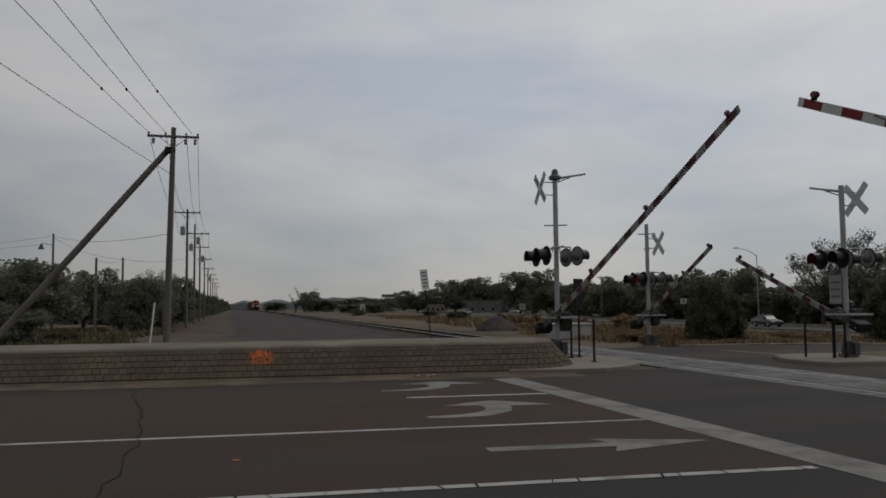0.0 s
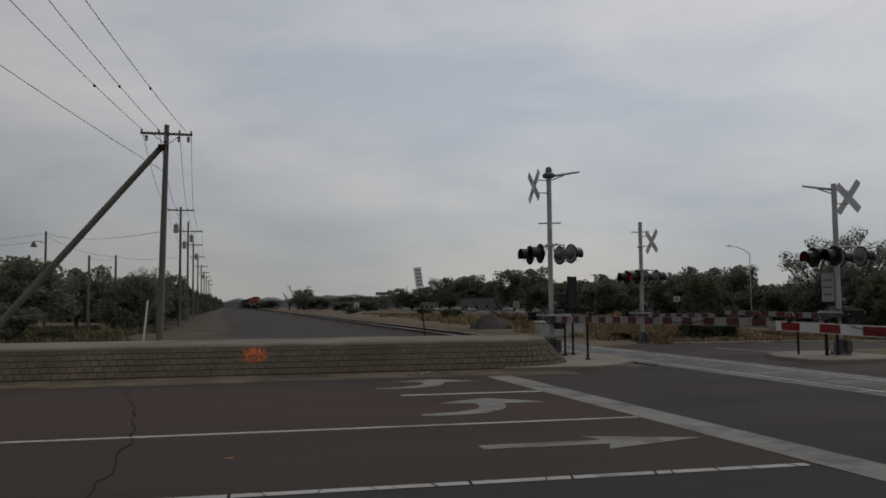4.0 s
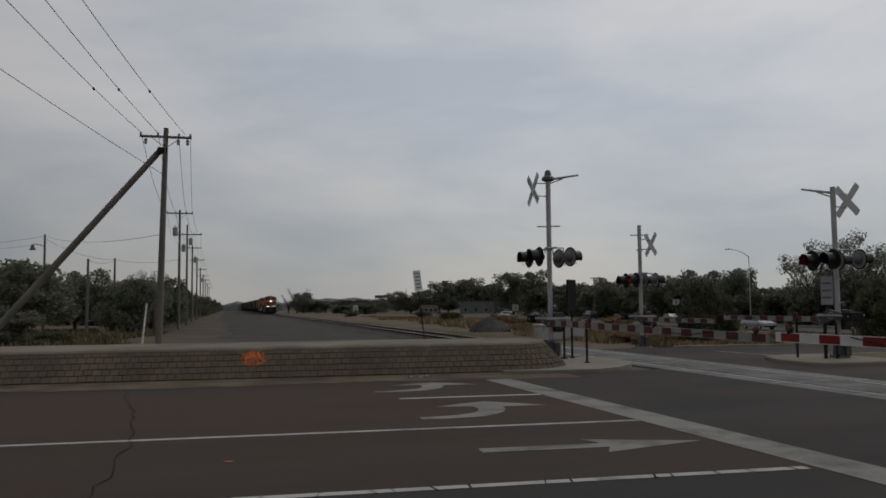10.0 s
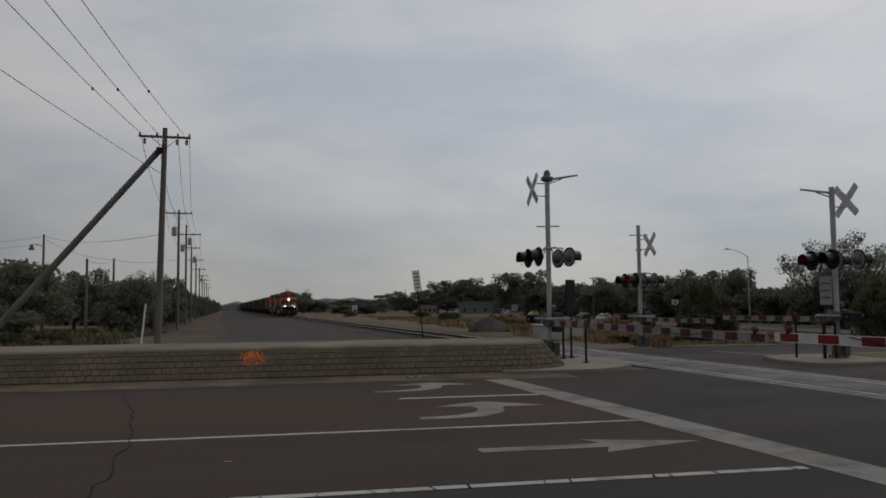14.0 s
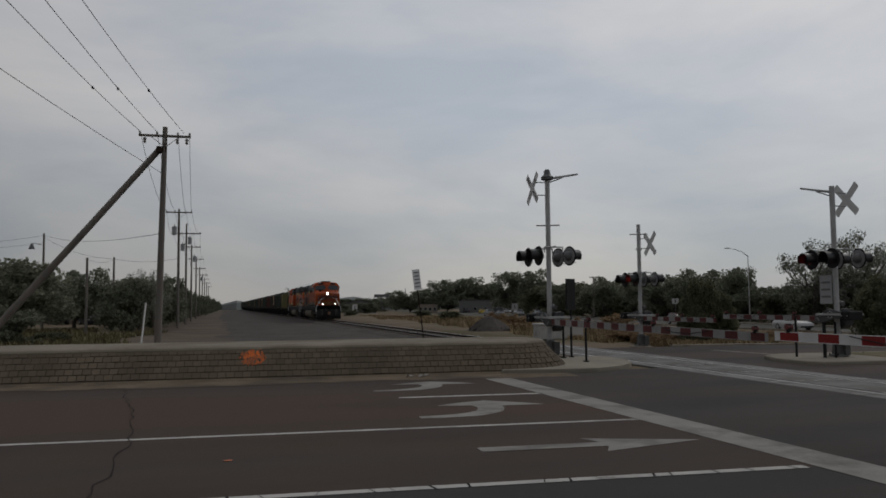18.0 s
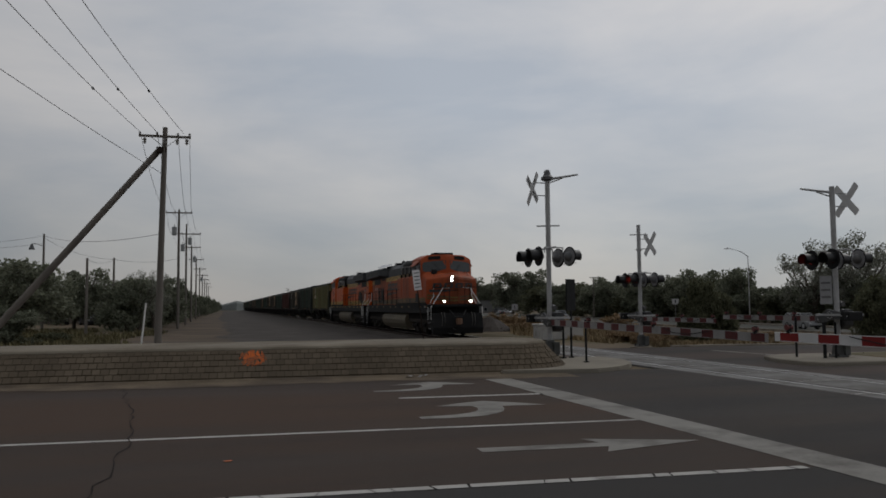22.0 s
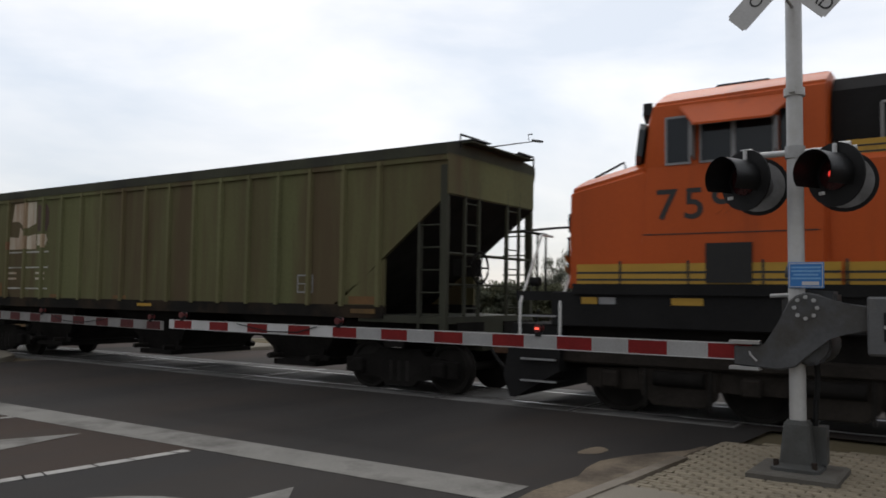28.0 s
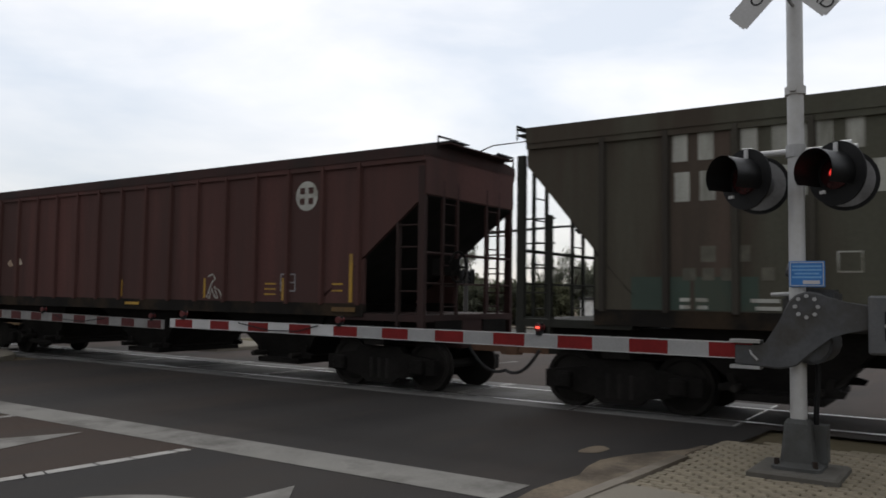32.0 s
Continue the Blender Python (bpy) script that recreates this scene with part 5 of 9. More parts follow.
    # doors along the hood, and the stripes
    for sx in (-1, 1):
        for k in range(10):
            y = 9.98 + k * 0.66
            bm = B()
            box(bm, sx * 1.0, sx * 1.012, y, y + 0.62, 2.3, 3.36)
            part("hood_door", bm, paint, hood)
        for base, z0, x in ((cabinet, 1.86, 1.445), (hood, 1.86, 1.003)):
            y0, y1 = (5.27, 9.85) if base is cabinet else (9.95, 21.5)
            bm = B()
            box(bm, sx * x, sx * (x + 0.006), y0, y1, z0, z0 + 0.34)
            st = part("lower_stripe", bm, stripe_paint, base, "yellow stripe with black lines")
            for zz in (0.1, 0.2):
                bm = B()
                box(bm, sx * (x + 0.003), sx * (x + 0.009), y0, y1, z0 + zz, z0 + zz + 0.03)
                part("pinstripe", bm, M_INK, st)
        bm = B()
        box(bm, sx * 1.53, sx * 1.537, 1.95 - nf * 2, 5.25, 1.86, 2.2)
        st = part("lower_stripe", bm, stripe_paint, cab, "yellow stripe with black lines")
        for zz in (0.1, 0.2):
            bm = B()
            box(bm, sx * 1.533, sx * 1.541, 1.95 - nf * 2, 5.25, 1.86 + zz, 1.89 + zz)
            part("pinstripe", bm, M_INK, st)
        bm = B()
        box(bm, sx * 1.003, sx * 1.010, 9.95, 15.8, 3.50, 3.81)
        st = part("upper_stripe", bm, M_YELLOW, hood, "yellow stripe with black lines")
        for zz in (0.10, 0.19):
            bm = B()
            box(bm, sx * 1.006, sx * 1.013, 9.95, 15.8, 3.50 + zz, 3.525 + zz)
            part("pinstripe", bm, M_INK, st)
        bm = B()
        box(bm, sx * 1.003, sx * 1.010, 20.66, 21.5, 3.42, 3.70)
        st = part("rear_stripe", bm, M_YELLOW, hood, "yellow stripe with black lines")
        for zz in (0.08, 0.17):
            bm = B()
            box(bm, sx * 1.006, sx * 1.013, 20.66, 21.5, 3.42 + zz, 3.44 + zz)
            part("pinstripe", bm, M_INK, st)
        bm = B()
        box(bm, sx * 1.44, sx * 1.55, 1.75 - nf, 9.9, 1.76, 1.915)
        part("walkway_edge", bm, M_LOCO_BLACK, frame_part, "black walkway edge")
        # the stripe along the shoulder of the cabinet, under its brackets
        bm = B()
        box(bm, sx * 1.225, sx * 1.36, 5.3, 9.0, 3.50, 3.74)
        st = part("shoulder_stripe", bm, stripe_paint, cabinet, "yellow stripe with black lines")
        for zz in (0.07, 0.15):
            bm = B()
            box(bm, sx * 1.355, sx * 1.364, 5.3, 9.0, 3.50 + zz, 3.52 + zz)
            part("pinstripe", bm, M_INK, st)
        for y in (6.3, 7.5, 8.7):
            bm = B()
            prism(bm, [(sx * 1.36, 3.74), (sx * 1.46, 3.74), (sx * 1.46, 3.56), (sx * 1.36, 3.44)], 1, y, y + 0.09)
            part("bracket", bm, M_LOCO_BLACK, cabinet, "black bracket")
        # door seams and their posts over the stripes
        for k in range(17):
            y = 10.63 + k * 0.66
            for z0, z1 in ((1.84, 2.22), (3.48, 3.83)):
                if z0 > 3 and y > 15.7:
                    continue
                bm = B()
                box(bm, sx * 1.004, sx * 1.016, y - 0.012, y + 0.012, z0, z1)
                part("seam", bm, M_INK, hood)
        for k in range(8):
            y = 2.35 + k * 0.98
            bm = B()
            box(bm, sx * (1.535 if y < 5.1 else 1.45), sx * (1.545 if y < 5.1 else 1.462), y, y + 0.03, 1.84, 2.24)
            part("seam", bm, M_INK, cab if y < 5.1 else cabinet)
        # dark recesses under the radiators, and the rear doors
        for y0, y1, z0, z1 in ((15.95, 17.35, 3.62, 3.86), (18.04, 20.52, 3.36, 3.86)):
            bm = B()
            box(bm, sx * 0.99, sx * 1.012, y0, y1, z0, z1)
            part("recess_grille", bm, M_GRILLE, hood, "black recessed grille")
        for y0 in (19.16, 19.8):
            bm = B()
            box(bm, sx * 1.0, sx * 1.014, y0, y0 + 0.58, 2.24, 3.2)
            part("rear_side_door", bm, M_ORANGE_DARK, hood, "worn orange door")
            bm = B()
            box(bm, sx * 1.012, sx * 1.018, y0 + 0.12, y0 + 0.34, 2.98, 3.1)
            part("notice", bm, M_GREY_SHEET, hood, "small pale notice")
        if number:
            words("road_number", number, 0.2, M_INK, hood, pose(sx * 1.004, 21.1, 3.26, 90, 0, 90 * sx), 0.003, "small black road number")
        for y, z in ((14.35, 3.40), (11.0, 2.52), (15.9, 2.55), (14.4, 2.3), (16.2, 2.45)):
            bm = B()
            box(bm, sx * 1.012, sx * 1.017, y, y + 0.2, z, z + 0.06)
            part("notice", bm, M_GREY_SHEET, hood, "small pale notice")
        wordmark(hood, sx * 1.0125, sx, 10.55, 15.3, 2.84, 3.33, M_INK, sx)
        for y0, y1, z0, z1 in ((16.74, 17.07, 1.97, 3.08), (17.18, 17.48, 2.12, 2.96), (17.55, 17.88, 1.97, 3.1), (18.16, 18.46, 1.97, 3.1), (18.66, 18.97, 1.98, 3.11)):
            bm = B()
            box(bm, sx * 1.0, sx * 1.02, y0, y1, z0, z1)
            part("vent", bm, M_GRILLE, hood, "tall black vent")
        for k, y in enumerate((6.2, 7.2, 8.6)):
            bm = B()
            box(bm, sx * 1.44, sx * 1.452, y, y + (0.9 if k < 2 else 1.1), 2.28, 3.38)
            part("cabinet_door", bm, paint, cabinet)
        for y in (5.7, 6.9, 8.1, 9.0):
            bm = B()
            box(bm, sx * 1.2, sx * 1.235, y, y + 0.7, 3.55, 4.15)
            part("intake", bm, M_GRILLE, upper, "black intake grille")
    # radiator wings
    bm = B()
    loft(bm, [[(-1.0, y, 3.78), (-w, y, z0), (-w, y, z1), (-0.6, y, z2), (0.6, y, z2), (w, y, z1), (w, y, z0), (1.0, y, 3.78)] for y, w, z0, z1, z2 in ((14.9, 1.06, 3.95, 4.25, 4.5), (16.2, 1.44, 4.0, 4.4, 4.6), (16.6, 1.5, 3.93, 4.42, 4.64), (20.9, 1.5, 3.88, 4.42, 4.68), (21.5, 1.5, 3.88, 4.40, 4.62))])
    wing = part("radiator_wing", bm, M_HOOD_ROOF, lo, "flared black radiator housing")
    bm = B()
    for sx in (-1, 1):
        loft(bm, [[(sx * 0.8, y, z + 0.07), (sx * 1.3, y, z - 0.15), (sx * 1.3, y, z - 0.12), (sx * 0.8, y, z + 0.1)] for y, z in ((14.75, 4.66), (17.9, 4.76))])
        part("roof_flap", bm, M_SILVER, wing, "pale roof flap")
        bm = B()
    bm.free()
    for y in (16.5, 18.1, 19.7):
        for sx in (-1, 1):
            bm = B()
            box(bm, sx * 1.49, sx * 1.508, y, y + 1.4, 4.0, 4.3)
            part("radiator_grille", bm, M_GRILLE, wing)
    # roof fittings
    bm = B()
    box(bm, -0.6, 0.6, 13.9, 14.6, 4.55, 4.8)
    part("exhaust_box", bm, M_LOCO_BLACK, top, "exhaust housing")
    bm = B()
    for x0 in (-0.3, -0.1, 0.1, 0.3):
        tube(bm, [(x0 * 1.4, 13.05 - abs(x0), 4.78), (x0 * 1.4, 12.75, 4.78), (x0 * 1.4, 12.5, 4.78)], 0.05, 10, 0.12)
    tube(bm, [(-0.5, 12.85, 4.66), (0.5, 12.85, 4.66)], 0.06, 6)
    tube(bm, [(0, 12.85, 4.5), (0, 12.85, 4.7)], 0.06, 6)
    part("horn", bm, M_LOCO_BLACK, top, "cluster of air horns")
    # rear face
    bm = B()
    box(bm, -0.3, 0.3, 21.53, 21.58, 1.85, 3.4)
    part("rear_door", bm, paint, hood)
    # tank
    bm = B()
    prism(bm, [(s1 * x0, z0) for s1, side in ((-1, 1), (1, -1)) for x0, z0 in ((1.1, 1.24), (1.32, 1.2), (1.45, 1.06), (1.5, 0.85), (1.45, 0.6), (1.3, 0.38), (1.05, 0.26))[::side]], 1, 7.4, 14.95)
    part("fuel_tank", bm, M_TANK, lo, "dusty fuel tank")
    bm = B()
    tube(bm, [(-1.2, 7.5, 1.26), (-1.2, 14.8, 1.26)], 0.06, 8)
    part("air_pipe", bm, M_UNDER, lo)
    for y in (4.1, 18.2):
        truck(lo, y, (-2.0, 0, 2.0), 0.53, 1.12, material=M_TRUCK)
    coupler(lo, 0.0, 1)
    coupler(lo, 22.3, -1)
    # pilots, steps and their white rails at both ends
    for end, y, s in (("front", 0.62, 1), ("rear", 21.68, -1)):
        bm = B()
        prism(bm, [(y, 0.16), (y - s * 0.1, 0.16), (y - s * 0.22, 0.5), (y - s * 0.05, 1.3), (y + s * 0.75, 1.3), (y + s * 0.75, 0.6)], 0, -1.45, 1.45)
        pil = part("pilot", bm, M_LOCO_BLACK, lo, "black pilot plate")
        bm = B()
        box(bm, -1.45, 1.45, min(y, y + s * 0.85), max(y, y + s * 0.85), 1.66, 1.8)
        part("platform", bm, M_LOCO_BLACK, lo, "end platform")
        for x0 in (-0.75, -0.45, 0.45, 0.75):
            bm = B()
            railing(bm, [(x0, y, 1.75), (x0, y, 2.75)], 0.035 if end == "rear" else 0.02)
            part("end_post", bm, M_LOCO_BLACK, lo, "black end post")
        for x0, x1 in ((-1.3, -0.42), (1.3, 0.42)):
            bm = B()
            railing(bm, [(x0, y, 2.75), (x1, y, 2.75)], 0.025)
            part("end_rail", bm, M_LOCO_BLACK, lo, "black end railing")
        bm = B()
        tube(bm, [(-0.5, y - s * 0.1, 1.5), (-0.2, y - s * 0.35, 1.1), (0.2, y - s * 0.35, 1.1), (0.5, y - s * 0.1, 1.5)], 0.025, 6)
        part("jumper_cable", bm, M_RUBBER, lo)
        for x0 in (-0.95, -0.8, 0.8, 0.95):
            bm = B()
            tube(bm, [(x0, y - s * (0.08 + 1.0 * t * (1 - t)), 1.35 - 0.85 * t) for t in steps(0, 1, 8)], 0.022, 6)
            part("air_hose", bm, M_HOSE, lo, "dusty hanging air hose", smooth=True)
        for sx in (-1, 1):
            for q in range(4):
                bm = B()
                z = 0.42 + q * 0.33
                box(bm, sx * 1.0, sx * 1.5, min(y + s * 0.12, y + s * 0.72), max(y + s * 0.12, y + s * 0.72), z, z + 0.03)
                step = part("step", bm, M_LOCO_BLACK, lo, "step with a pale edge")
                bm = B()
                box(bm, sx * 1.495, sx * 1.515, min(y + s * 0.12, y + s * 0.72), max(y + s * 0.12, y + s * 0.72), z, z + 0.028)
                part("step_edge", bm, M_GREY_SHEET, step)
            for q, (yy, lean) in enumerate(((y + s * 0.1, 0.0), (y + s * 0.78, 0.0))):
                bm = B()
                if end == "front":
                    pts = [(1.5, 0, 0.95), (1.5, 0, 1.62), (1.12, 0.1, 2.3), (1.14, 0.14, 2.72)] if q else [(1.5, 0, 0.95), (1.5, 0, 1.62), (0.85, 0, 2.62), (0.8, 0, 2.72), (0.4, 0, 2.72)]
                else:
                    pts = [(1.5, 0, 0.95), (1.5, 0, 1.68), (1.22, 0, 2.35), (1.2, 0, 2.75)] if q else [(1.5, 0, 0.95), (1.5, 0, 1.68), (0.98, 0, 2.35), (0.96, 0, 2.75)]
                railing(bm, [(sx * u, yy + v, w) for u, v, w in pts], 0.022)
                part("step_rail", bm, M_WHITE_ROD, lo, "white bent handrail")
            if end == "front":
                bm = B()
                tube(bm, [(sx * 0.77, y - 0.09, 1.96), (sx * 0.77, y + 0.06, 1.96)], 0.075, 14)
                ditch = part("ditch_light", bm, M_LOCO_BLACK, lo, "ditch light in a black case")
                bm = B()
                tube(bm, [(sx * 0.77, y - 0.1, 1.96), (sx * 0.77, y - 0.088, 1.96)], 0.058, 14)
                part("lamp_glass", bm, M_DITCH if lights else M_GLASS, ditch, "bright lamp" if lights else "unlit lamp")
    # side railing on the walkway
    for sx in (-1, 1):
        x = sx * 1.46
        for k in range(8):
            y = 10.1 + k * 1.5
            bm = B()
            railing(bm, [(x, y, 1.8), (x, y, 2.8)], 0.022)
            part("stanchion", bm, M_LOCO_BLACK, lo)
        bm = B()
        railing(bm, [(x, 9.2, 2.8), (x, 20.7, 2.8)], 0.018)
        railing(bm, [(x, 9.2, 2.3), (x, 20.7, 2.3)], 0.012)
        part("handrail", bm, M_LOCO_BLACK, lo, "black walkway handrail")
        bm = B()
        for y in (5.7, 6.9, 8.1, 9.3):
            railing(bm, [(sx * 1.3, y, 3.5), (sx * 1.3, y, 4.2)], 0.015)
        railing(bm, [(sx * 1.3, 5.7, 4.2), (sx * 1.3, 9.3, 4.2)], 0.015)
        part("roof_rail", bm, M_STEEL, upper, "pale roof handrail")
    return lo


# End slope colour: soot, with the shade under the overhang painted in.
M_SOOT_SHADE = mat("soot_and_shade_black_steel", (0.022, 0.0215, 0.0195), 0.95, spec=0.1, vary=0.35, scale=2)
M_SILL = mat("near_black_sill_paint", (0.014, 0.0125, 0.011), 0.9, spec=0.15, vary=0.35, scale=1.5, stain=(0.04, 0.028, 0.018), stain_at=0.58)
M_GRATING = mat("dull_grating", (0.075, 0.077, 0.08), 0.7, spec=0.25, vary=0.25, scale=2)


def hopper_mat(name, color, stain, at=0.56):
    return mat(name, color, 0.8, spec=0.25, vary=0.25, scale=0.9, fine=18, bump=0.08, stain=stain, stain_at=at, streak=True)


def covered_hopper(label, body_mat, end_mat, rib_mat, decorate, ribs=15, lift=0.0, inset=0.0, shoulder=3.42, roof_mat=None, knee=2.25):
    """Covered grain hopper, coupler faces at y 0 and 17.9, body between 0.72 and 17.18."""
    ho = thing("hopper_car", label, "freight car", group="freight cars of the train")
    L = 17.9
    a, b = 0.87, L - 0.87
    bm = B()
    a2, b2 = a + inset, b - inset
    foot = a2 + (shoulder - 1.5) * (knee - a2) / (shoulder - 2.34)
    prism(bm, [(a2, 4.1), (a2, shoulder), (foot, 1.5), (L - foot, 1.5), (b2, shoulder), (b2, 4.1)], 0, -1.5, 1.5)
    body = part("body", bm, body_mat, ho, "dull painted steel body")
    for sx in (-1, 1):
        for e0, q in ((0.0, 1), (L, -1)):
            bm = B()
            prism(bm, [(e0 + q * (knee - 0.05), 2.34), (e0 + q * (knee - 0.05), 1.5), (e0 + q * (foot + 0.05), 1.5), (e0 + q * foot, 1.56)], 0, sx * 1.44, sx * 1.5)
            part("side_gusset", bm, body_mat, ho)
        bm = B()
        prism(bm, [(2.2, 1.3), (2.2, 1.53), (L - 2.2, 1.53), (L - 2.2, 1.3)], 0, sx * 1.42, sx * 1.53)
        part("side_sill", bm, M_SILL, ho, "near-black side sill with brown stains")
        bm = B()
        box(bm, sx * 1.48, sx * 1.545, a2, b2, 3.98, 4.07)
        part("top_chord", bm, body_mat, ho)
        for k in range(ribs):
            y = 2.32 + (L - 4.64) * k / (ribs - 1)
            bm = B()
            prism(bm, [(sx * 1.5, y - 0.06), (sx * 1.565, y - 0.035), (sx * 1.565, y + 0.035), (sx * 1.5, y + 0.06)], 2, 1.5, 4.05)
            part("side_rib", bm, rib_mat, ho)
    # roof with hatch trough and running board
    bm = B()
    prism(bm, [(-1.56, 4.07), (-1.56, 4.25 + lift), (-0.8, 4.35 + lift), (0.8, 4.35 + lift), (1.56, 4.25 + lift), (1.56, 4.07)], 1, a2, b2)
    roof = part("roof", bm, roof_mat or end_mat, ho, "dark dusty roof")
    for k in range(5):
        bm = B()
        y = 1.6 + k * 3.0
        box(bm, -0.35, 0.35, y, y + 2.7, 4.33 + lift, 4.44 + lift)
        bmesh.ops.bevel(bm, geom=list(bm.edges), offset=0.04, segments=1, affect="EDGES")
        part("hatch_cover", bm, end_mat, roof, "long roof hatch cover")
    for sx in (-1, 1):
        bm = B()
        box(bm, sx * 0.55, sx * 1.05, 0.62, L - 0.62, 4.36 + lift, 4.38 + lift)
        part("running_board", bm, M_GRATING, roof, "roof running board")
        bm = B()
        for k in range(12):
            y = 0.95 + k * (L - 1.95) / 11
            box(bm, sx * 0.6 - 0.02, sx * 0.6 + 0.02, y, y + 0.05, 4.3, 4.36 + lift)
            box(bm, sx * 1.0 - 0.02, sx * 1.0 + 0.02, y, y + 0.05, 4.3, 4.36 + lift)
        part("board_brackets", bm, M_UNDER, roof)
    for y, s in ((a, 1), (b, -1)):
        # Thin sheet over the slope; its near-black holds shade as well as soot.
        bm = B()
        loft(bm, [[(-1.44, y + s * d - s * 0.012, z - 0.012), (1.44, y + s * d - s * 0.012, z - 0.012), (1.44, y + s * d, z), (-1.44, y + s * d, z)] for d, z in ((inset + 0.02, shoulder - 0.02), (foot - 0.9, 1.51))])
        part("slope_sheet", bm, M_SOOT_SHADE, ho, "grimy end slope sheet, deep shade put into its colour")
        bm = B()
        box(bm, -1.1, 1.1, min(y - s * 0.22, y + s * 0.2), max(y - s * 0.22, y + s * 0.2), 4.31, 4.335)
        part("end_walkway", bm, end_mat, roof, "end walkway")
        bm = B()
        railing(bm, [(-1.3, y - s * 0.1, 4.2), (-1.3, y - s * 0.1, 4.42), (-0.7, y - s * 0.1, 4.42), (-0.7, y - s * 0.1, 4.33)], 0.02)
        railing(bm, [(1.3, y - s * 0.1, 4.2), (1.3, y - s * 0.1, 4.42), (0.7, y - s * 0.1, 4.42), (0.7, y - s * 0.1, 4.33)], 0.02)
        part("roof_grab", bm, M_UNDER, roof)
        # end platform, posts and ladders
        bm = B()
        box(bm, -1.5, 1.5, min(y, y + s * 1.9), max(y, y + s * 1.9), 1.24, 1.36)
        box(bm, -0.35, 0.35, min(y, y + s * 3), max(y, y + s * 3), 0.75, 1.3)
        part("end_platform", bm, end_mat, ho, "end platform over the draft gear")
        for sx in (-1, 1):
            for yy, ztop, wd in ((y + s * 0.02, 3.9, 0.13), (y + s * 0.56, 2.95, 0.05)):
                bm = B()
                box(bm, sx * 1.42, sx * 1.51, min(yy, yy + s * wd), max(yy, yy + s * wd), 0.95, ztop)
                part("corner_post", bm, end_mat, ho)
            for q in range(6):
                bm = B()
                z = 1.0 + q * 0.38
                tube(bm, [(sx * 1.46, y + s * 0.06, z), (sx * 1.46, y + s * 0.66, z)], 0.015, 6)
                part("rung", bm, end_mat, ho)
            for xx in (0.5, 0.95):
                bm = B()
                box(bm, sx * xx - 0.025, sx * xx + 0.025, min(y, y + s * 0.05), max(y, y + s * 0.05), 1.3, 3.7)
                part("end_ladder_rail", bm, end_mat, ho)
            for q in range(6):
                bm = B()
                tube(bm, [(sx * 0.5, y + s * 0.02, 1.5 + q * 0.36), (sx * 0.95, y + s * 0.02, 1.5 + q * 0.36)], 0.013, 5)
                part("end_rung", bm, end_mat, ho)
        bm = B()
        railing(bm, [(-1.46, y + s * 0.05, 2.42), (1.46, y + s * 0.05, 2.42)], 0.03)
        railing(bm, [(-1.46, y + s * 0.05, 1.9), (1.46, y + s * 0.05, 1.9)], 0.02)
        part("end_bar", bm, end_mat, ho)
        coupler(ho, 0.0 if s > 0 else L, s)
    # brake wheel on the end
    bm = B()
    c = Vector((-0.6, a - 0.08, 2.2))
    ring = [c + Vector((0.27 * math.cos(t), 0, 0.27 * math.sin(t))) for t in (math.tau * k / 18 for k in range(19))]
    tube(bm, ring, 0.022, 6)
    for k in range(5):
        t = math.tau * k / 5
        tube(bm, [c, c + Vector((0.27 * math.cos(t), 0, 0.27 * math.sin(t)))], 0.016, 5)
    box(bm, -0.72, -0.48, a - 0.04, a + 0.4, 2.05, 2.35)
    part("brake_wheel", bm, M_UNDER, ho, "brake wheel with spokes", smooth=True)
    # hopper bays
    for k in range(3):
        y = 4.65 + k * 4.3
        bm = B()
        loft(bm, [[(-w, y - d, z), (w, y - d, z), (w, y + d, z), (-w, y + d, z)] for w, d, z in ((1.4, 1.55, 1.5), (1.25, 1.25, 1.15), (0.95, 0.55, 0.48), (0.95, 0.5, 0.42))])
        bay = part("hopper_bay", bm, M_UNDER, ho, "tapering discharge bay")
        bm = B()
        box(bm, -1.15, 1.15, y - 0.56, y + 0.56, 0.33, 0.43)
        part("outlet_gate", bm, M_UNDER, bay)
        for q in (-1, 1):
            bm = B()
            tube(bm, [(-1.34, y + q * 0.52, 0.5), (-1.28, y + q * 0.52, 0.5), (-1.26, y + q * 0.52, 0.5), (1.26, y + q * 0.52, 0.5)], 0.05, 8)
            part("gate_shaft", bm, M_WHEEL, bay, "capstan shaft of the gate")
            for sx in (-1, 1):
                bm = B()
                prism(bm, [(y + q * 0.5, 0.44), (y + q * 0.78, 0.44), (y + q * 0.82, 0.52), (y + q * 0.66, 0.56), (y + q * 0.7, 0.68), (y + q * 0.6, 0.68)], 0, sx * 0.98, sx * 1.06)
                part("gate_bracket", bm, M_UNDER, bay)
    bm = B()
    box(bm, -0.3, 0.3, 2, L - 2, 0.8, 1.3)
    part("centre_sill", bm, M_UNDER, ho)
    for y in (2.15, L - 2.42):
        truck(ho, y, (-0.89, 0.89), 0.44, 1.02)
        bm = B()
        box(bm, -1.25, 1.25, y - 0.22, y + 0.22, 0.8, 1.3)
        box(bm, -1.2, -0.35, y - 1.3, y + 1.3, 0.98, 1.26)
        box(bm, 0.35, 1.2, y - 1.3, y + 1.3, 0.98, 1.26)
        part("body_bolster", bm, M_UNDER, ho, "grimy bolster and brake gear over the truck")
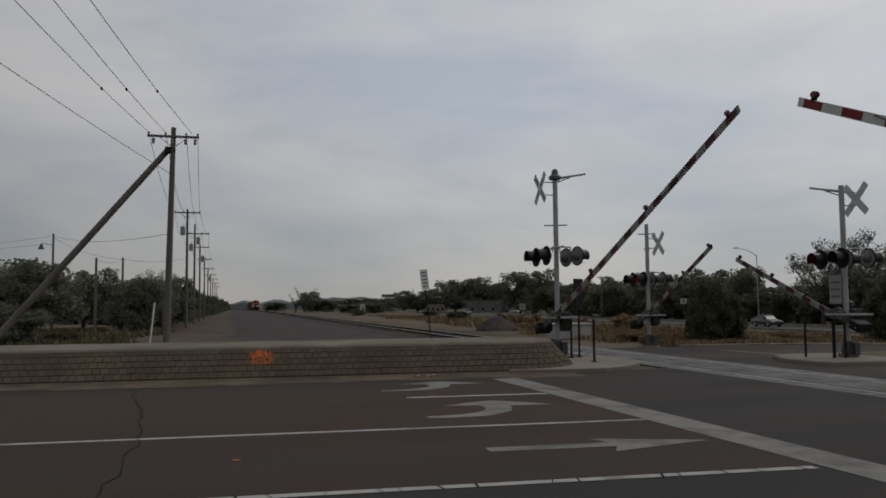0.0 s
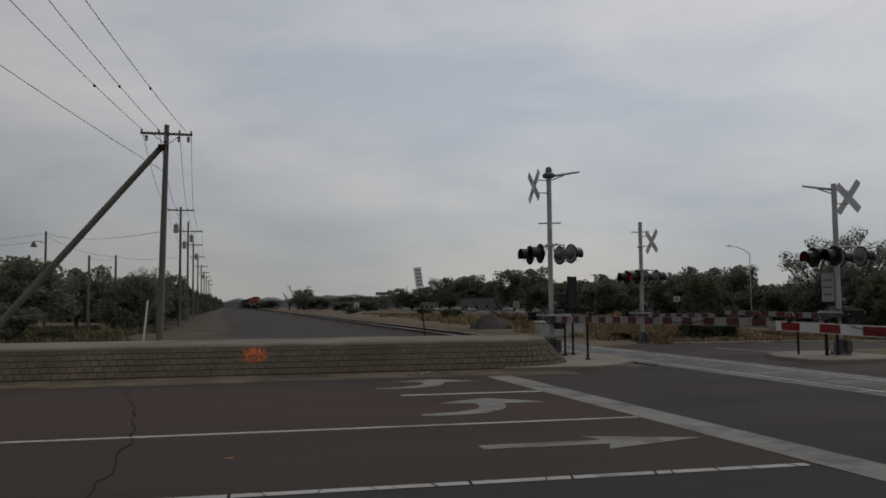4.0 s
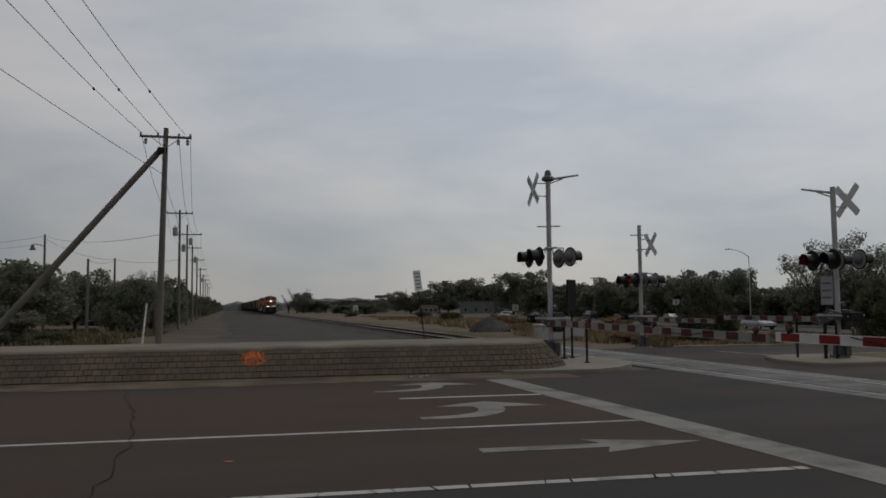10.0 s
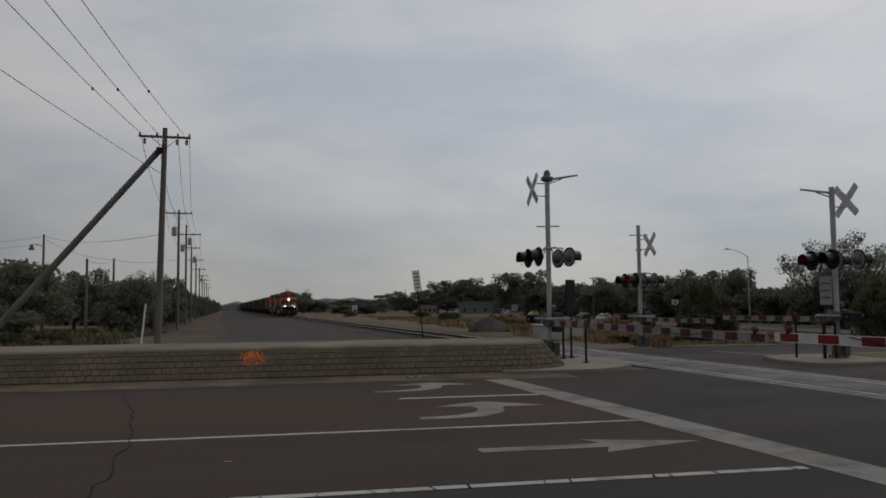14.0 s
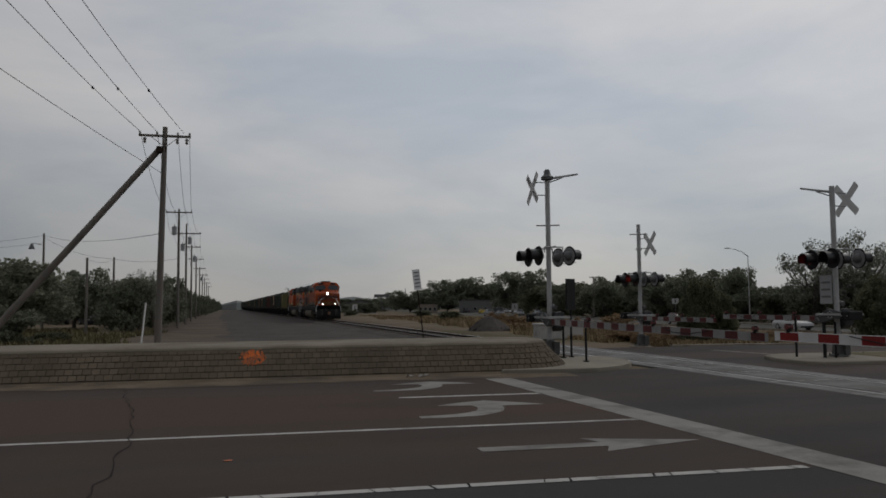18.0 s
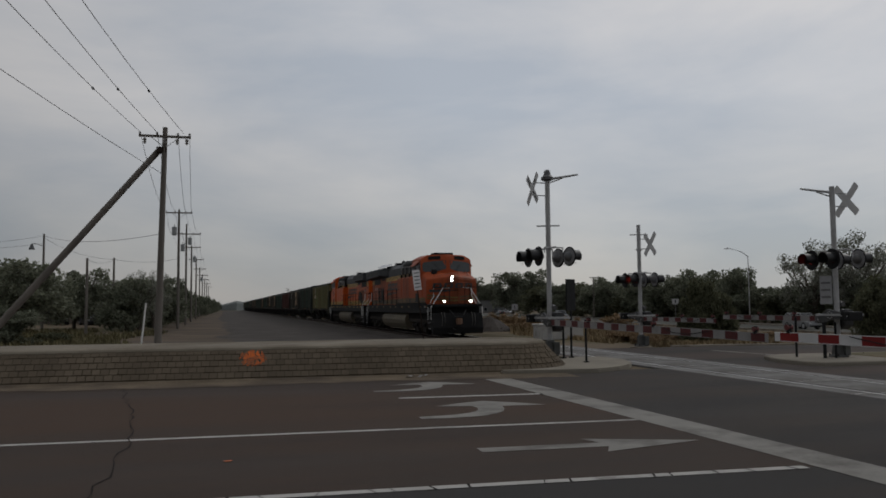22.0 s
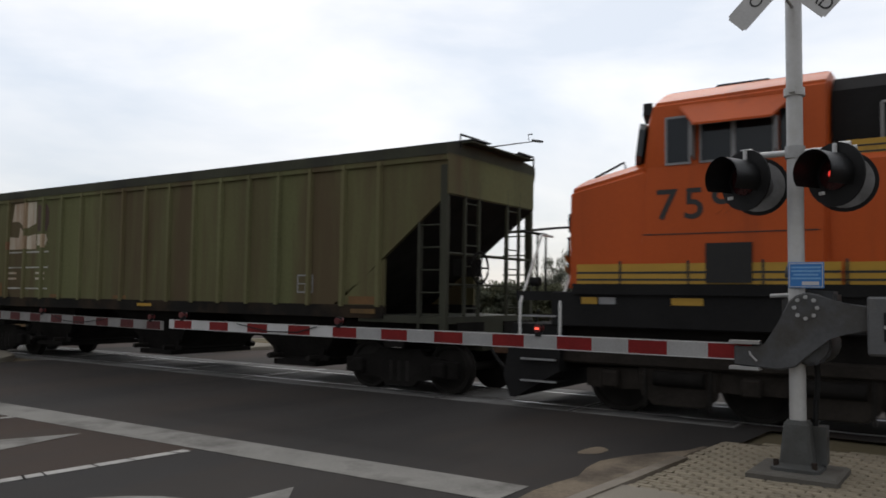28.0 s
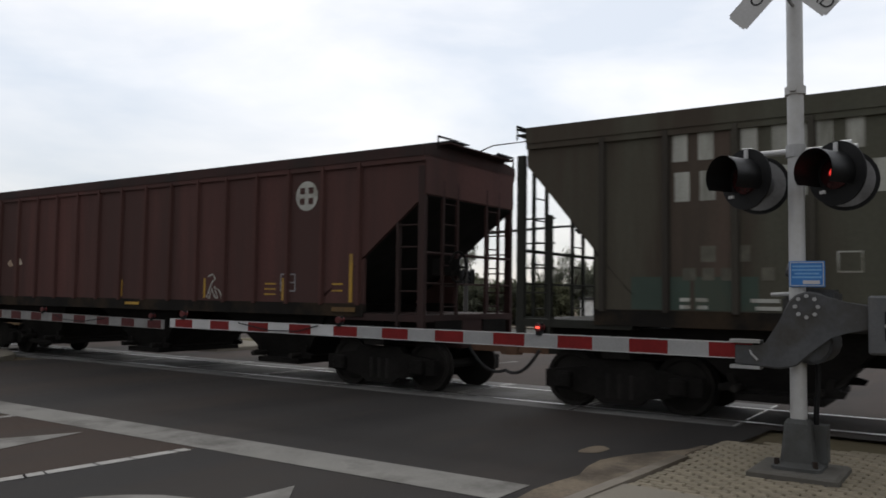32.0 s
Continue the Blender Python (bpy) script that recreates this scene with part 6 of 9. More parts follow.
    # stencils: a small framed panel
    for sx in (-1, 1):
        yy = 4.08 if sx < 0 else L - 4.08
        bm = B()
        for c in ((-0.2, 0.2, 1.73, 1.755), (-0.2, 0.2, 2.045, 2.07), (-0.2, -0.175, 1.73, 2.07), (0.175, 0.2, 1.73, 2.07), (-0.02, 0.0, 1.76, 1.9), (-0.17, 0.17, 1.89, 1.91)):
            box(bm, sx * 1.5, sx * 1.504, yy + c[0], yy + c[1], c[2], c[3])
        part("stencil_panel", bm, M_GREY_SHEET, ho, "white stencilled data panel")
        bm = B()
        box(bm, sx * 1.555, sx * 1.562, 2.35 if sx < 0 else L - 2.9, 2.9 if sx < 0 else L - 2.35, 1.38, 1.46)
        part("reflector", bm, M_YELLOW_GRIMY, ho, "yellow reflector strip")
        bm = B()
        box(bm, sx * 1.555, sx * 1.562, 8.6, 9.1, 1.4, 1.46)
        part("reflector", bm, M_YELLOW, ho, "yellow reflector strip")
    decorate(ho, body_mat)
    return ho


def side_panels(ho, name, shapes, material, label, x=1.5, rib_skip=True, L=17.9):
    """Flat painted shapes on the side that faces the road; each is an outline in y and z."""
    for sh in shapes:
        bm = B()
        prism(bm, sh, 0, -x, -x - 0.005)
        part(name, bm, material, ho, label)


def rect(y0, y1, z0, z1):
    return [(y0, z0), (y1, z0), (y1, z1), (y0, z1)]


def scribble(ho, pts):
    """A hand-drawn line of pale paint."""
    bm = B()
    rings = []
    for k, (y, z) in enumerate(pts):
        a, b = pts[max(0, k - 1)], pts[min(len(pts) - 1, k + 1)]
        d = Vector((b[0] - a[0], b[1] - a[1])).normalized() * 0.014
        rings.append([(-1.5, y - d.y, z + d.x), (-1.5, y + d.y, z - d.x), (-1.5066, y + d.y, z - d.x), (-1.5066, y - d.y, z + d.x)])
    loft(bm, rings)
    part("scrawl", bm, M_PALE, ho, "pale hand-painted scrawl")


M_H1 = hopper_mat("olive_green_paint", (0.122, 0.126, 0.055), (0.092, 0.068, 0.036), 0.53)
M_H1E = hopper_mat("dull_olive_roof", (0.05, 0.052, 0.034), (0.035, 0.035, 0.028))
M_H2 = hopper_mat("dark_green_paint", (0.040, 0.051, 0.040), (0.044, 0.041, 0.033), 0.54)
M_H2E = hopper_mat("dark_green_roof", (0.020, 0.030, 0.025), (0.03, 0.028, 0.024))
M_H3 = hopper_mat("stained_olive_green_paint", (0.080, 0.079, 0.059), (0.06, 0.047, 0.035), 0.52)
M_H3B = hopper_mat("brown_road_grime", (0.092, 0.066, 0.052), (0.062, 0.05, 0.038), 0.56)
M_H3E = hopper_mat("brown_black_roof", (0.026, 0.027, 0.022), (0.024, 0.022, 0.018))
M_H4 = hopper_mat("oxide_brown_paint", (0.095, 0.041, 0.036), (0.066, 0.034, 0.03), 0.5)
M_H4E = hopper_mat("dark_oxide_roof", (0.045, 0.022, 0.02), (0.03, 0.022, 0.02))
# Olive lifted above the body tone so the rib relief stands out.
M_H1R = hopper_mat("lighter_olive_rib", (0.14, 0.14, 0.066), (0.125, 0.1, 0.05), 0.56)
M_H2R = hopper_mat("worn_dark_green_rib", (0.036, 0.054, 0.042), (0.042, 0.04, 0.032), 0.56)
# Darker than the body: the ribs' shadowed look is put into the colour.
M_H3R = hopper_mat("shaded_brown_green_rib", (0.058, 0.053, 0.042), (0.036, 0.03, 0.025), 0.54)
M_H4R = hopper_mat("worn_oxide_rib", (0.08, 0.036, 0.031), (0.065, 0.03, 0.025), 0.56)
M_FADED = mat("faded_white_mark", (0.50, 0.45, 0.36), 0.75, vary=0.25, scale=1.8, stain=(0.26, 0.13, 0.06), stain_at=0.57, streak=True)
M_FADED_RUST = mat("rust_streaked_white_mark", (0.42, 0.32, 0.21), 0.8, vary=0.3, scale=2.2, stain=(0.17, 0.08, 0.035), stain_at=0.5, streak=True)
M_GHOST = mat("nearly_lost_lettering", (0.125, 0.118, 0.09), 0.8, vary=0.3, scale=4, stain=(0.08, 0.078, 0.06), stain_at=0.5)
M_BAR = mat("worn_block_lettering", (0.38, 0.38, 0.34), 0.75, vary=0.3, scale=4, stain=(0.14, 0.138, 0.11), stain_at=0.56, streak=True)
M_PALE = mat("pale_lettering_paint", (0.42, 0.42, 0.38), 0.7, vary=0.25, scale=3, stain=(0.2, 0.19, 0.15), stain_at=0.58)
M_RED_FADED = mat("nearly_lost_red_lettering", (0.082, 0.042, 0.033), 0.8, vary=0.3, scale=1.5, stain=(0.04, 0.045, 0.037), stain_at=0.5, streak=True)
M_GREEN_PATCH = mat("fresh_green_patch", (0.036, 0.06, 0.045), 0.7, vary=0.2, scale=1.5, stain=(0.05, 0.06, 0.04), stain_at=0.6)
M_TEAL_PATCH = mat("worn_teal_paint", (0.055, 0.10, 0.085), 0.75, vary=0.3, scale=3, stain=(0.06, 0.055, 0.04), stain_at=0.52)
M_ORANGE_PATCH = mat("dull_orange_patch", (0.15, 0.078, 0.028), 0.85, vary=0.3, scale=3)


def on_ribs(ho, shapes, ribs, material, label, L=17.9):
    """Carries painted shapes over the side ribs that cross them."""
    for k in range(ribs):
        y = 2.32 + (L - 4.64) * k / (ribs - 1)
        for sh in shapes:
            cuts = sorted(a[1] + (b[1] - a[1]) * (y - a[0]) / (b[0] - a[0]) for a, b in zip(sh, sh[1:] + sh[:1]) if (a[0] - y) * (b[0] - y) < 0)
            for z0, z1 in zip(cuts[::2], cuts[1::2]):
                bm = B()
                prism(bm, [(-1.5, y - 0.064), (-1.569, y - 0.038), (-1.569, y + 0.038), (-1.5, y + 0.064)], 2, z0, z1)
                part("rib_paint", bm, material, ho, label)


def marks_olive(ho, m):
    on_ribs(ho, [[(14.5, 3.94), (13.46, 3.96), (13.46, 3.40), (13.9, 3.28), (14.3, 3.48), (14.6, 3.48)], [(14.84, 2.76), (13.0, 2.78), (12.9, 2.98), (13.0, 3.12), (13.44, 3.13), (13.9, 3.08), (14.2, 3.32), (14.25, 3.06), (14.7, 3.08)]], 17, M_FADED_RUST, "rust-streaked emblem paint on the rib")
    side_panels(ho, "faded_mark", [[(14.5, 3.94), (13.46, 3.96), (13.46, 3.40), (13.9, 3.28), (14.3, 3.48), (14.6, 3.48)], [(14.84, 2.76), (13.42, 2.75), (13.44, 3.13), (13.9, 3.08), (14.2, 3.32), (14.25, 3.06), (14.7, 3.08)], [(13.38, 2.84), (13.0, 2.84), (12.9, 2.98), (13.0, 3.12), (13.38, 3.12)]], M_FADED, "faded white emblem")
    side_panels(ho, "red_mark", [[(13.38, 3.2), (12.95, 3.2), (12.87, 3.4), (12.87, 3.7), (12.98, 3.86), (13.38, 3.86)]], M_RED_FADED, "faded red emblem patch", x=1.505)
    for z in (2.66, 2.27, 1.74):
        side_panels(ho, "marking_bar", [rect(12.84, 14.84, z, z + 0.035)], M_PALE, "pale line", x=1.502)
    for z in (2.12, 1.98):
        side_panels(ho, "marking_bar", [rect(14.3, 14.7, z, z + 0.05), rect(13.0, 13.4, z, z + 0.05)], M_FADED, "worn line of lettering", x=1.502)
    side_panels(ho, "orange_patch", [rect(2.35, 3.0, 1.54, 1.68), rect(9.6, 10.1, 1.54, 1.62), rect(12.2, 12.7, 1.54, 1.62), rect(15.0, 15.5, 1.54, 1.9)], M_ORANGE_PATCH, "dull orange patch low on the side")


def marks_green(ho, m):
    for k, z in enumerate((3.3, 2.95, 2.6)):
        side_panels(ho, "red_mark", [rect(13.0, 13.83, z, z + 0.24), rect(13.97, 14.8, z, z + 0.24), rect(14.95, 15.5, z, z + 0.24)][: 3 - (k == 2)], M_RED_FADED, "faded red block of lettering")
    # Dull reflectors between the ribs, built as flat orange patches.
    side_panels(ho, "orange_patch", [rect(y, y + 0.5, 1.54, 1.66) for y in (4.1, 7.1, 9.2, 11.9, 14.6)], M_ORANGE_PATCH, "dull orange patch low on the side")


def marks_brown_green(ho, m):
    # the large pale emblem, as plain shapes: two stacked bands with rounded ends
    lobe = lambda y, z, r, k0, k1: [(y - r * math.sin(radians(q)), z + r * math.cos(radians(q))) for q in range(k0, k1 + 1, 18)]
    upper = lobe(4.0, 3.57, 0.49, 0, 180) + [(4.18, 3.08), (4.18, 3.36), (5.05, 3.36), (5.05, 3.0), (5.74, 3.26), (6.36, 3.25), (6.2, 4.03), (4.05, 4.06)]
    lower = lobe(3.97, 2.5, 0.51, 0, 180) + [(4.0, 1.98), (6.72, 1.97), (6.53, 2.65), (5.85, 2.67), (5.74, 3.07), (5.05, 2.69), (4.33, 2.69), (4.27, 3.0)]
    side_panels(ho, "emblem_shape", [upper, lower], M_FADED, "large faded white emblem", x=1.5)
    on_ribs(ho, [upper, lower], 15, M_FADED_RUST, "rust-streaked emblem paint on the rib")
    side_panels(ho, "seam", [rect(3.5, 6.62, 2.47, 2.485)], M_RUST, "rusty weld seam", x=1.5052)
    for y in (2.74, 3.62):
        side_panels(ho, "data_panel", [rect(y - 0.22, y + 0.22, 1.56, 1.575), rect(y - 0.22, y + 0.22, 1.905, 1.92), rect(y - 0.22, y - 0.205, 1.575, 1.905), rect(y + 0.205, y + 0.22, 1.575, 1.905)], M_PALE, "pale stencilled square", x=1.5065)
    bm = B()
    loft(bm, [[(x, y, z) for x, z in ((-1.45, 3.74), (0.2, 3.78), (1.3, 3.74), (1.4, 4.0), (-0.3, 4.06), (-1.45, 4.02))] for y in (1.062, 1.068)])
    part("paint_patch", bm, M_TEAL_PATCH, ho, "worn teal paint on the end")
    side_panels(ho, "grime_panel", [rect(2.32 + 0.947 * k + 0.07, 2.32 + 0.947 * (k + 1) - 0.07, 1.54, 3.97) for k in (1, 2, 3, 4, 6, 7, 12)], M_H3B, "brown grime on the side panel", x=1.4965)
    starts = ((14.58, 14.22, 13.65, 13.26, 12.92, 12.74, 12.38, 11.85, 11.5, 11.05), (14.55, 14.2, 13.75, 13.25, 12.9, 12.45, 12.1, 11.65))
    for z0, z1, row in ((3.60, 4.02, starts[0]), (3.04, 3.45, starts[1])):
        for y1 in row:
            bm = B()
            prism(bm, rect(y1 - 0.25, y1 - 0.04, z0, z1), 0, -1.5, -1.506)
            part("marking_bar", bm, M_BAR, ho, "worn pale bar of lettering")
    side_panels(ho, "marking_bar", [rect(13.95, 14.15, 2.2, 2.42), rect(13.5, 13.7, 2.2, 2.42), rect(14.22, 14.4, 1.95, 2.12), rect(13.97, 14.13, 1.95, 2.12), rect(13.72, 13.88, 1.95, 2.12), rect(13.2, 13.36, 1.95, 2.12)], M_GHOST, "nearly lost bar of lettering", x=1.503)
    side_panels(ho, "paint_patch", [rect(y, y + 0.84, 1.54, z) for y, z in ((5.1, 1.96), (6.02, 1.96), (6.92, 1.93), (8.75, 2.2), (9.68, 2.26), (10.6, 2.32), (13.4, 2.0), (14.3, 2.0))], M_GREEN_PATCH, "fresh green paint patch", x=1.4985)
    side_panels(ho, "marking_bar", [rect(14.3, 14.44, 1.66, 1.71), rect(14.06, 14.22, 1.66, 1.71), rect(14.3, 14.44, 1.56, 1.61), rect(14.06, 14.2, 1.56, 1.61), rect(13.14, 13.5, 1.66, 1.71), rect(13.12, 13.44, 1.56, 1.61), rect(12.17, 12.19, 2.05, 2.32), rect(12.44, 12.46, 2.05, 2.32), rect(12.19, 12.44, 2.3, 2.32), rect(12.19, 12.44, 2.05, 2.07)], M_PALE, "pale line of lettering", x=1.503)
    scribble(ho, [(4.85, 1.85), (4.78, 1.98), (4.68, 1.9), (4.74, 1.8), (4.62, 1.84), (4.58, 1.97), (4.5, 1.88), (4.55, 1.8), (4.45, 1.84), (4.4, 1.96)])
    scribble(ho, [(4.75, 1.74), (4.66, 1.60), (4.6, 1.75), (4.53, 1.62), (4.47, 1.73), (4.42, 1.6), (4.52, 1.56), (4.62, 1.55)])


def marks_oxide(ho, m):
    bm = B()
    c, z = 3.63, 3.53
    disc(bm, (-1.5, c, z), (-1, 0, 0), 0.28, 0.005, 28)
    part("emblem", bm, M_PALE, ho, "round pale emblem")
    side_panels(ho, "emblem_shape", [rect(c - 0.17, c - 0.05, z + 0.04, z + 0.16), rect(c + 0.05, c + 0.17, z + 0.04, z + 0.16), rect(c - 0.17, c - 0.05, z - 0.16, z - 0.04), rect(c + 0.05, c + 0.17, z - 0.16, z - 0.04)], m, "dark emblem quarter", x=1.5055)
    side_panels(ho, "yellow_mark", [rect(2.46, 2.54, 1.55, 2.42), rect(4.16, 4.23, 1.56, 1.98), rect(6.45, 6.5, 1.58, 1.98), rect(9.3, 9.35, 1.58, 1.95)], M_YELLOW, "yellow vertical mark", x=1.505)
    side_panels(ho, "marking_bar", [rect(4.4, 4.7, 1.86, 1.89), rect(4.4, 4.7, 1.76, 1.79), rect(4.4, 4.7, 1.66, 1.69), rect(2.7, 2.95, 1.86, 1.89), rect(2.7, 2.95, 1.74, 1.77)], M_YELLOW, "worn yellow line of lettering", x=1.503)
    scribble(ho, [(y - 2.05, z - 0.03) for y, z in ((8.42, 2.05), (8.28, 2.1), (8.2, 2.0), (8.3, 1.93), (8.36, 1.82), (8.45, 1.62), (8.38, 1.6), (8.3, 1.8), (8.2, 1.62), (8.12, 1.6), (8.22, 1.85), (8.05, 1.75), (8.0, 1.6))])
    side_panels(ho, "pale_smudge", [[(13.6, 2.35), (13.72, 2.5), (13.9, 2.45), (13.88, 2.3)], [(14.05, 2.32), (14.2, 2.48), (14.35, 2.36), (14.2, 2.28)]], M_FADED, "faded pale marks")


TRAIN = []      # thing, distance from the head of the train, turned round
lead = locomotive("orange and black diesel locomotive with lit headlights, leading the train", "", True, M_ORANGE_WORN)
TRAIN.append((lead, 0.0, False))
second = locomotive("orange and black diesel locomotive coupled back to front behind the first", "7599", False, M_ORANGE)
TRAIN.append((second, 44.82, True))
kinds = [
    covered_hopper("olive green covered hopper car with rust streaks and a faded emblem", M_H1, M_H1E, M_H1R, marks_olive, 17),
    covered_hopper("dark green covered hopper car with faded red lettering", M_H2, M_H2E, M_H2R, marks_green, 15, 0.05, knee=1.98),
    covered_hopper("brown-stained green covered hopper car with a large pale emblem", M_H3, M_H3E, M_H3R, marks_brown_green, 15, 0.06, 0.2, 3.72, M_H3),
    covered_hopper("oxide brown covered hopper car with a round pale emblem", M_H4, M_H4E, M_H4R, marks_oxide, 16),
]
order = [0, 1, 2, 3, 1, 2, 2, 1, 2, 1, 1, 2, 2, 1, 2, 1, 1, 2, 1, 2]
for k, which in enumerate(order):
    car = kinds[which] if k < 4 else copy_thing(kinds[which], pose(0, 0, 0))
    TRAIN.append((car, 44.6 + 17.9 * k, False))


# ---- poles and wires ----
def pole_thing(x, y, h, lean=(0, 0), arm=None, cans=(), r=0.15, label="weathered timber utility pole with a crossarm and insulators", braces=True, z=None):
    z = gz(x, y) if z is None else z
    po = thing("utility_pole", label, "utility pole", pose(x, y, z), "utility poles")
    top = Vector((lean[0], lean[1], h - z))
    bm = B()
    tube(bm, [(0, 0, -0.2), tuple(top * 0.5), tuple(top)], r, 12, r * 0.66)
    part("pole", bm, M_WOOD, po, "round timber pole", smooth=True)
    ends = []
    if arm:
        az, half, drop = arm
        c = top - Vector((0, 0, drop))
        bm = B()
        box(bm, c.x - half, c.x + half, c.y - 0.17, c.y - 0.07, c.z - 0.06, c.z + 0.06)
        part("crossarm", bm, M_WOOD, po, "timber crossarm")
        if braces:
            for sx in (-1, 1):
                bm = B()
                tube(bm, [(c.x + sx * half * 0.55, c.y - 0.12, c.z - 0.03), (c.x, c.y - 0.1, c.z - 0.6)], 0.02, 5)
                part("arm_brace", bm, M_STEEL, po)
        for q in (-0.95, -0.3, 0.5, 0.95):
            bm = B()
            px = c.x + q * half
            rings = [[(px + rr * math.cos(a), c.y - 0.12 + rr * math.sin(a), c.z + zz) for a in (math.tau * k / 8 for k in range(8))] for rr, zz in ((0.025, 0.05), (0.06, 0.08), (0.05, 0.14), (0.07, 0.16), (0.03, 0.22))]
            loft(bm, rings)
            part("insulator", bm, M_CERAMIC, po, "grey insulator")
            ends.append(Vector((x + px, y + c.y - 0.12, z + c.z + 0.2)))
    for sx, zz in cans:
        bm = B()
        cx = sx * 0.42
        rings = [[(cx + rr * math.cos(a), rr * math.sin(a) - 0.05, zz - z + q) for a in (math.tau * k / 14 for k in range(14))] for rr, q in ((0.2, 0), (0.24, 0.04), (0.24, 0.75), (0.27, 0.78), (0.2, 0.86))]
        loft(bm, rings)
        can = part("transformer", bm, M_TRANSFORMER, po, "grey transformer can", smooth=True)
        bm = B()
        tube(bm, [(cx, -0.05, zz - z + 0.85), (cx, -0.05, zz - z + 1.1)], 0.04, 6)
        part("bushing", bm, M_CERAMIC, can)
    return po, ends


def wire(a, b, sag, r=0.014, name="wire"):
    a, b = Vector(a), Vector(b)
    bm = B()
    pts = []
    for k in range(15):
        t = k / 14
        p = a.lerp(b, t)
        p.z -= sag * 4 * t * (1 - t)
        pts.append(p)
    tube(bm, pts, r, 5)
    ob = tagged(new("overhead_wire", mesh_of("overhead_wire", bm, M_WIRE)), "thin overhead wire strung between the poles", "wire", "overhead wires")
    return pts


main_pole, main_ends = pole_thing(-3.17, 44.5, 11.25, (0.22, 0), ("x", 1.3, 0.5), r=0.19, label="tall timber utility pole with a crossarm and a slanting prop")
bm = B()
tube(bm, [(-8.55, 0.3, 0.0), (-4.28, 0.25, 5.2), (-0.02, 0.22, 10.45)], 0.19, 12, 0.16)
part("prop", bm, M_WOOD, main_pole, "slanting timber prop", smooth=True)
bm = B()
box(bm, -0.2, 0.3, -0.12, 0.32, 10.2, 10.5)
part("prop_clamp", bm, M_RAIL, main_pole)
for q in (-1.0, -0.05, 0.62, 1.1):
    bm = B()
    cx = 0.22 + q
    rings = [[(cx + rr * math.cos(a), -0.12 + rr * math.sin(a), 10.95 - zz) for a in (math.tau * k / 8 for k in range(8))] for rr, zz in ((0.05, 0.0), (0.1, 0.08), (0.06, 0.16), (0.09, 0.22), (0.03, 0.32))]
    loft(bm, rings)
    part("hanging_insulator", bm, M_CERAMIC, main_pole, "hanging insulator")
line = [(84, 11.5, -4.15), (103, 11.9, -4.2), (124, 10.9, -4.3), (150, 10.6, -4.4), (178, 10.2, -4.5), (208, 10, -4.6), (240, 10, -4.7), (280, 10, -4.8), (330, 10, -5)]
prev = main_ends
for k, (y, h, x) in enumerate(line):
    cans = ((-1, 8.9),) if k == 0 else ((1, 9.4), (-1, 8.6)) if k == 1 else ((1, 8.4),) if k == 2 else ((1, 7.2),) if k == 4 else ()
    _, ends = pole_thing(x, y, h, (0, 0), ("x", 1.25 if k != 1 else 1.7, 0.35 if k != 1 else 1.2), cans)
    for a, b in zip(prev, ends):
        wire(a, b, 0.9)
    prev = ends
# wires that come overhead past the camera
for a, b, sag in ((main_ends[0], (-8.9, -6, 11.6), 0.7), (main_ends[1], (-7.5, -6, 11.7), 0.7), (main_ends[3] - Vector((0.3, 0, 0)), (-6.9, -6, 11.7), 0.7), (Vector((-3.1, 44.5, 8.8)), (-14.3, 4, 12.5), 0.4)):
    pts = wire(a, b, sag)
    if a is not main_ends[0] and a.z < 10:
        continue
    m = pts[2].lerp(pts[3], 0.7)
    bm = B()
    rings = [[(m.x + rr * math.cos(t), m.y + d, m.z - 0.02 + rr * math.sin(t)) for t in (math.tau * k / 8 for k in range(8))] for rr, d in ((0.015, -0.12), (0.05, -0.08), (0.05, 0.08), (0.015, 0.12))]
    loft(bm, rings)
    tagged(new("wire_marker", mesh_of("wire_marker", bm, M_BLACK)), "small dark damper clamped on the overhead wire", "wire damper", "wire dampers")
p1, _ = pole_thing(-18.0, 92.4, 9.6, label="slim timber pole with a lamp beside the houses")
bm = B()
tube(bm, [(0, 0, 8.6), (-0.9, 0, 8.9), (-1.15, 0, 8.8)], 0.03, 6)
rings = [[(-1.15 + rr * math.cos(a), rr * math.sin(a), zz) for a in (math.tau * k / 10 for k in range(10))] for rr, zz in ((0.08, 8.85), (0.14, 8.7), (0.32, 8.3), (0.3, 8.25))]
loft(bm, rings)
part("lamp_head", bm, M_GREY_PAINT, p1, "grey bell lamp", smooth=True)
pole_thing(-9.95, 66.8, 5.6, label="short timber pole with no crossarm", r=0.13)
pole_thing(-9.5, 79.0, 6.35, label="short timber pole with no crossarm", r=0.13)
wire((-18, 92.4, 9.4), (-3.2, 44.6, 5.6), 0.5)
wire((-18, 92.4, 9.4), (-40, 95, 8.6), 0.8)
wire((-18, 92.4, 8.6), (-40, 80, 6.6), 0.6)
wire((-18, 92.4, 9.2), (-9.5, 79, 6.2), 0.5)
wire((-9.95, 66.8, 5.5), (-9.5, 79, 6.2), 0.3)
wire((-9.5, 79, 6.2), (-4.15, 84, 6.6), 0.3)
bm = B()
tube(bm, [(0, 0, -0.1), (0.22, 0, 2.3)], 0.045, 8)
ob = thing("marker_stake", "leaning white marker stake beside the utility pole", "stake", pose(-4.0, 44.6, gz(-4, 44.6)))
part("stake", bm, M_WHITE_ROD, ob)
bm = B()
box(bm, -0.05, 0.05, -0.03, 0.03, 0, 0.2)
part("stake_foot", bm, M_WOOD, ob)

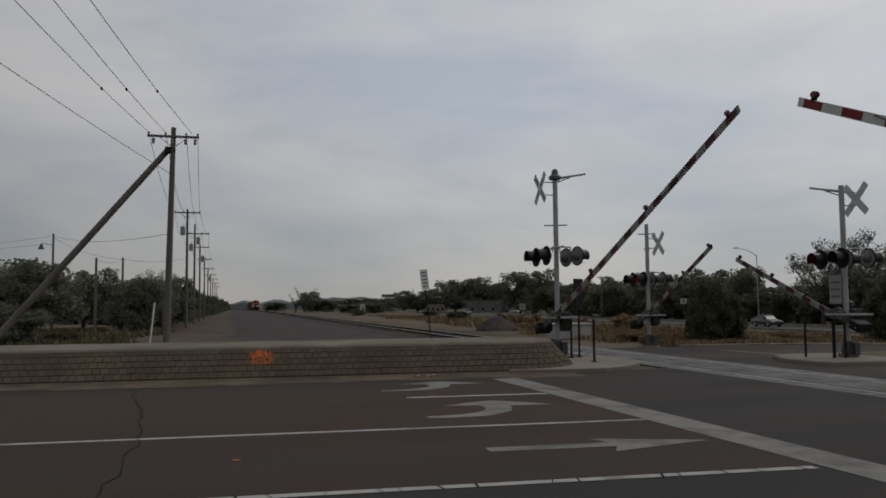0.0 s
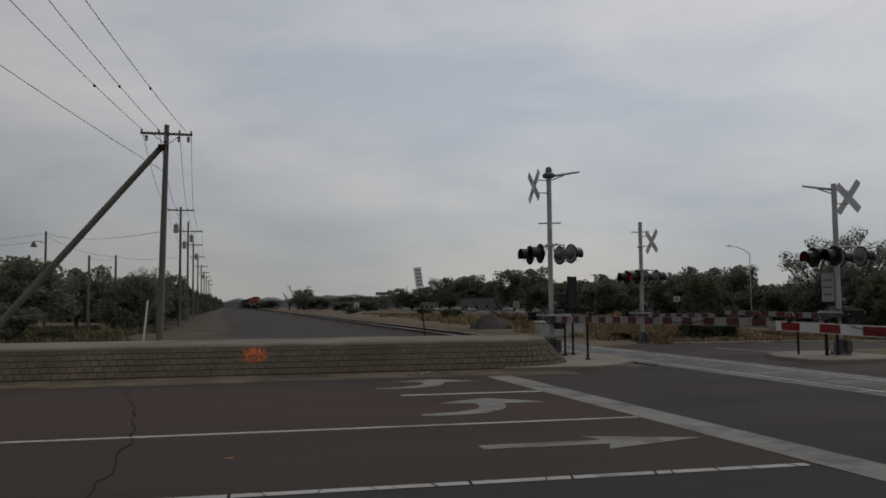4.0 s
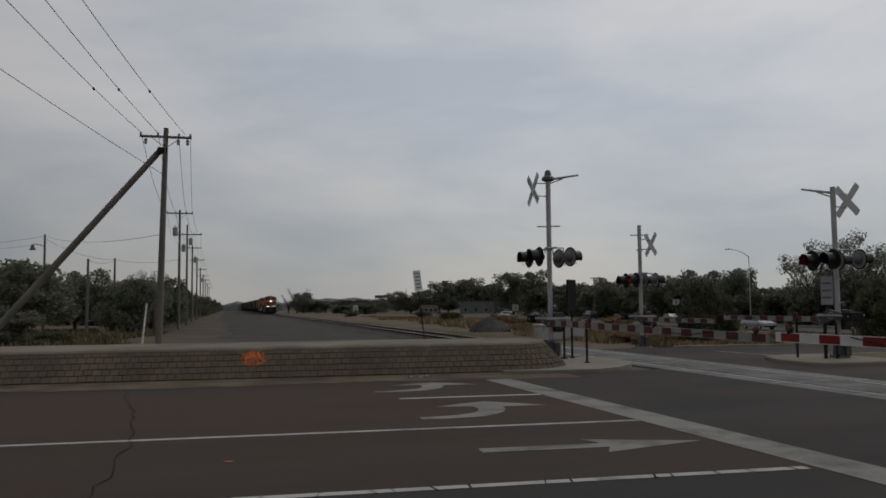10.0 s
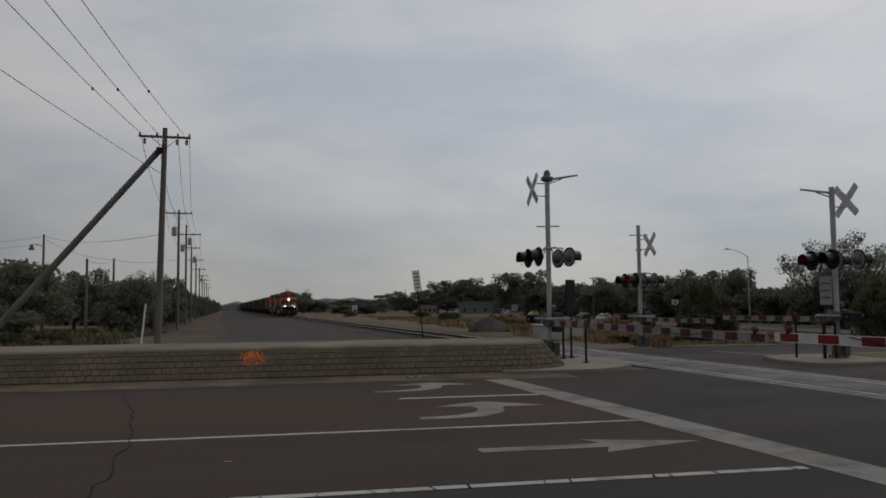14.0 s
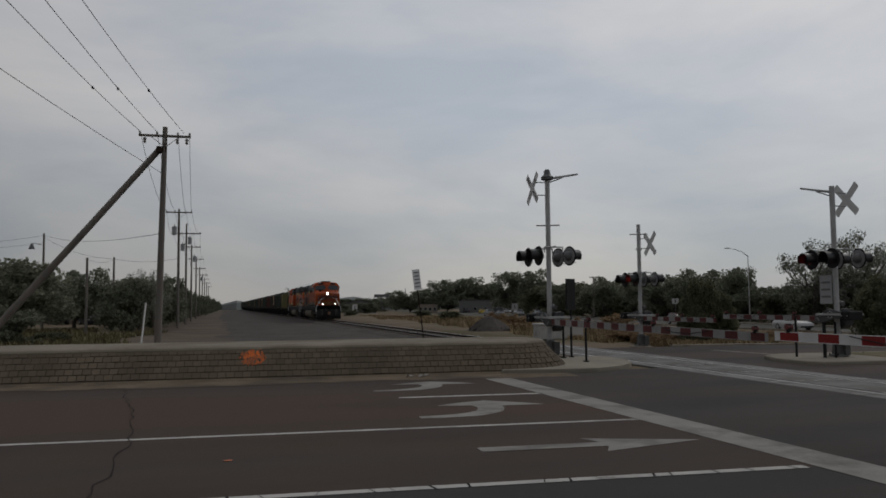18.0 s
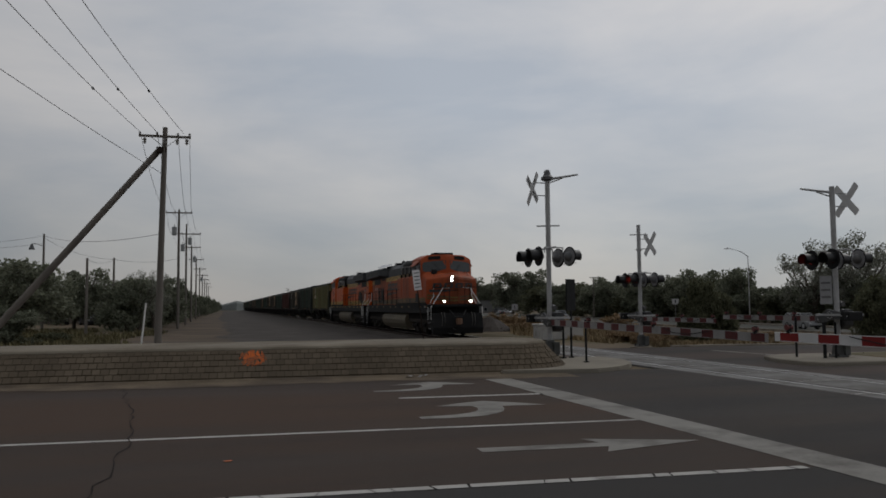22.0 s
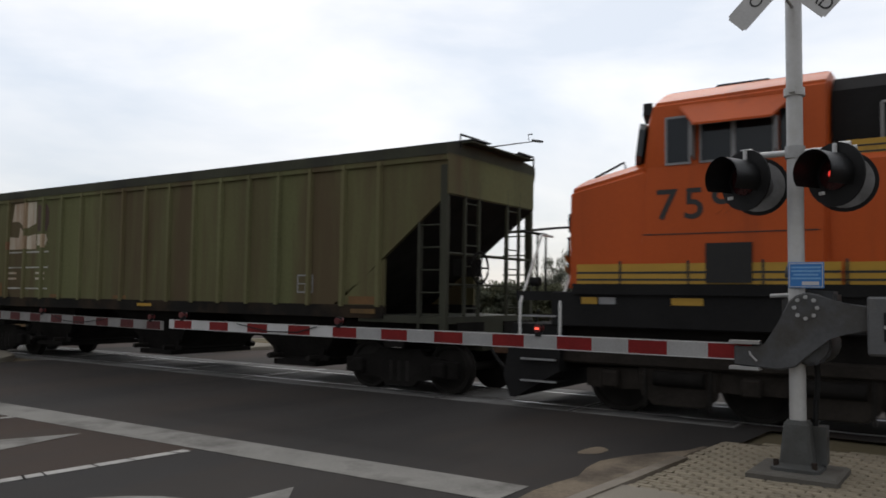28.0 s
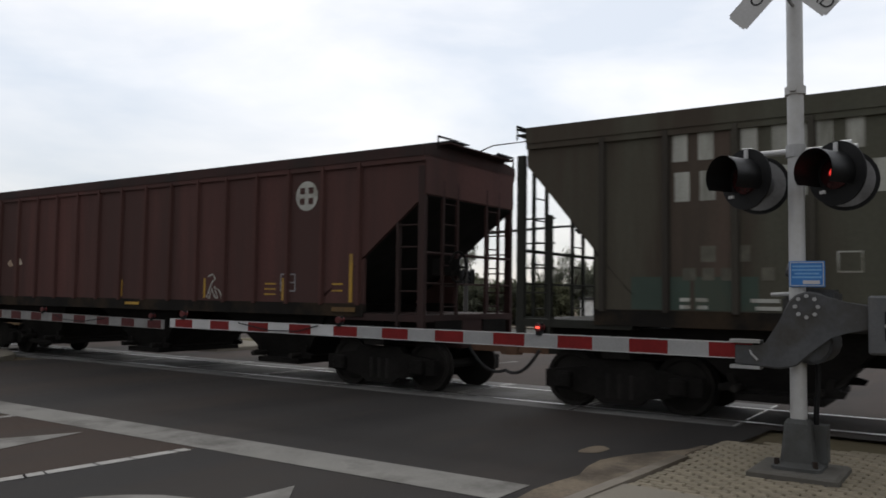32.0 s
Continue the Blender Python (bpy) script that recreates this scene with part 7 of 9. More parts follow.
# ---- plants ----
# Leaf colours except olive are raised and greyed to stand in for haze.
M_LEAF = mat("hazed_dull_green_leaves", (0.172, 0.182, 0.13), 0.8, vary=0.3, scale=0.8, fine=6, bump=0, island=0.45, spec=0.2, thin=0.4)
M_LEAF_OLIVE = mat("dark_olive_leaves", (0.095, 0.098, 0.06), 0.85, vary=0.35, scale=0.8, fine=6, bump=0, island=0.45, spec=0.15, thin=0.35)
M_LEAF_GREY = mat("hazed_grey_green_leaves", (0.185, 0.19, 0.155), 0.8, vary=0.3, scale=0.8, fine=6, bump=0, island=0.45, spec=0.2, thin=0.4)
M_LEAF_DARK = mat("hazed_dark_green_leaves", (0.14, 0.15, 0.108), 0.85, vary=0.3, scale=0.8, fine=6, bump=0, island=0.4, spec=0.2, thin=0.4)
M_BARK = mat("grey_bark", (0.075, 0.062, 0.05), 0.9, vary=0.3, scale=2, fine=18, bump=0.6, streak=True)
M_BRUSH = mat("dried_brush", (0.21, 0.145, 0.085), 0.9, vary=0.35, scale=0.8, fine=6, bump=0, island=0.45, spec=0.15, thin=0.3)
M_DRY = mat("golden_dry_grass", (0.225, 0.17, 0.098), 0.9, vary=0.3, scale=0.5, fine=5, bump=0, island=0.35, spec=0.2)
M_DRY2 = mat("rusty_dry_weeds", (0.17, 0.115, 0.07), 0.9, vary=0.3, scale=0.5, fine=5, bump=0, island=0.35, spec=0.2)
M_GREEN_GRASS = mat("olive_grass", (0.12, 0.106, 0.056), 0.9, vary=0.3, scale=0.5, fine=5, bump=0, island=0.4, spec=0.2)


def leaf_mesh(name, clumps, per, size, material, seed):
    """Small leaf sprays scattered in clumps; all in a unit-height tree."""
    rg = np.random.default_rng(seed)
    n = len(clumps) * per
    cen = np.repeat(np.array([c[:3] for c in clumps]), per, axis=0)
    rad = np.repeat(np.array([c[3] for c in clumps]), per)
    d = rg.normal(size=(n, 3))
    d /= np.linalg.norm(d, axis=1)[:, None]
    pos = cen + d * (rad * rg.random(n) ** 0.45)[:, None] * np.array([1, 1, 0.8])
    u = rg.normal(size=(n, 3))
    u /= np.linalg.norm(u, axis=1)[:, None]
    v = np.cross(u, rg.normal(size=(n, 3)))
    v /= np.linalg.norm(v, axis=1)[:, None]
    s = size * (0.6 + 0.8 * rg.random(n))[:, None]
    quad = np.stack([pos - u * s, pos + v * s * 0.55, pos + u * s, pos - v * s * 0.55], axis=1).reshape(-1, 3)
    me = bpy.data.meshes.new(name)
    me.from_pydata(quad.tolist(), [], np.arange(4 * n).reshape(-1, 4).tolist())
    me.materials.append(material)
    return me


def tree_kind(seed, material, crown_low, spread, clumps, per, size, sparse=False):
    """Meshes for one kind of tree, 1 high and about 1 wide: trunk with limbs, and a crown."""
    rg = random.Random(seed)
    bm = B()
    tips = []
    tube(bm, [(0, 0, -0.03), (0.01, 0.01, crown_low * 0.6), (0.02, -0.01, crown_low + 0.15)], 0.035, 8, 0.02)
    for k in range(7):
        a = rg.uniform(0, math.tau)
        z0 = crown_low * rg.uniform(0.5, 1.1)
        r = spread * rg.uniform(0.45, 0.95)
        z1 = rg.uniform(crown_low + 0.15, 0.9)
        mid = (r * 0.45 * math.cos(a), r * 0.45 * math.sin(a), (z0 + z1) / 2 + 0.03)
        tip = (r * math.cos(a), r * math.sin(a), z1)
        tube(bm, [(0.01, 0, z0), mid, tip], 0.018, 6, 0.005)
        tips += [tip, mid]
        b = a + rg.uniform(-0.8, 0.8)
        tip2 = (mid[0] + 0.25 * spread * math.cos(b), mid[1] + 0.25 * spread * math.sin(b), min(0.97, mid[2] + rg.uniform(0.12, 0.28)))
        tube(bm, [mid, tip2], 0.009, 5, 0.003)
        tips.append(tip2)
    trunk = mesh_of("trunk", bm, M_BARK, True)
    cl = []
    for k in range(clumps):
        if k < len(tips):
            p = tips[k]
            r = rg.uniform(0.07, 0.13) if sparse else rg.uniform(0.11, 0.19)
        else:
            a, q = rg.uniform(0, math.tau), spread * math.sqrt(rg.random()) * 0.9
            z = rg.uniform(crown_low, 0.95 - 0.25 * (q / spread) ** 2)
            p = (q * math.cos(a), q * math.sin(a), z)
            r = rg.uniform(0.06, 0.12) if sparse else rg.uniform(0.09, 0.18)
        cl.append((*p, r))
    crown = leaf_mesh("crown", cl, per, size, material, seed)
    return trunk, crown


TREES = {
    "broad": tree_kind(1, M_LEAF, 0.2, 0.5, 60, 130, 0.024),
    "dark": tree_kind(2, M_LEAF_DARK, 0.12, 0.52, 64, 130, 0.025),
    "sparse": tree_kind(3, M_LEAF_GREY, 0.3, 0.44, 52, 125, 0.0125, True),
    "tall": tree_kind(4, M_LEAF_GREY, 0.32, 0.38, 44, 130, 0.0125, True),
    "shrub": tree_kind(5, M_LEAF_DARK, 0.03, 0.55, 66, 120, 0.030),
    "olive": tree_kind(6, M_LEAF_OLIVE, 0.03, 0.55, 66, 120, 0.030),
    "bare": tree_kind(7, M_LEAF_GREY, 0.25, 0.45, 24, 40, 0.014, True),
    "brush": tree_kind(8, M_BRUSH, 0.05, 0.55, 34, 60, 0.045),
}
TREE_WORDS = {
    "broad": "broad green tree with a dense uneven crown", "dark": "dark green tree with a dense rounded crown", "sparse": "grey-green tree with a thin open crown",
    "tall": "tall narrow tree with gaps in its crown", "shrub": "dark green shrub reaching to the ground", "olive": "olive green bush on dry ground", "bare": "half-bare tree with thin upright twigs", "brush": "low brown dried-out bush beside the railway",
}
tree_rng = random.Random(21)


def tree(kind, x, y, h, w, z=None):
    h += max(0.0, -0.3 - gz(x, y))
    m = pose(x, y, gz(x, y) if z is None else z, 0, 0, tree_rng.uniform(0, 360)) @ Matrix.Diagonal((w, w, h, 1))
    ob = thing("shrub" if kind in ("shrub", "olive", "brush") else "tree", TREE_WORDS[kind], "shrub" if kind in ("shrub", "olive", "brush") else "tree", m, "trees and shrubs beside the railway")
    trunk, crown = TREES[kind]
    shared("trunk", trunk, ob, Matrix.Identity(4))
    shared("crown", crown, ob, Matrix.Identity(4))


def at_az(az, dist):
    return dist * math.sin(radians(az)), dist * math.cos(radians(az))


# beyond the street
for az, dist, el, w, kind in (
    (13.0, 190, 1.0, 9, "dark"), (14.6, 196, 1.2, 9, "dark"), (15.6, 190, 1.8, 9, "dark"), (16.7, 192, 1.9, 10, "dark"), (17.8, 194, 1.6, 9, "broad"), (18.8, 190, 1.5, 8, "dark"),
    (20.2, 150, 2.3, 8, "dark"), (21.3, 148, 2.4, 8, "dark"), (22.3, 150, 1.7, 7, "broad"), (12.0, 260, 0.9, 9, "dark"), (11.0, 300, 0.6, 10, "broad"), (9.6, 340, 0.5, 12, "dark"),
    (26.2, 132, 1.5, 8, "broad"), (27.6, 126, 1.8, 8, "dark"), (29.2, 118, 1.9, 8, "broad"), (30.8, 112, 1.8, 7, "dark"), (32.2, 108, 2.0, 7, "broad"), (33.6, 104, 2.2, 7, "dark"),
    (34.9, 100, 1.9, 6, "broad"), (35.6, 98, 2.3, 5, "dark"), (45.4, 86, 1.3, 6, "broad"), (46.8, 84, 1.8, 6, "dark"),
    (39.9, 84, 4.1, 7, "sparse"), (41.2, 86, 3.6, 6, "sparse"), (42.5, 83, 4.6, 7.5, "sparse"), (43.9, 86, 3.7, 5, "sparse"),
    (48.3, 84, 3.9, 5, "tall"), (49.2, 82, 4.5, 5, "tall"), (51.4, 80, 5.5, 6, "tall"), (52.6, 80, 5.0, 6, "sparse"), (53.8, 79, 4.9, 6, "tall"), (55.4, 78, 5.1, 6, "tall"), (56.6, 78, 4.8, 5, "sparse"),
    (63.0, 92, 2.9, 6, "sparse"), (64.5, 92, 3.4, 7, "sparse"), (66.2, 94, 2.6, 6, "broad"), (68.4, 96, 2.5, 7, "broad"), (70.4, 96, 2.6, 7, "sparse"), (72.0, 100, 2.4, 6, "broad"),
    (74.2, 72, 2.9, 6, "dark"), (75.8, 70, 3.1, 6, "dark"), (77.4, 70, 2.8, 6, "dark"), (79.5, 70, 2.4, 6, "broad"), (82.0, 72, 3.2, 7, "dark"), (85.0, 74, 3.0, 7, "broad")):
    grow = 1.7 if az < 25 else 1.36 if az < 48 else 1.2 if az < 62 else 1.0
    x, y = at_az(az, dist * grow)
    tree(kind, x, y, 1.9 + dist * grow * math.tan(radians(el)) + 0.3, w * grow)
for k in range(58):
    az = 23 + k * 1.03
    if 63.5 < az < 74.5:
        continue
    dist = 66 / (math.sin(radians(az)) - 0.1 * math.cos(radians(az))) + tree_rng.uniform(0, 6)
    el = (0.9 if 36.0 < az < 39.5 else 1.3) if az < 48 else (1.5 if az < 57 else 0.9)
    x, y = at_az(az, dist)
    tree("shrub" if k % 3 else "olive", x, y, 2.0 + dist * math.tan(radians(el + tree_rng.uniform(-0.3, 0.3))), tree_rng.uniform(4.2, 6.0) * max(1.0, dist / 80))
# bushes on the near side of the street, past the far signal
for x, y, h, w in ((19.9, 31.3, 1.7, 1.4), (20.5, 31.6, 2.9, 1.5), (21.2, 31.5, 2.3, 1.5), (21.7, 32.0, 1.4, 1.3), (30.9, 32.2, 2.7, 2.4), (32.0, 32.6, 3.4, 2.7), (33.2, 33.4, 3.2, 2.6)):
    tree("olive", x, y, h, w)
# dried brush between the track and the street
brush_rng = random.Random(33)
for k in range(34):
    x = 18.0 + 9.0 * brush_rng.random() ** 1.4
    y = 33.2 - 0.06 * x + brush_rng.uniform(0.0, 2.6)
    tree("brush", x, y, brush_rng.uniform(0.25, 0.5), brush_rng.uniform(0.9, 1.7))
for k in range(14):
    y = 48 + 62 * (k / 29) ** 1.3 + brush_rng.uniform(-2, 2)
    tree("brush", 21.5 + 0.1 * (y - 40) + brush_rng.uniform(-3.0, 4.5), y, brush_rng.uniform(0.6, 1.2), brush_rng.uniform(1.4, 3.0))
# the left of the yard: a hedge along the poles, trees round the houses
for k in range(34):
    y = 70 + k * 7.0 + 0.12 * k * k + tree_rng.uniform(-2, 2)
    tree("shrub" if k % 4 else "dark", -7.0 + 0.011 * (y - 70) + tree_rng.uniform(-1.0, 0.6), y, tree_rng.uniform(4.3, 5.6) * (1 if y < 150 else 0.9), tree_rng.uniform(4.0, 5.4))
for x, y, h, w, kind in ((-16.0, 74, 6.6, 8.0, "broad"), (-19.5, 80, 6.3, 8.0, "broad"), (-15.0, 93, 6.3, 6.6, "dark"), (-12.4, 112, 6.0, 5.6, "dark"), (-24, 78, 7, 9, "dark"), (-9.8, 100, 5.2, 5.2, "dark"),
                         (-6.2, 68, 5.2, 3.6, "sparse"), (-5.6, 74, 5.4, 3.6, "sparse"), (-13.2, 50.0, 2.6, 3.6, "shrub"), (-15.6, 52.0, 2.9, 4.0, "shrub"), (-11.4, 49.0, 2.1, 3.2, "shrub"), (-18.5, 55, 3.6, 4.6, "shrub"), (-9.6, 52, 0.7, 2.0, "olive"), (-22, 60, 4, 5, "shrub"),
                         (20.5, 232, 8.0, 9.5, "bare"), (22.5, 236, 6.4, 7.5, "broad"), (18.6, 238, 6.0, 7, "bare"), (26, 250, 4.0, 9, "shrub"), (16, 300, 3.4, 9, "shrub"), (34, 300, 4.5, 10, "shrub"), (48, 320, 5, 12, "shrub"), (62, 340, 5, 12, "shrub"), (30, 210, 2.4, 6, "shrub"), (40, 230, 3, 7, "shrub"),
                         (26.0, 92.0, 1.1, 2.6, "olive"), (29.0, 118.0, 1.2, 2.6, "shrub"), (21.4, 140, 1.2, 2.8, "shrub")):
    tree(kind, x, y, h, w)


def tufts(name, count, area, height, material, label, seed, keep=None):
    """Blades of grass in bunches over a rectangle of the plan, as one object."""
    rg = np.random.default_rng(seed)
    verts, faces = [], []
    made = 0
    while made < count:
        x, y = rg.uniform(area[0], area[1]), area[2] + (area[3] - area[2]) * rg.random() ** 1.5
        if noise.noise(Vector((x * 0.16, y * 0.1, seed))) < -0.05 or (keep and not keep(x, y)):
            made += 0.2
            continue
        made += 1
        z = gz(x, y) - 0.06
        h = height * rg.uniform(0.25, 1.4)
        for k in range(6):
            a = rg.uniform(0, math.tau)
            r, w = h * rg.uniform(0.15, 0.6), 0.02 + 0.02 * rg.random() + 0.0006 * y
            bx, by = x + rg.normal() * 0.12, y + rg.normal() * 0.12
            b = len(verts)
            verts += [(bx - w * math.sin(a), by + w * math.cos(a), z), (bx + w * math.sin(a), by - w * math.cos(a), z), (bx + r * math.cos(a), by + r * math.sin(a), z + h)]
            faces.append((b, b + 1, b + 2))
    me = bpy.data.meshes.new(name)
    me.from_pydata(verts, [], faces)
    me.materials.append(material)
    tagged(new(name, me), label, "grass", kind="stuff")


off_road = lambda x, y: not (-2.5 < (y - 3 + 0.0625 * x) < 27.4)
tufts("tall_dry_grass", 3600, (16.9, 34, 29.5, 46), 0.22, M_DRY, "tall golden dry grass between the track and the street", 29, lambda x, y: off_road(x, y) and y - 28.2 + 0.0625 * x > 1.5 + 1.2 * math.sin(x) and x > 16.4 + 0.03 * (y - 30))
tufts("tall_dry_weeds", 1100, (17.6, 33, 44, 110), 0.5, M_DRY, "tall golden dry weeds along the railway", 19, lambda x, y: 17.5 + 0.04 * (y - 44) < x < 26 + 0.1 * (y - 44))
tufts("dry_grass", 2700, (17.5, 36, 31, 150), 0.2, M_DRY, "golden dry grass beside the railway", 3, lambda x, y: off_road(x, y) and x < 32 + 0.1 * (y - 30) and x > 16 + 0.05 * y)
tufts("dry_weeds", 1500, (19, 36, 38, 130), 0.32, M_DRY2, "rust-brown dry weeds in clumps", 5, lambda x, y: off_road(x, y) and x < 32 + 0.1 * (y - 30) and x > 17 + 0.07 * y)
tufts("yard_grass", 3200, (-26, -4.6, 38, 80), 0.38, M_GREEN_GRASS, "patchy olive grass at the edge of the yard", 7)
tufts("verge_blades", 2600, (19.5, 32.4, -22, -3.5), 0.16, M_GREEN_GRASS, "short grass of the street verge", 9)

def on_isle(x, y):
    s, n = x * RD.x + y * RD.y, x * RN.x + y * RN.y
    return 18 < s < 39 and 20.6 < n < 22.6 + max(0.0, s - 24) * 0.2


tufts("island_grass", 1500, (18, 41, 16, 26), 0.16, M_GREEN_GRASS, "dry olive grass blades on the traffic island", 13, on_isle)

# ---- roadside things ----
pile = thing("gravel_pile", "low cone of dark grey gravel dumped on the dirt", "gravel pile", pose(17.7, 52.8, gz(17.7, 52.8) - 0.06))
bm = B()
rg = random.Random(5)
rings = []
for r, z in ((1.55, 0), (1.25, 0.28), (0.8, 0.62), (0.35, 0.9), (0.08, 0.98)):
    rings.append([(r * (1 + 0.12 * math.sin(3 * a + r)) * math.cos(a) + rg.uniform(-0.04, 0.04), r * math.sin(a), z + rg.uniform(-0.04, 0.04)) for a in (math.tau * k / 18 for k in range(18))])
loft(bm, rings)
part("mound", bm, M_GRAVEL, pile)
bm = B()
for k in range(70):
    a, r = rg.uniform(0, math.tau), rg.uniform(0.2, 1.8)
    s = rg.uniform(0.03, 0.08)
    x, y, z = r * math.cos(a), r * math.sin(a), max(0.0, 0.98 * (1 - r / 1.5)) + 0.02
    box(bm, x - s, x + s, y - s, y + s, z - s, z + s)
tagged(part("stones", bm, M_GRAVEL, pile), kind="stuff")

M_PALE_BOX = mat("pale_precast_concrete", (0.36, 0.35, 0.33), 0.85, vary=0.15, scale=1.5, fine=30, stain=(0.2, 0.19, 0.17), stain_at=0.62)
vault = thing("concrete_vault", "pale concrete equipment box beside the track", "equipment box", pose(16.8, 38.9, -0.05))
bm = B()
box(bm, -1.15, 1.15, -0.6, 0.6, 0, 0.72)
bmesh.ops.bevel(bm, geom=list(bm.edges), offset=0.03, segments=2, affect="EDGES")
part("case", bm, M_PALE_BOX, vault)
bm = B()
box(bm, -1.2, 1.2, -0.65, 0.65, 0.7, 0.8)
bmesh.ops.bevel(bm, geom=list(bm.edges), offset=0.02, segments=1, affect="EDGES")
part("lid", bm, M_PALE_BOX, vault)

sign = thing("road_sign", "white sign seen obliquely on a leaning steel post", "road sign", pose(11.0, 44.3, gz(11.0, 44.3) - 0.05, 0, -7, 0))
bm = B()
tube(bm, [(0, 0, 0), (0, 0, 4.1)], 0.035, 8)
part("post", bm, M_RAIL, sign)
bm = B()
box(bm, -0.33, 0.33, -0.05, -0.036, 2.98, 4.12)
face = part("plate", bm, M_WHITE, sign, "white rectangular plate", at=pose(0, 0, 0, 0, 0, 38))
for k in range(5):
    bm = B()
    box(bm, -0.23, 0.23, -0.056, -0.049, 3.92 - k * 0.2, 3.99 - k * 0.2)
    part("bar", bm, M_GREY_PAINT, face)


def street_lamp(x, y, h, arm, label="slim steel street lamp with a bent arm", r=0.09, material=None):
    material = material or M_STEEL
    la = thing("street_lamp", label, "street lamp", pose(x, y, gz(x, y)), "street lamps")
    bm = B()
    tube(bm, [(0, 0, 0), (0, 0, h)], r, 10, r * 0.6)
    part("pole", bm, material, la, smooth=True)
    ax, ay, rise = arm
    bm = B()
    tube(bm, [(0, 0, h - 0.15), (ax * 0.3, ay * 0.3, h + rise * 0.45), (ax * 0.7, ay * 0.7, h + rise * 0.85), (ax, ay, h + rise)], 0.05, 8, 0.035)
    part("arm", bm, material, la, smooth=True)
    bm = B()
    e = Vector((ax, ay, 0)).normalized()
    s = Vector((-e.y, e.x, 0))
    c = Vector((ax, ay, h + rise))
    loft(bm, [[c + e * d + s * w * q + Vector((0, 0, zz)) for q, zz in ((-1, -0.06), (1, -0.06), (0.6, 0.06), (-0.6, 0.06))] for d, w in ((-0.1, 0.08), (0.15, 0.17), (0.65, 0.14), (0.75, 0.06))])
    part("lamp_head", bm, material, la, "flat lamp head")
    bm = B()
    tube(bm, [c + e * 0.3 + Vector((0, 0, 0.05)), c + e * 0.3 + Vector((0, 0, 0.2))], 0.05, 6)
    part("photocell", bm, M_BLACK, la)
    return la


street_lamp(72.8, 100.1, 9.7, (-2.5, 0.65, 1.0))
M_DARK_STEEL = mat("dark_bronze_steel", (0.045, 0.042, 0.04), 0.5, 0.3, vary=0.15)


def signal_head(parent, at, tall=0.95, n=3):
    bm = B()
    box(bm, -0.17, 0.17, -0.12, 0.12, -tall / 2, tall / 2)
    bmesh.ops.bevel(bm, geom=list(bm.edges), offset=0.02, segments=1, affect="EDGES")
    head = part("signal_head", bm, M_BLACK, parent, "black traffic signal head", at=at)
    for k in range(n):
        z = tall / 2 - tall / n * (k + 0.5)
        bm = B()
        rings = [[(0.13 * math.cos(a), -0.12 - d, z + 0.13 * math.sin(a)) for a in (radians(-30 + 240 * q / 10) for q in range(11))] for d in (0, 0.22)]
        loft(bm, rings, closed=False)
        part("visor", bm, M_BLACK, head)
        bm = B()
        disc(bm, (0, -0.12, z), (0, -1, 0), 0.11, 0.01, 12)
        part("lens", bm, M_LENS_DARK if k == 0 else M_GLASS, head)
    bm = B()
    box(bm, -0.25, 0.25, 0.1, 0.115, -tall / 2 - 0.07, tall / 2 + 0.07)
    part("backplate", bm, M_BLACK, head)
    return head


def traffic_signal(x, y, h, arm_end, z0, z1, heads, lamp_arm, side_heads=()):
    sg = thing("traffic_signal", "dark steel traffic signal pole with mast arm and lamp", "traffic signal", pose(x, y, gz(x, y)), "traffic signals")
    zb = gz(x, y)
    bm = B()
    tube(bm, [(0, 0, 0), (0, 0, h)], 0.17, 12, 0.1)
    part("pole", bm, M_DARK_STEEL, sg, smooth=True)
    bm = B()
    tube(bm, [(0, 0, 0), (0, 0, 0.3)], 0.26, 12)
    part("pole_base", bm, M_DARK_STEEL, sg)
    a, b = Vector((0, 0, z0 - zb)), Vector((arm_end[0] - x, arm_end[1] - y, z1 - zb))
    bm = B()
    tube(bm, [a, a.lerp(b, 0.5) + Vector((0, 0, 0.12)), b], 0.12, 10, 0.06)
    part("mast_arm", bm, M_DARK_STEEL, sg, "tapering mast arm", smooth=True)
    for f, yaw in heads:
        p = a.lerp(b, f)
        signal_head(sg, pose(p.x, p.y, p.z + 0.05, 0, 0, yaw))
    ax, ay, rise = lamp_arm
    bm = B()
    tube(bm, [(0, 0, h - 0.2), (ax * 0.35, ay * 0.35, h + rise * 0.5), (ax, ay, h + rise)], 0.06, 8, 0.035)
    part("lamp_arm", bm, M_DARK_STEEL, sg, smooth=True)
    bm = B()
    e = Vector((ax, ay, 0)).normalized()
    s = Vector((-e.y, e.x, 0))
    c = Vector((ax, ay, h + rise))
    loft(bm, [[c + e * d + s * w * q + Vector((0, 0, zz)) for q, zz in ((-1, -0.06), (1, -0.06), (0.6, 0.08), (-0.6, 0.08))] for d, w in ((-0.4, 0.1), (0.0, 0.18), (0.5, 0.12))])
    part("lamp_head", bm, M_GREY_PAINT, sg, "flat lamp head")
    bm = B()
    tube(bm, [c - e * 0.7 + Vector((0, 0, 0.0)), c - e * 0.75 + Vector((0, 0, 0.4)), c - e * 0.4 + Vector((0, 0, 0.45))], 0.05, 6)
    part("camera_bracket", bm, M_GREY_PAINT, sg)
    for z, ox, oy, yaw in side_heads:
        signal_head(sg, pose(ox, oy, z, 0, 0, yaw))
    return sg, a, b


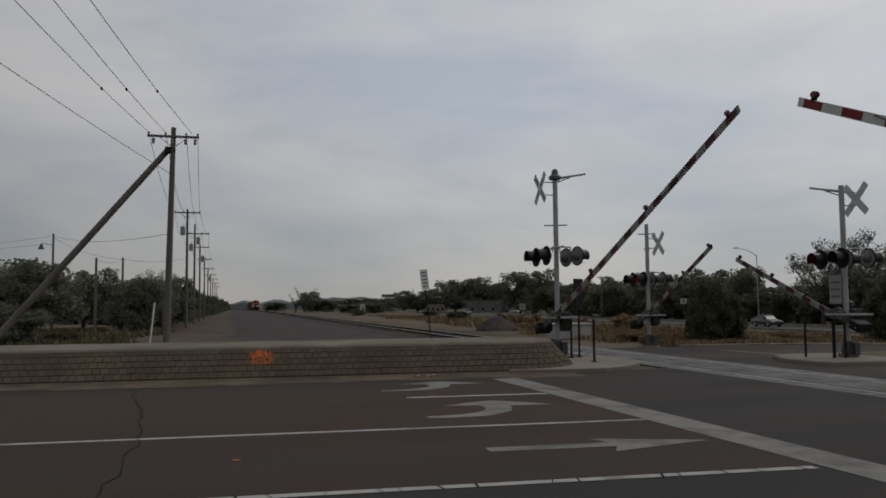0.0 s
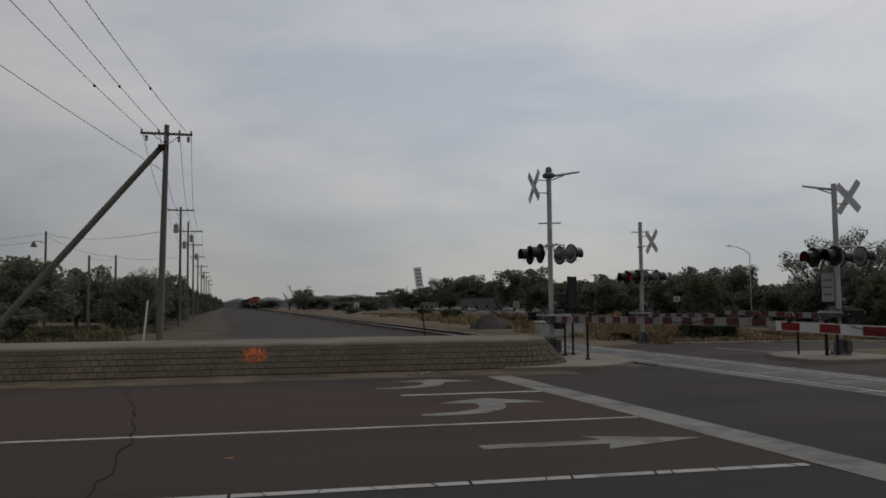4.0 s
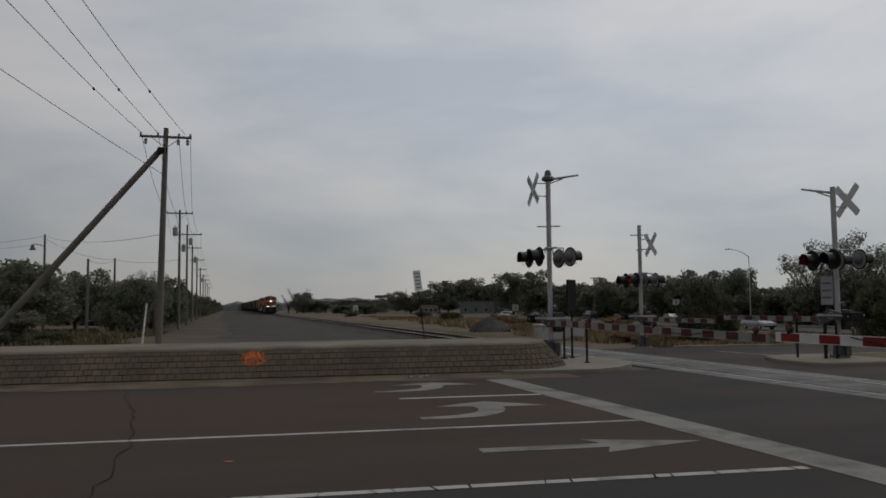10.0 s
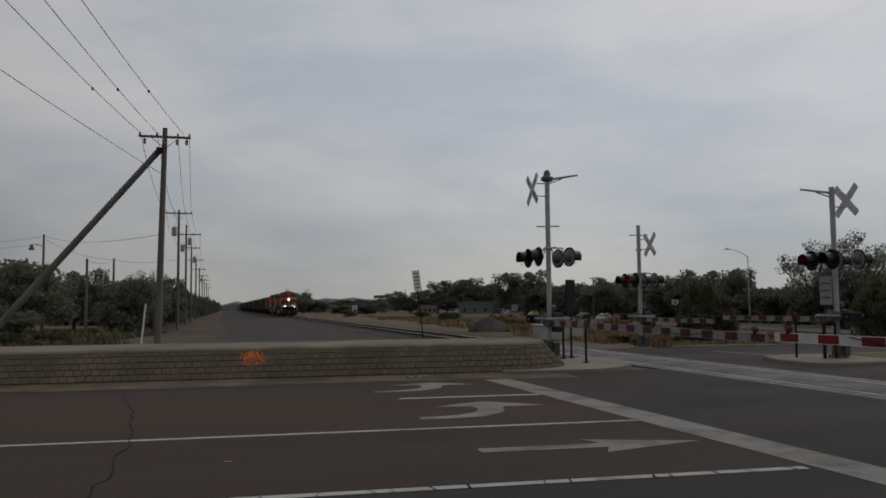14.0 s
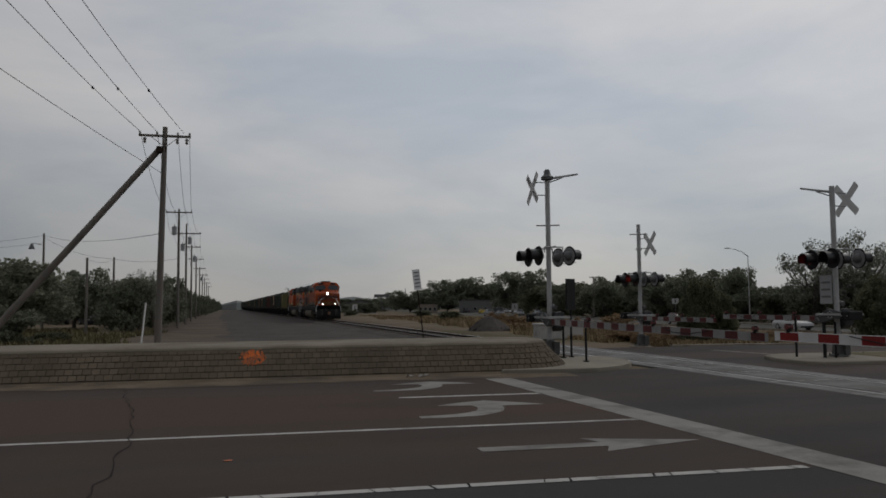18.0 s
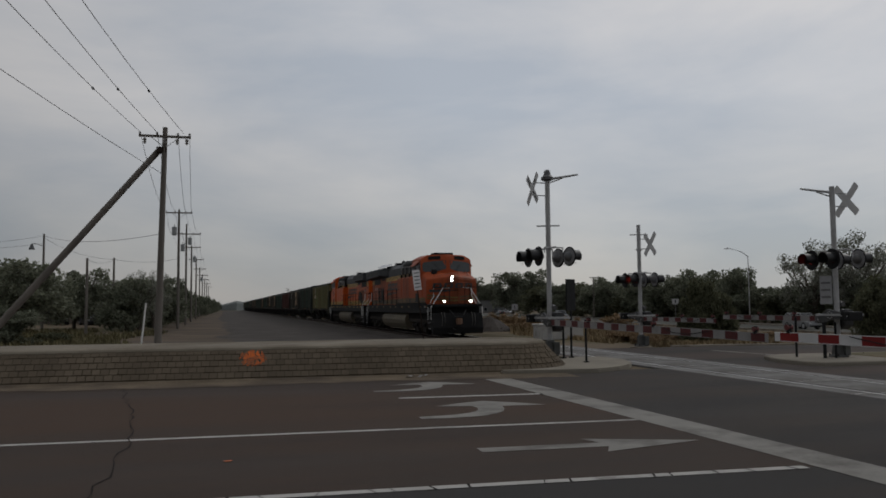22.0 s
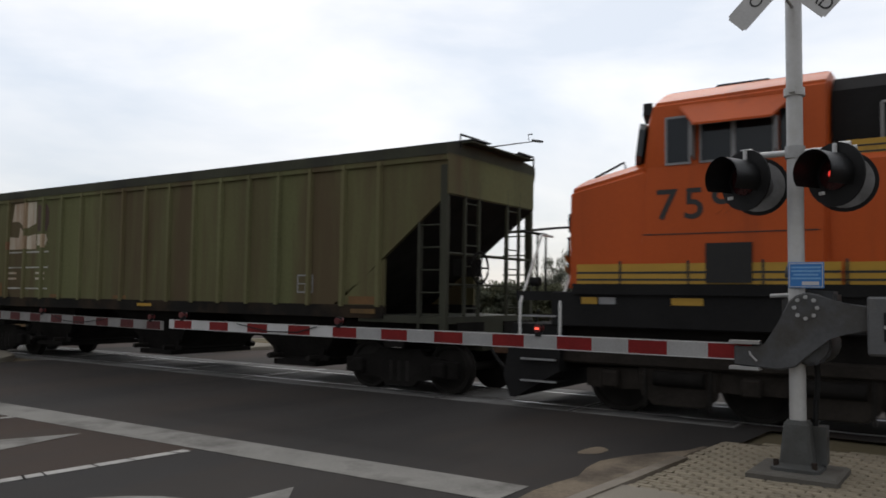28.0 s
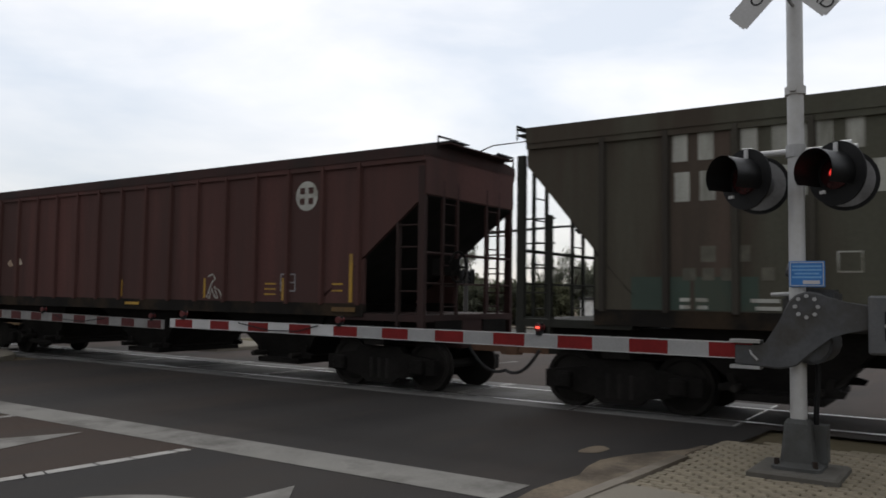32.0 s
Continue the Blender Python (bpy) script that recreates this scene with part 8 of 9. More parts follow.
sg, a, b = traffic_signal(46.0, 29.5, 12.0, (58.0, 21.7), 5.75, 7.25, ((0.62, 250), (0.985, 15)), (5.2, -2.6, 1.6), ((3.65, -0.35, 0.1, 200), (3.65, 0.3, -0.2, 250), (6.05, 0.25, -0.2, 250)))
bm = B()
c = a.lerp(b, 0.86)
box(bm, c.x - 0.55, c.x + 0.55, c.y - 0.02, c.y + 0.02, c.z - 0.35, c.z + 0.45)
part("arm_sign", bm, M_GREY_SHEET, sg, "pale sign plate seen from behind")
traffic_signal(64.3, 20.6, 10.95, (48.7, 21.5), 4.88, 5.06, ((0.2, 15), (0.45, 15), (0.72, 15), (0.97, 15)), (-4.0, 0.7, 0.65))
pole_thing(66.0, 19.7, 9.55, (0, 0), ("x", 0.9, 0.2), label="timber utility pole behind the street")
pole_thing(74.0, 152.8, 7.3, (0, 0), ("x", 0.9, 0.2), label="timber utility pole behind the street")


def small_sign(x, y, h, w, hh, yaw, material, label):
    s = thing("small_sign", label, "road sign", pose(x, y, gz(x, y), 0, 0, yaw), "small signs of the street")
    bm = B()
    tube(bm, [(0, 0, 0), (0, 0, h)], 0.035, 6)
    part("post", bm, M_STEEL, s)
    bm = B()
    box(bm, -w / 2, w / 2, -0.05, -0.037, h - hh, h)
    bmesh.ops.bevel(bm, geom=list(bm.edges), offset=0.004, segments=1, affect="EDGES")
    pl = part("plate", bm, material, s, "sign plate")
    bm = B()
    box(bm, -w / 10, w / 10, -0.056, -0.049, h - hh * 0.8, h - hh * 0.2)
    part("bar", bm, M_GREY_PAINT, pl)


small_sign(74.5, 122.5, 3.7, 1.1, 0.9, -30, M_WHITE, "white lane sign on a thin post")
small_sign(64.6, 56.2, 3.3, 0.7, 0.9, -40, M_WHITE, "small white sign on a thin post")
small_sign(64.6, 51.0, 3.1, 0.54, 0.7, -40, M_GREY_SHEET, "small grey sign on a thin post")
small_sign(46.0, 124.0, 2.6, 1.0, 1.0, -20, M_GREY_SHEET, "pale warning sign on a thin post")
small_sign(24.0, 150.0, 2.0, 0.9, 1.4, -10, M_WHITE, "white marker board beside the track")

# ---- buildings ----
M_STUCCO = mat("off_white_stucco", (0.82, 0.81, 0.78), 0.9, vary=0.12, scale=0.6, fine=30, stain=(0.3, 0.28, 0.25), stain_at=0.64)
M_TAN_WALL = mat("tan_wall", (0.17, 0.145, 0.12), 0.9, vary=0.15, scale=0.5)
M_GREY_WALL = mat("grey_wall", (0.11, 0.11, 0.11), 0.9, vary=0.15, scale=0.5)
M_ROOF = mat("dark_shingle_roof", (0.045, 0.042, 0.04), 0.9, vary=0.25, scale=2, fine=20)
M_BRICK_RED = mat("red_brick_pier", (0.2, 0.07, 0.05), 0.9, vary=0.25, scale=4, fine=30)
M_PANE = mat("window_pane", (0.012, 0.014, 0.017), 0.12, vary=0.1, bump=0, spec=0.3)


def house(x, y, yaw, w, d, h, roof_h, wall, label, windows=3, flat=False):
    ho = thing("house" if not flat else "building", label, "building", pose(x, y, gz(x, y) - 0.1, 0, 0, yaw))
    bm = B()
    if flat:
        box(bm, -w / 2, w / 2, -d / 2, d / 2, 0, h)
    else:
        prism(bm, [(-w / 2, 0), (w / 2, 0), (w / 2, h), (0, h + roof_h * 0.96), (-w / 2, h)], 1, -d / 2, d / 2)
    part("wall", bm, wall, ho)
    bm = B()
    if flat:
        box(bm, -w / 2 - 0.15, w / 2 + 0.15, -d / 2 - 0.15, d / 2 + 0.15, h, h + 0.22)
    else:
        k = roof_h / (w / 2)
        prism(bm, [(-w / 2 - 0.4, h - 0.4 * k), (0, h + roof_h), (w / 2 + 0.4, h - 0.4 * k), (w / 2 + 0.4, h - 0.4 * k + 0.15), (0, h + roof_h + 0.17), (-w / 2 - 0.4, h - 0.4 * k + 0.15)], 1, -d / 2 - 0.3, d / 2 + 0.3)
    part("roof", bm, M_ROOF, ho, "dark roof")
    for sgn in (-1, 1):
        for k in range(windows):
            bm = B()
            cx = -w / 2 + w * (k + 0.5) / windows
            fy = sgn * d / 2
            for c in ((cx - 0.55, cx - 0.47, 0.9, 2.1), (cx + 0.47, cx + 0.55, 0.9, 2.1), (cx - 0.47, cx + 0.47, 0.9, 0.98), (cx - 0.47, cx + 0.47, 2.02, 2.1)):
                box(bm, c[0], c[1], fy - 0.04, fy + 0.04, c[2], c[3])
            win = part("window", bm, M_GREY_SHEET, ho, "pale window frame")
            bm = B()
            box(bm, cx - 0.47, cx + 0.47, fy - 0.015, fy + 0.015, 0.98, 2.02)
            part("pane", bm, M_PANE, win)
    return ho


house(-13.4, 118, 8, 9, 10, 3.0, 2.2, M_GREY_WALL, "grey house with a dark pitched roof among trees")
house(-30, 118, -5, 10, 9, 3.0, 2.2, M_TAN_WALL, "tan house with a dark pitched roof among trees")
house(-20.5, 128, 0, 8, 9, 3.2, 2.0, M_TAN_WALL, "tan house with a dark pitched roof among trees")
house(92.0, 285, -16, 15, 12, 4.6, 0, M_GREY_WALL, "long low building with a flat roof across the street", 4, True)
wb = house(70.5, 26.3, -70, 10.5, 8, 2.75, 0, M_STUCCO, "low white stucco building with a flat roof", 0, True)
bm = B()
tube(bm, [(-2.2, 4.0 * -1 - 0.02, 1.55), (-2.2, -4.0 - 0.05, 1.55)], 0.42, 20)
part("round_sign", bm, M_GREY_PAINT, wb, "round grey wall emblem")
for x0 in (1.9, 2.9):
    bm = B()
    box(bm, x0, x0 + 0.55, -4.25, -3.9, 0, 2.3)
    part("pier", bm, M_BRICK_RED, wb, "red brick entrance pier")
bm = B()
box(bm, 2.45, 2.9, -4.12, -3.98, 0, 2.05)
part("door", bm, M_BLACK, wb, "dark entrance door")
for x, y in ((66.9, 30.2), (66.8, 29.0), (67.2, 27.9), (68.0, 24.4), (67.5, 23.4)):
    tree("shrub", x, y, 1.1 if y > 27 else 2.4, 1.3 if y > 27 else 2.4)
for x, y, w, h in ((76, 300, 7, 3.4), (48, 290, 12, 3.2), (60, 380, 18, 4.0), (150, 400, 20, 4.6)):
    house(x, y, random.Random(int(x)).uniform(-25, 5), w, 9, h, 0 if w % 4 else 1.6, M_TAN_WALL if w % 4 else M_GREY_WALL, "small pale building in the distance", 4, bool(w % 4))
bm = B()
tube(bm, [(0, 0, 0), (0, 0, 9)], 0.5, 8, 0.1)
mast_ob = thing("radio_mast", "thin radio mast in the distance", "radio mast", pose(74, 330, -0.3))
part("mast", bm, M_GREY_WALL, mast_ob)
bm = B()
box(bm, -3.2, 3.2, -0.2, 0.2, 5.4, 6.6)
bill = thing("billboard", "dark billboard on a post in the distance", "billboard", pose(64, 330, -0.3))
part("board", bm, M_GREY_WALL, bill)
bm = B()
tube(bm, [(0, 0, 0), (0, 0, 5.5)], 0.2, 8)
part("post", bm, M_GREY_WALL, bill)

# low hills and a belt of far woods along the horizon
# Pale blue-grey base colours stand in for distance haze.
M_HILL = mat("haze_tinted_hill", (0.4, 0.42, 0.44), 0.95, vary=0.2, scale=0.004, fine=0.05, bump=0)
M_WOODS = mat("haze_tinted_woods", (0.13, 0.142, 0.138), 0.95, vary=0.3, scale=0.02, fine=0.3, bump=0)
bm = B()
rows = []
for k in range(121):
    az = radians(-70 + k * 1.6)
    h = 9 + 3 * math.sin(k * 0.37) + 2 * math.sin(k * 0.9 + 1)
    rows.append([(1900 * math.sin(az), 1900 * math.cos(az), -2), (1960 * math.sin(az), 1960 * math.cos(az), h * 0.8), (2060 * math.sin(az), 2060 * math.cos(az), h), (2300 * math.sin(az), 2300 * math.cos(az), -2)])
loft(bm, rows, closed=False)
setting("backdrop_hills", bm, M_HILL, "low hills on the horizon, haze put into their colour", "hills", True)
rg = random.Random(8)
bm = B()
for ring, dist in enumerate((520, 640)):
    rows = []
    for k in range(220):
        az = radians(-100 + k * 1.0 + ring * 0.4)
        d = dist + rg.uniform(-20, 20)
        h = max(1.0, 4.2 + rg.uniform(-2.2, 2.2) + 2 * math.sin(k * 0.31))
        rows.append([(d * math.sin(az), d * math.cos(az), -1), ((d + 3) * math.sin(az), (d + 3) * math.cos(az), h * 0.75), ((d + 9) * math.sin(az), (d + 9) * math.cos(az), h), ((d + 20) * math.sin(az), (d + 20) * math.cos(az), -1)])
    loft(bm, rows, closed=False)
setting("backdrop_woods", bm, M_WOODS, "dark belt of far woods, lightened for haze", "woods", True)

# ---- vehicles on the parallel street ----
def car_paint(name, color):
    return mat("car_paint_" + name, color, 0.3, 0.1, vary=0.06, scale=2, bump=0, spec=0.6)


M_TAIL = mat("tail_lamp", (0.25, 0.015, 0.015), 0.3, vary=0.1)
M_LAMP = mat("headlamp_glass", (0.5, 0.5, 0.5), 0.15, vary=0.1)
M_RIM = mat("alloy_rim", (0.35, 0.35, 0.36), 0.35, 0.7, vary=0.1)
PROFILE = {   # y from the nose and z of: bonnet line, roof line
    "sedan": (4.6, 0.78, [(0, 0.55), (0.08, 0.72), (1.15, 0.9), (4.2, 0.98), (4.55, 0.85), (4.6, 0.6)], [(1.1, 0.9), (1.95, 1.38), (3.1, 1.43), (4.0, 0.99)]),
    "suv": (4.8, 0.86, [(0, 0.6), (0.06, 0.9), (1.1, 1.08), (4.7, 1.12), (4.78, 0.9), (4.8, 0.6)], [(1.0, 1.08), (1.7, 1.68), (4.3, 1.72), (4.72, 1.12)]),
    "pickup": (5.7, 0.9, [(0, 0.62), (0.06, 0.95), (1.35, 1.12), (5.6, 1.1), (5.68, 0.95), (5.7, 0.62)], [(1.3, 1.12), (1.95, 1.76), (3.55, 1.8), (3.75, 1.12)]),
    "hatch": (4.2, 0.8, [(0, 0.55), (0.06, 0.76), (1.0, 0.95), (4.1, 1.02), (4.18, 0.85), (4.2, 0.58)], [(0.9, 0.95), (1.7, 1.47), (3.5, 1.5), (4.1, 1.02)]),
}


def vehicle(kind, paint, label):
    ve = thing("pickup_truck" if kind == "pickup" else "car", label, "pickup truck" if kind == "pickup" else "car", group="traffic on the street")
    length, hw, belt, roof = PROFILE[kind]
    bm = B()
    rings = []
    for y, z in belt:
        t = 0.9 if y < 0.05 or y > length - 0.05 else 1.0
        rings.append([(-hw * t * 0.93, y, 0.28), (-hw * t, y, 0.45), (-hw * t, y, z - 0.12), (-hw * t * 0.9, y, z), (hw * t * 0.9, y, z), (hw * t, y, z - 0.12), (hw * t, y, 0.45), (hw * t * 0.93, y, 0.28)])
    loft(bm, rings)
    body = part("body", bm, paint, ve, smooth=True)
    bm = B()
    rings = [[(-hw * w, y, z0 - 0.02), (-hw * w2, y, z), (hw * w2, y, z), (hw * w, y, z0 - 0.02)] for (y, z), z0, w, w2 in zip(roof, [roof[0][1], roof[0][1], roof[0][1], roof[3][1]], (0.88, 0.92, 0.92, 0.88), (0.86, 0.72, 0.72, 0.84))]
    loft(bm, rings)
    cabin = part("cabin", bm, M_GLASS, ve, "dark window glass", smooth=False)
    bm = B()
    (ya, za), (yb, zb) = roof[1], roof[2]
    box(bm, -hw * 0.73, hw * 0.73, ya - 0.05, yb + 0.05, min(za, zb) - 0.02, max(za, zb) + 0.025)
    bmesh.ops.bevel(bm, geom=list(bm.edges), offset=0.02, segments=1, affect="EDGES")
    part("roof", bm, paint, cabin)
    for sx in (-1, 1):
        for y in ((ya + yb) / 2,):
            bm = B()
            loft(bm, [[(sx * hw * 0.935, y + d, roof[0][1] - 0.05), (sx * hw * 0.74, y + d, za - 0.01)] for d in (-0.05, 0.05)], closed=False)
            part("pillar", bm, paint, cabin)
        for (y0, z0), (y1, z1) in ((roof[0], roof[1]), (roof[3], roof[2])):
            bm = B()
            tube(bm, [(sx * hw * 0.88, y0, z0), (sx * hw * 0.73, y1, z1)], 0.045, 5)
            part("pillar", bm, paint, cabin)
        bm = B()
        box(bm, min(sx * hw * 0.55, sx * hw * 0.88), max(sx * hw * 0.55, sx * hw * 0.88), -0.012, 0.1, 0.62, 0.74)
        part("headlight", bm, M_LAMP, ve)
        bm = B()
        box(bm, min(sx * hw * 0.6, sx * hw * 0.9), max(sx * hw * 0.6, sx * hw * 0.9), length - 0.08, length + 0.01, 0.68, 0.88)
        part("tail_light", bm, M_TAIL, ve)
        bm = B()
        box(bm, sx * hw - 0.02, sx * hw + 0.12, roof[0][0] + 0.4, roof[0][0] + 0.52, roof[0][1] + 0.0, roof[0][1] + 0.12)
        part("mirror", bm, paint, ve)
        for y in (0.88, length - 0.95):
            r = 0.33 if kind in ("sedan", "hatch") else 0.38
            bm = B()
            tube(bm, [(sx * (hw - 0.2), y, r), (sx * (hw + 0.01), y, r)], r, 18)
            wheel = part("wheel", bm, M_RUBBER, ve, "black tyre", smooth=True)
            bm = B()
            tube(bm, [(sx * (hw + 0.005), y, r), (sx * (hw + 0.02), y, r)], r * 0.62, 12)
            part("rim", bm, M_RIM, wheel, "alloy rim")
    bm = B()
    box(bm, -hw * 0.85, hw * 0.85, -0.03, 0.1, 0.3, 0.45)
    part("bumper", bm, M_BLACK, ve)
    return ve


# each: kind, paint, label, street lane x, heading (180 drives away), rows of time and y of its nose
TRAFFIC = []
CARS = (
    ("sedan", (0.025, 0.028, 0.03), "dark sedan waiting at the head of the queue", 56.5, 0, ((0, 65), (1, 58.5), (2, 51), (3, 43), (4, 36), (5, 31), (6, 29.2), (32, 29.2))),
    ("pickup", (0.23, 0.235, 0.24), "silver pickup truck waiting in the queue", 53.3, 0, ((0, 270), (3, 210), (6, 152), (9, 92), (10, 73), (11, 57), (12, 46), (13, 38), (14, 33), (15, 30.4), (32, 30.4))),
    ("hatch", (0.085, 0.015, 0.018), "dark red hatchback joining the queue", 53.3, 0, ((0, 420), (10, 240), (13, 178), (14, 151), (17, 92.5), (18, 77), (19, 64.5), (20, 57.5), (21, 50.5), (22, 43.5), (23, 38.5), (24, 36.8), (32, 36.8))),
    ("suv", (0.22, 0.225, 0.23), "grey sport utility car rolling up to the queue", 56.5, 0, ((0, 480), (10, 300), (17, 173), (18, 153), (19, 130), (20, 104), (21, 77), (22, 58), (23, 44), (24, 37.6), (25, 36.6), (32, 36.6))),
    ("sedan", (0.03, 0.032, 0.035), "dark sedan rolling up behind the queue", 53.3, 0, ((0, 520), (10, 320), (17, 180), (20, 119), (21, 104), (22, 92), (23, 83), (24, 75), (26, 62), (28, 52), (29, 49), (32, 48.6))),
    ("sedan", (0.24, 0.245, 0.25), "silver sedan passing on the street", 50.0, 0, ((0, 190), (3, 148), (6, 107), (9, 67.5), (10, 57), (11, 49), (13, 35), (15, 22), (18, 0), (24, -55), (32, -140))),
    ("hatch", (0.5, 0.36, 0.03), "bright yellow car passing on the street", 60.2, 180, ((0, -22), (5, 40), (7, 66), (8, 78), (11, 116), (12, 130), (16, 180), (24, 280), (32, 380))),
    ("suv", (0.018, 0.022, 0.03), "dark blue sport utility car passing on the street", 60.2, 180, ((0, -6), (3, 33), (6, 71), (9, 110), (14, 175), (24, 300), (32, 400))),
    ("sedan", (0.02, 0.021, 0.023), "black sedan passing on the street", 60.2, 180, ((0, 20), (6, 60), (10, 94), (12, 112), (13, 119), (14, 126), (17, 146), (24, 200), (32, 260))),
    ("sedan", (0.36, 0.36, 0.36), "white car passing far down the street", 50.0, 0, ((0, 300), (3, 245), (8, 175), (9, 160), (12, 118), (14, 92), (16, 70), (18, 52), (20, 35), (23, 10), (26, -20), (32, -90))),
    ("suv", (0.4, 0.4, 0.41), "white sport utility car passing on the street", 60.2, 180, ((0, -60), (16, -10), (18, 8), (21, 30), (23, 50), (27, 90), (32, 140))),
    ("pickup", (0.14, 0.145, 0.15), "grey pickup truck far down the street", 50.0, 0, ((0, 380), (8, 270), (14, 200), (19, 145), (20, 132), (22, 110), (23, 99), (26, 68), (29, 38), (32, 8))),
)
for k, (kind, color, label, lane, heading, rows) in enumerate(CARS):
    ve = vehicle(kind, car_paint(kind + chr(97 + k), color), label)
    TRAFFIC.append((ve, lane, heading, rows))
for x, y, yaw, kind, color, label in ((96.0, 262, 20, "sedan", (0.35, 0.35, 0.36), "silver car parked by the low building"), (99.0, 275, 75, "suv", (0.03, 0.03, 0.035), "dark car parked by the low building"),
                                      (101.0, 290, 60, "pickup", (0.3, 0.3, 0.3), "pale pickup parked far down the street"), (-15.2, 108, 20, "suv", (0.02, 0.02, 0.022), "dark car parked among the trees"), (-19.4, 112, 15, "sedan", (0.04, 0.04, 0.045), "dark car parked among the trees"), (66.0, 14.4, 90, "sedan", (0.4, 0.4, 0.4), "white car parked by the white building"), (68.0, 10.9, 80, "suv", (0.35, 0.35, 0.36), "white car parked by the white building")):
    ve = vehicle(kind, car_paint("parked_%d" % int(abs(x) * 10), color), label)
    ve.matrix_basis = pose(x, y, gz(x, y) - 0.04, 0, 0, yaw)


# ---- pavers and blocks ----
def median_brick(d0, d1, k0, k1, lift):
    """One paver on the sloping face, from its arc lengths and its heights as shares of the slope."""
    pts = []
    for out in (0.0, lift):
        for d, k in ((d0, k0), (d1, k0), (d1, k1), (d0, k1)):
            s, n = median_edge(d, MED_IN * k - out * 0.75)
            pts.append(rp(s, n, 0.06 + (MED_H - 0.10) * k + out * 0.65))
    return pts


def hexa(bm, pts):
    v = [bm.verts.new(p) for p in pts]
    for f in ((4, 5, 6, 7), (0, 1, 5, 4), (1, 2, 6, 5), (2, 3, 7, 6), (3, 0, 4, 7)):
        bm.faces.new([v[i] for i in f])


rng = random.Random(11)
ROWS = 5
rest = []
made = 0
for row in range(ROWS):
    d = -26 + (0.098 if row % 2 else 0)
    while d < nose_len * 0.8:
        w = 0.195
        k0, k1 = (row + 0.08) / ROWS, (row + 0.93) / ROWS
        pts = median_brick(d + 0.011, d + w - 0.011, k0, k1, 0.014 + 0.014 * rng.random())
        if -2.0 < d < nose_len and made < 300:
            bm = B()
            org = pts[0]
            hexa(bm, [p - org for p in pts])
            part("paver", bm, M_PAVER, MEDIAN, at=Matrix.Translation(org))
            made += 1
        else:
            rest.append(pts)
        d += w
verts, faces = [], []
for pts in rest:
    b = len(verts)
    verts += [tuple(p) for p in pts]
    faces += [tuple(b + i for i in f) for f in ((4, 5, 6, 7), (0, 1, 5, 4), (1, 2, 6, 5), (2, 3, 7, 6), (3, 0, 4, 7))]
me = bpy.data.meshes.new("pavers")
me.from_pydata(verts, [], faces)
me.materials.append(M_PAVER_JOINED)
ob = new("pavers", me)
ob.parent = MEDIAN
tagged(ob, kind="stuff")

# an orange sprayed mark on the pavers, patchy over their joints, and a dab on the road
M_SPRAY = mat("orange_marking_paint", (0.50, 0.10, 0.008), 0.75, vary=0.3, scale=9, fine=60, stain=(0.2, 0.07, 0.025), stain_at=0.52)
verts, faces = [], []
for i in range(32):
    for j in range(24):
        u, v = i / 31 * 2 - 1, j / 23 * 2 - 1
        edge = (abs(u) ** 3 + abs(v) ** 3) ** (1 / 3)
        if 0.62 - 0.62 * edge ** 3 + 0.75 * noise.noise(Vector((i * 0.36, j * 0.17, 3.0))) + rng.uniform(-0.22, 0.22) < 0.33:
            continue
        b = len(verts)
        for di, dj in ((0, 0), (1, 0), (1, 1), (0, 1)):
            k = 0.36 + 0.6 * (j + dj) / 24
            s, n = median_edge(-6.81 + 0.68 * (i + di) / 32, MED_IN * k - 0.032 * 0.75)
            verts.append(tuple(rp(s, n, 0.06 + (MED_H - 0.10) * k + 0.032 * 0.65)))
        faces.append((b, b + 1, b + 2, b + 3))
me = bpy.data.meshes.new("sprayed_mark")
me.from_pydata(verts, [], faces)
me.materials.append(M_SPRAY)
ob = new("sprayed_mark", me)
ob.parent = MEDIAN
tagged(ob, "patchy orange sprayed marking", kind="stuff")
bm = B()
ring = [rp(-0.52 + (0.05 + 0.015 * math.sin(3 * a)) * math.cos(a), 9.64 + (0.05 + 0.015 * math.cos(2 * a)) * math.sin(a), 0.007) for a in (math.tau * k / 14 for k in range(14))]
bm.faces.new([bm.verts.new(q) for q in ring])
setting("paint_dab", bm, M_SPRAY, "small dab of orange marking paint on the asphalt", "paint mark")

# a scrap of pale litter at the foot of the median
for s, n, a in ((3.54, 19.56, 20), (3.22, 19.5, -35)):
    bm = B()
    loft(bm, [[(u, v, h) for u, h in ((-0.11, 0.0), (-0.03, 0.045), (0.05, 0.02), (0.12, 0.05))] for v in (-0.06, 0.07)], closed=False)
    ob = thing("litter", "crumpled scrap of pale litter in the gutter", "litter", pose(*rp(s, n, 0.016), 0, 0, a))
    part("scrap", bm, M_WHITE_DULL, ob)

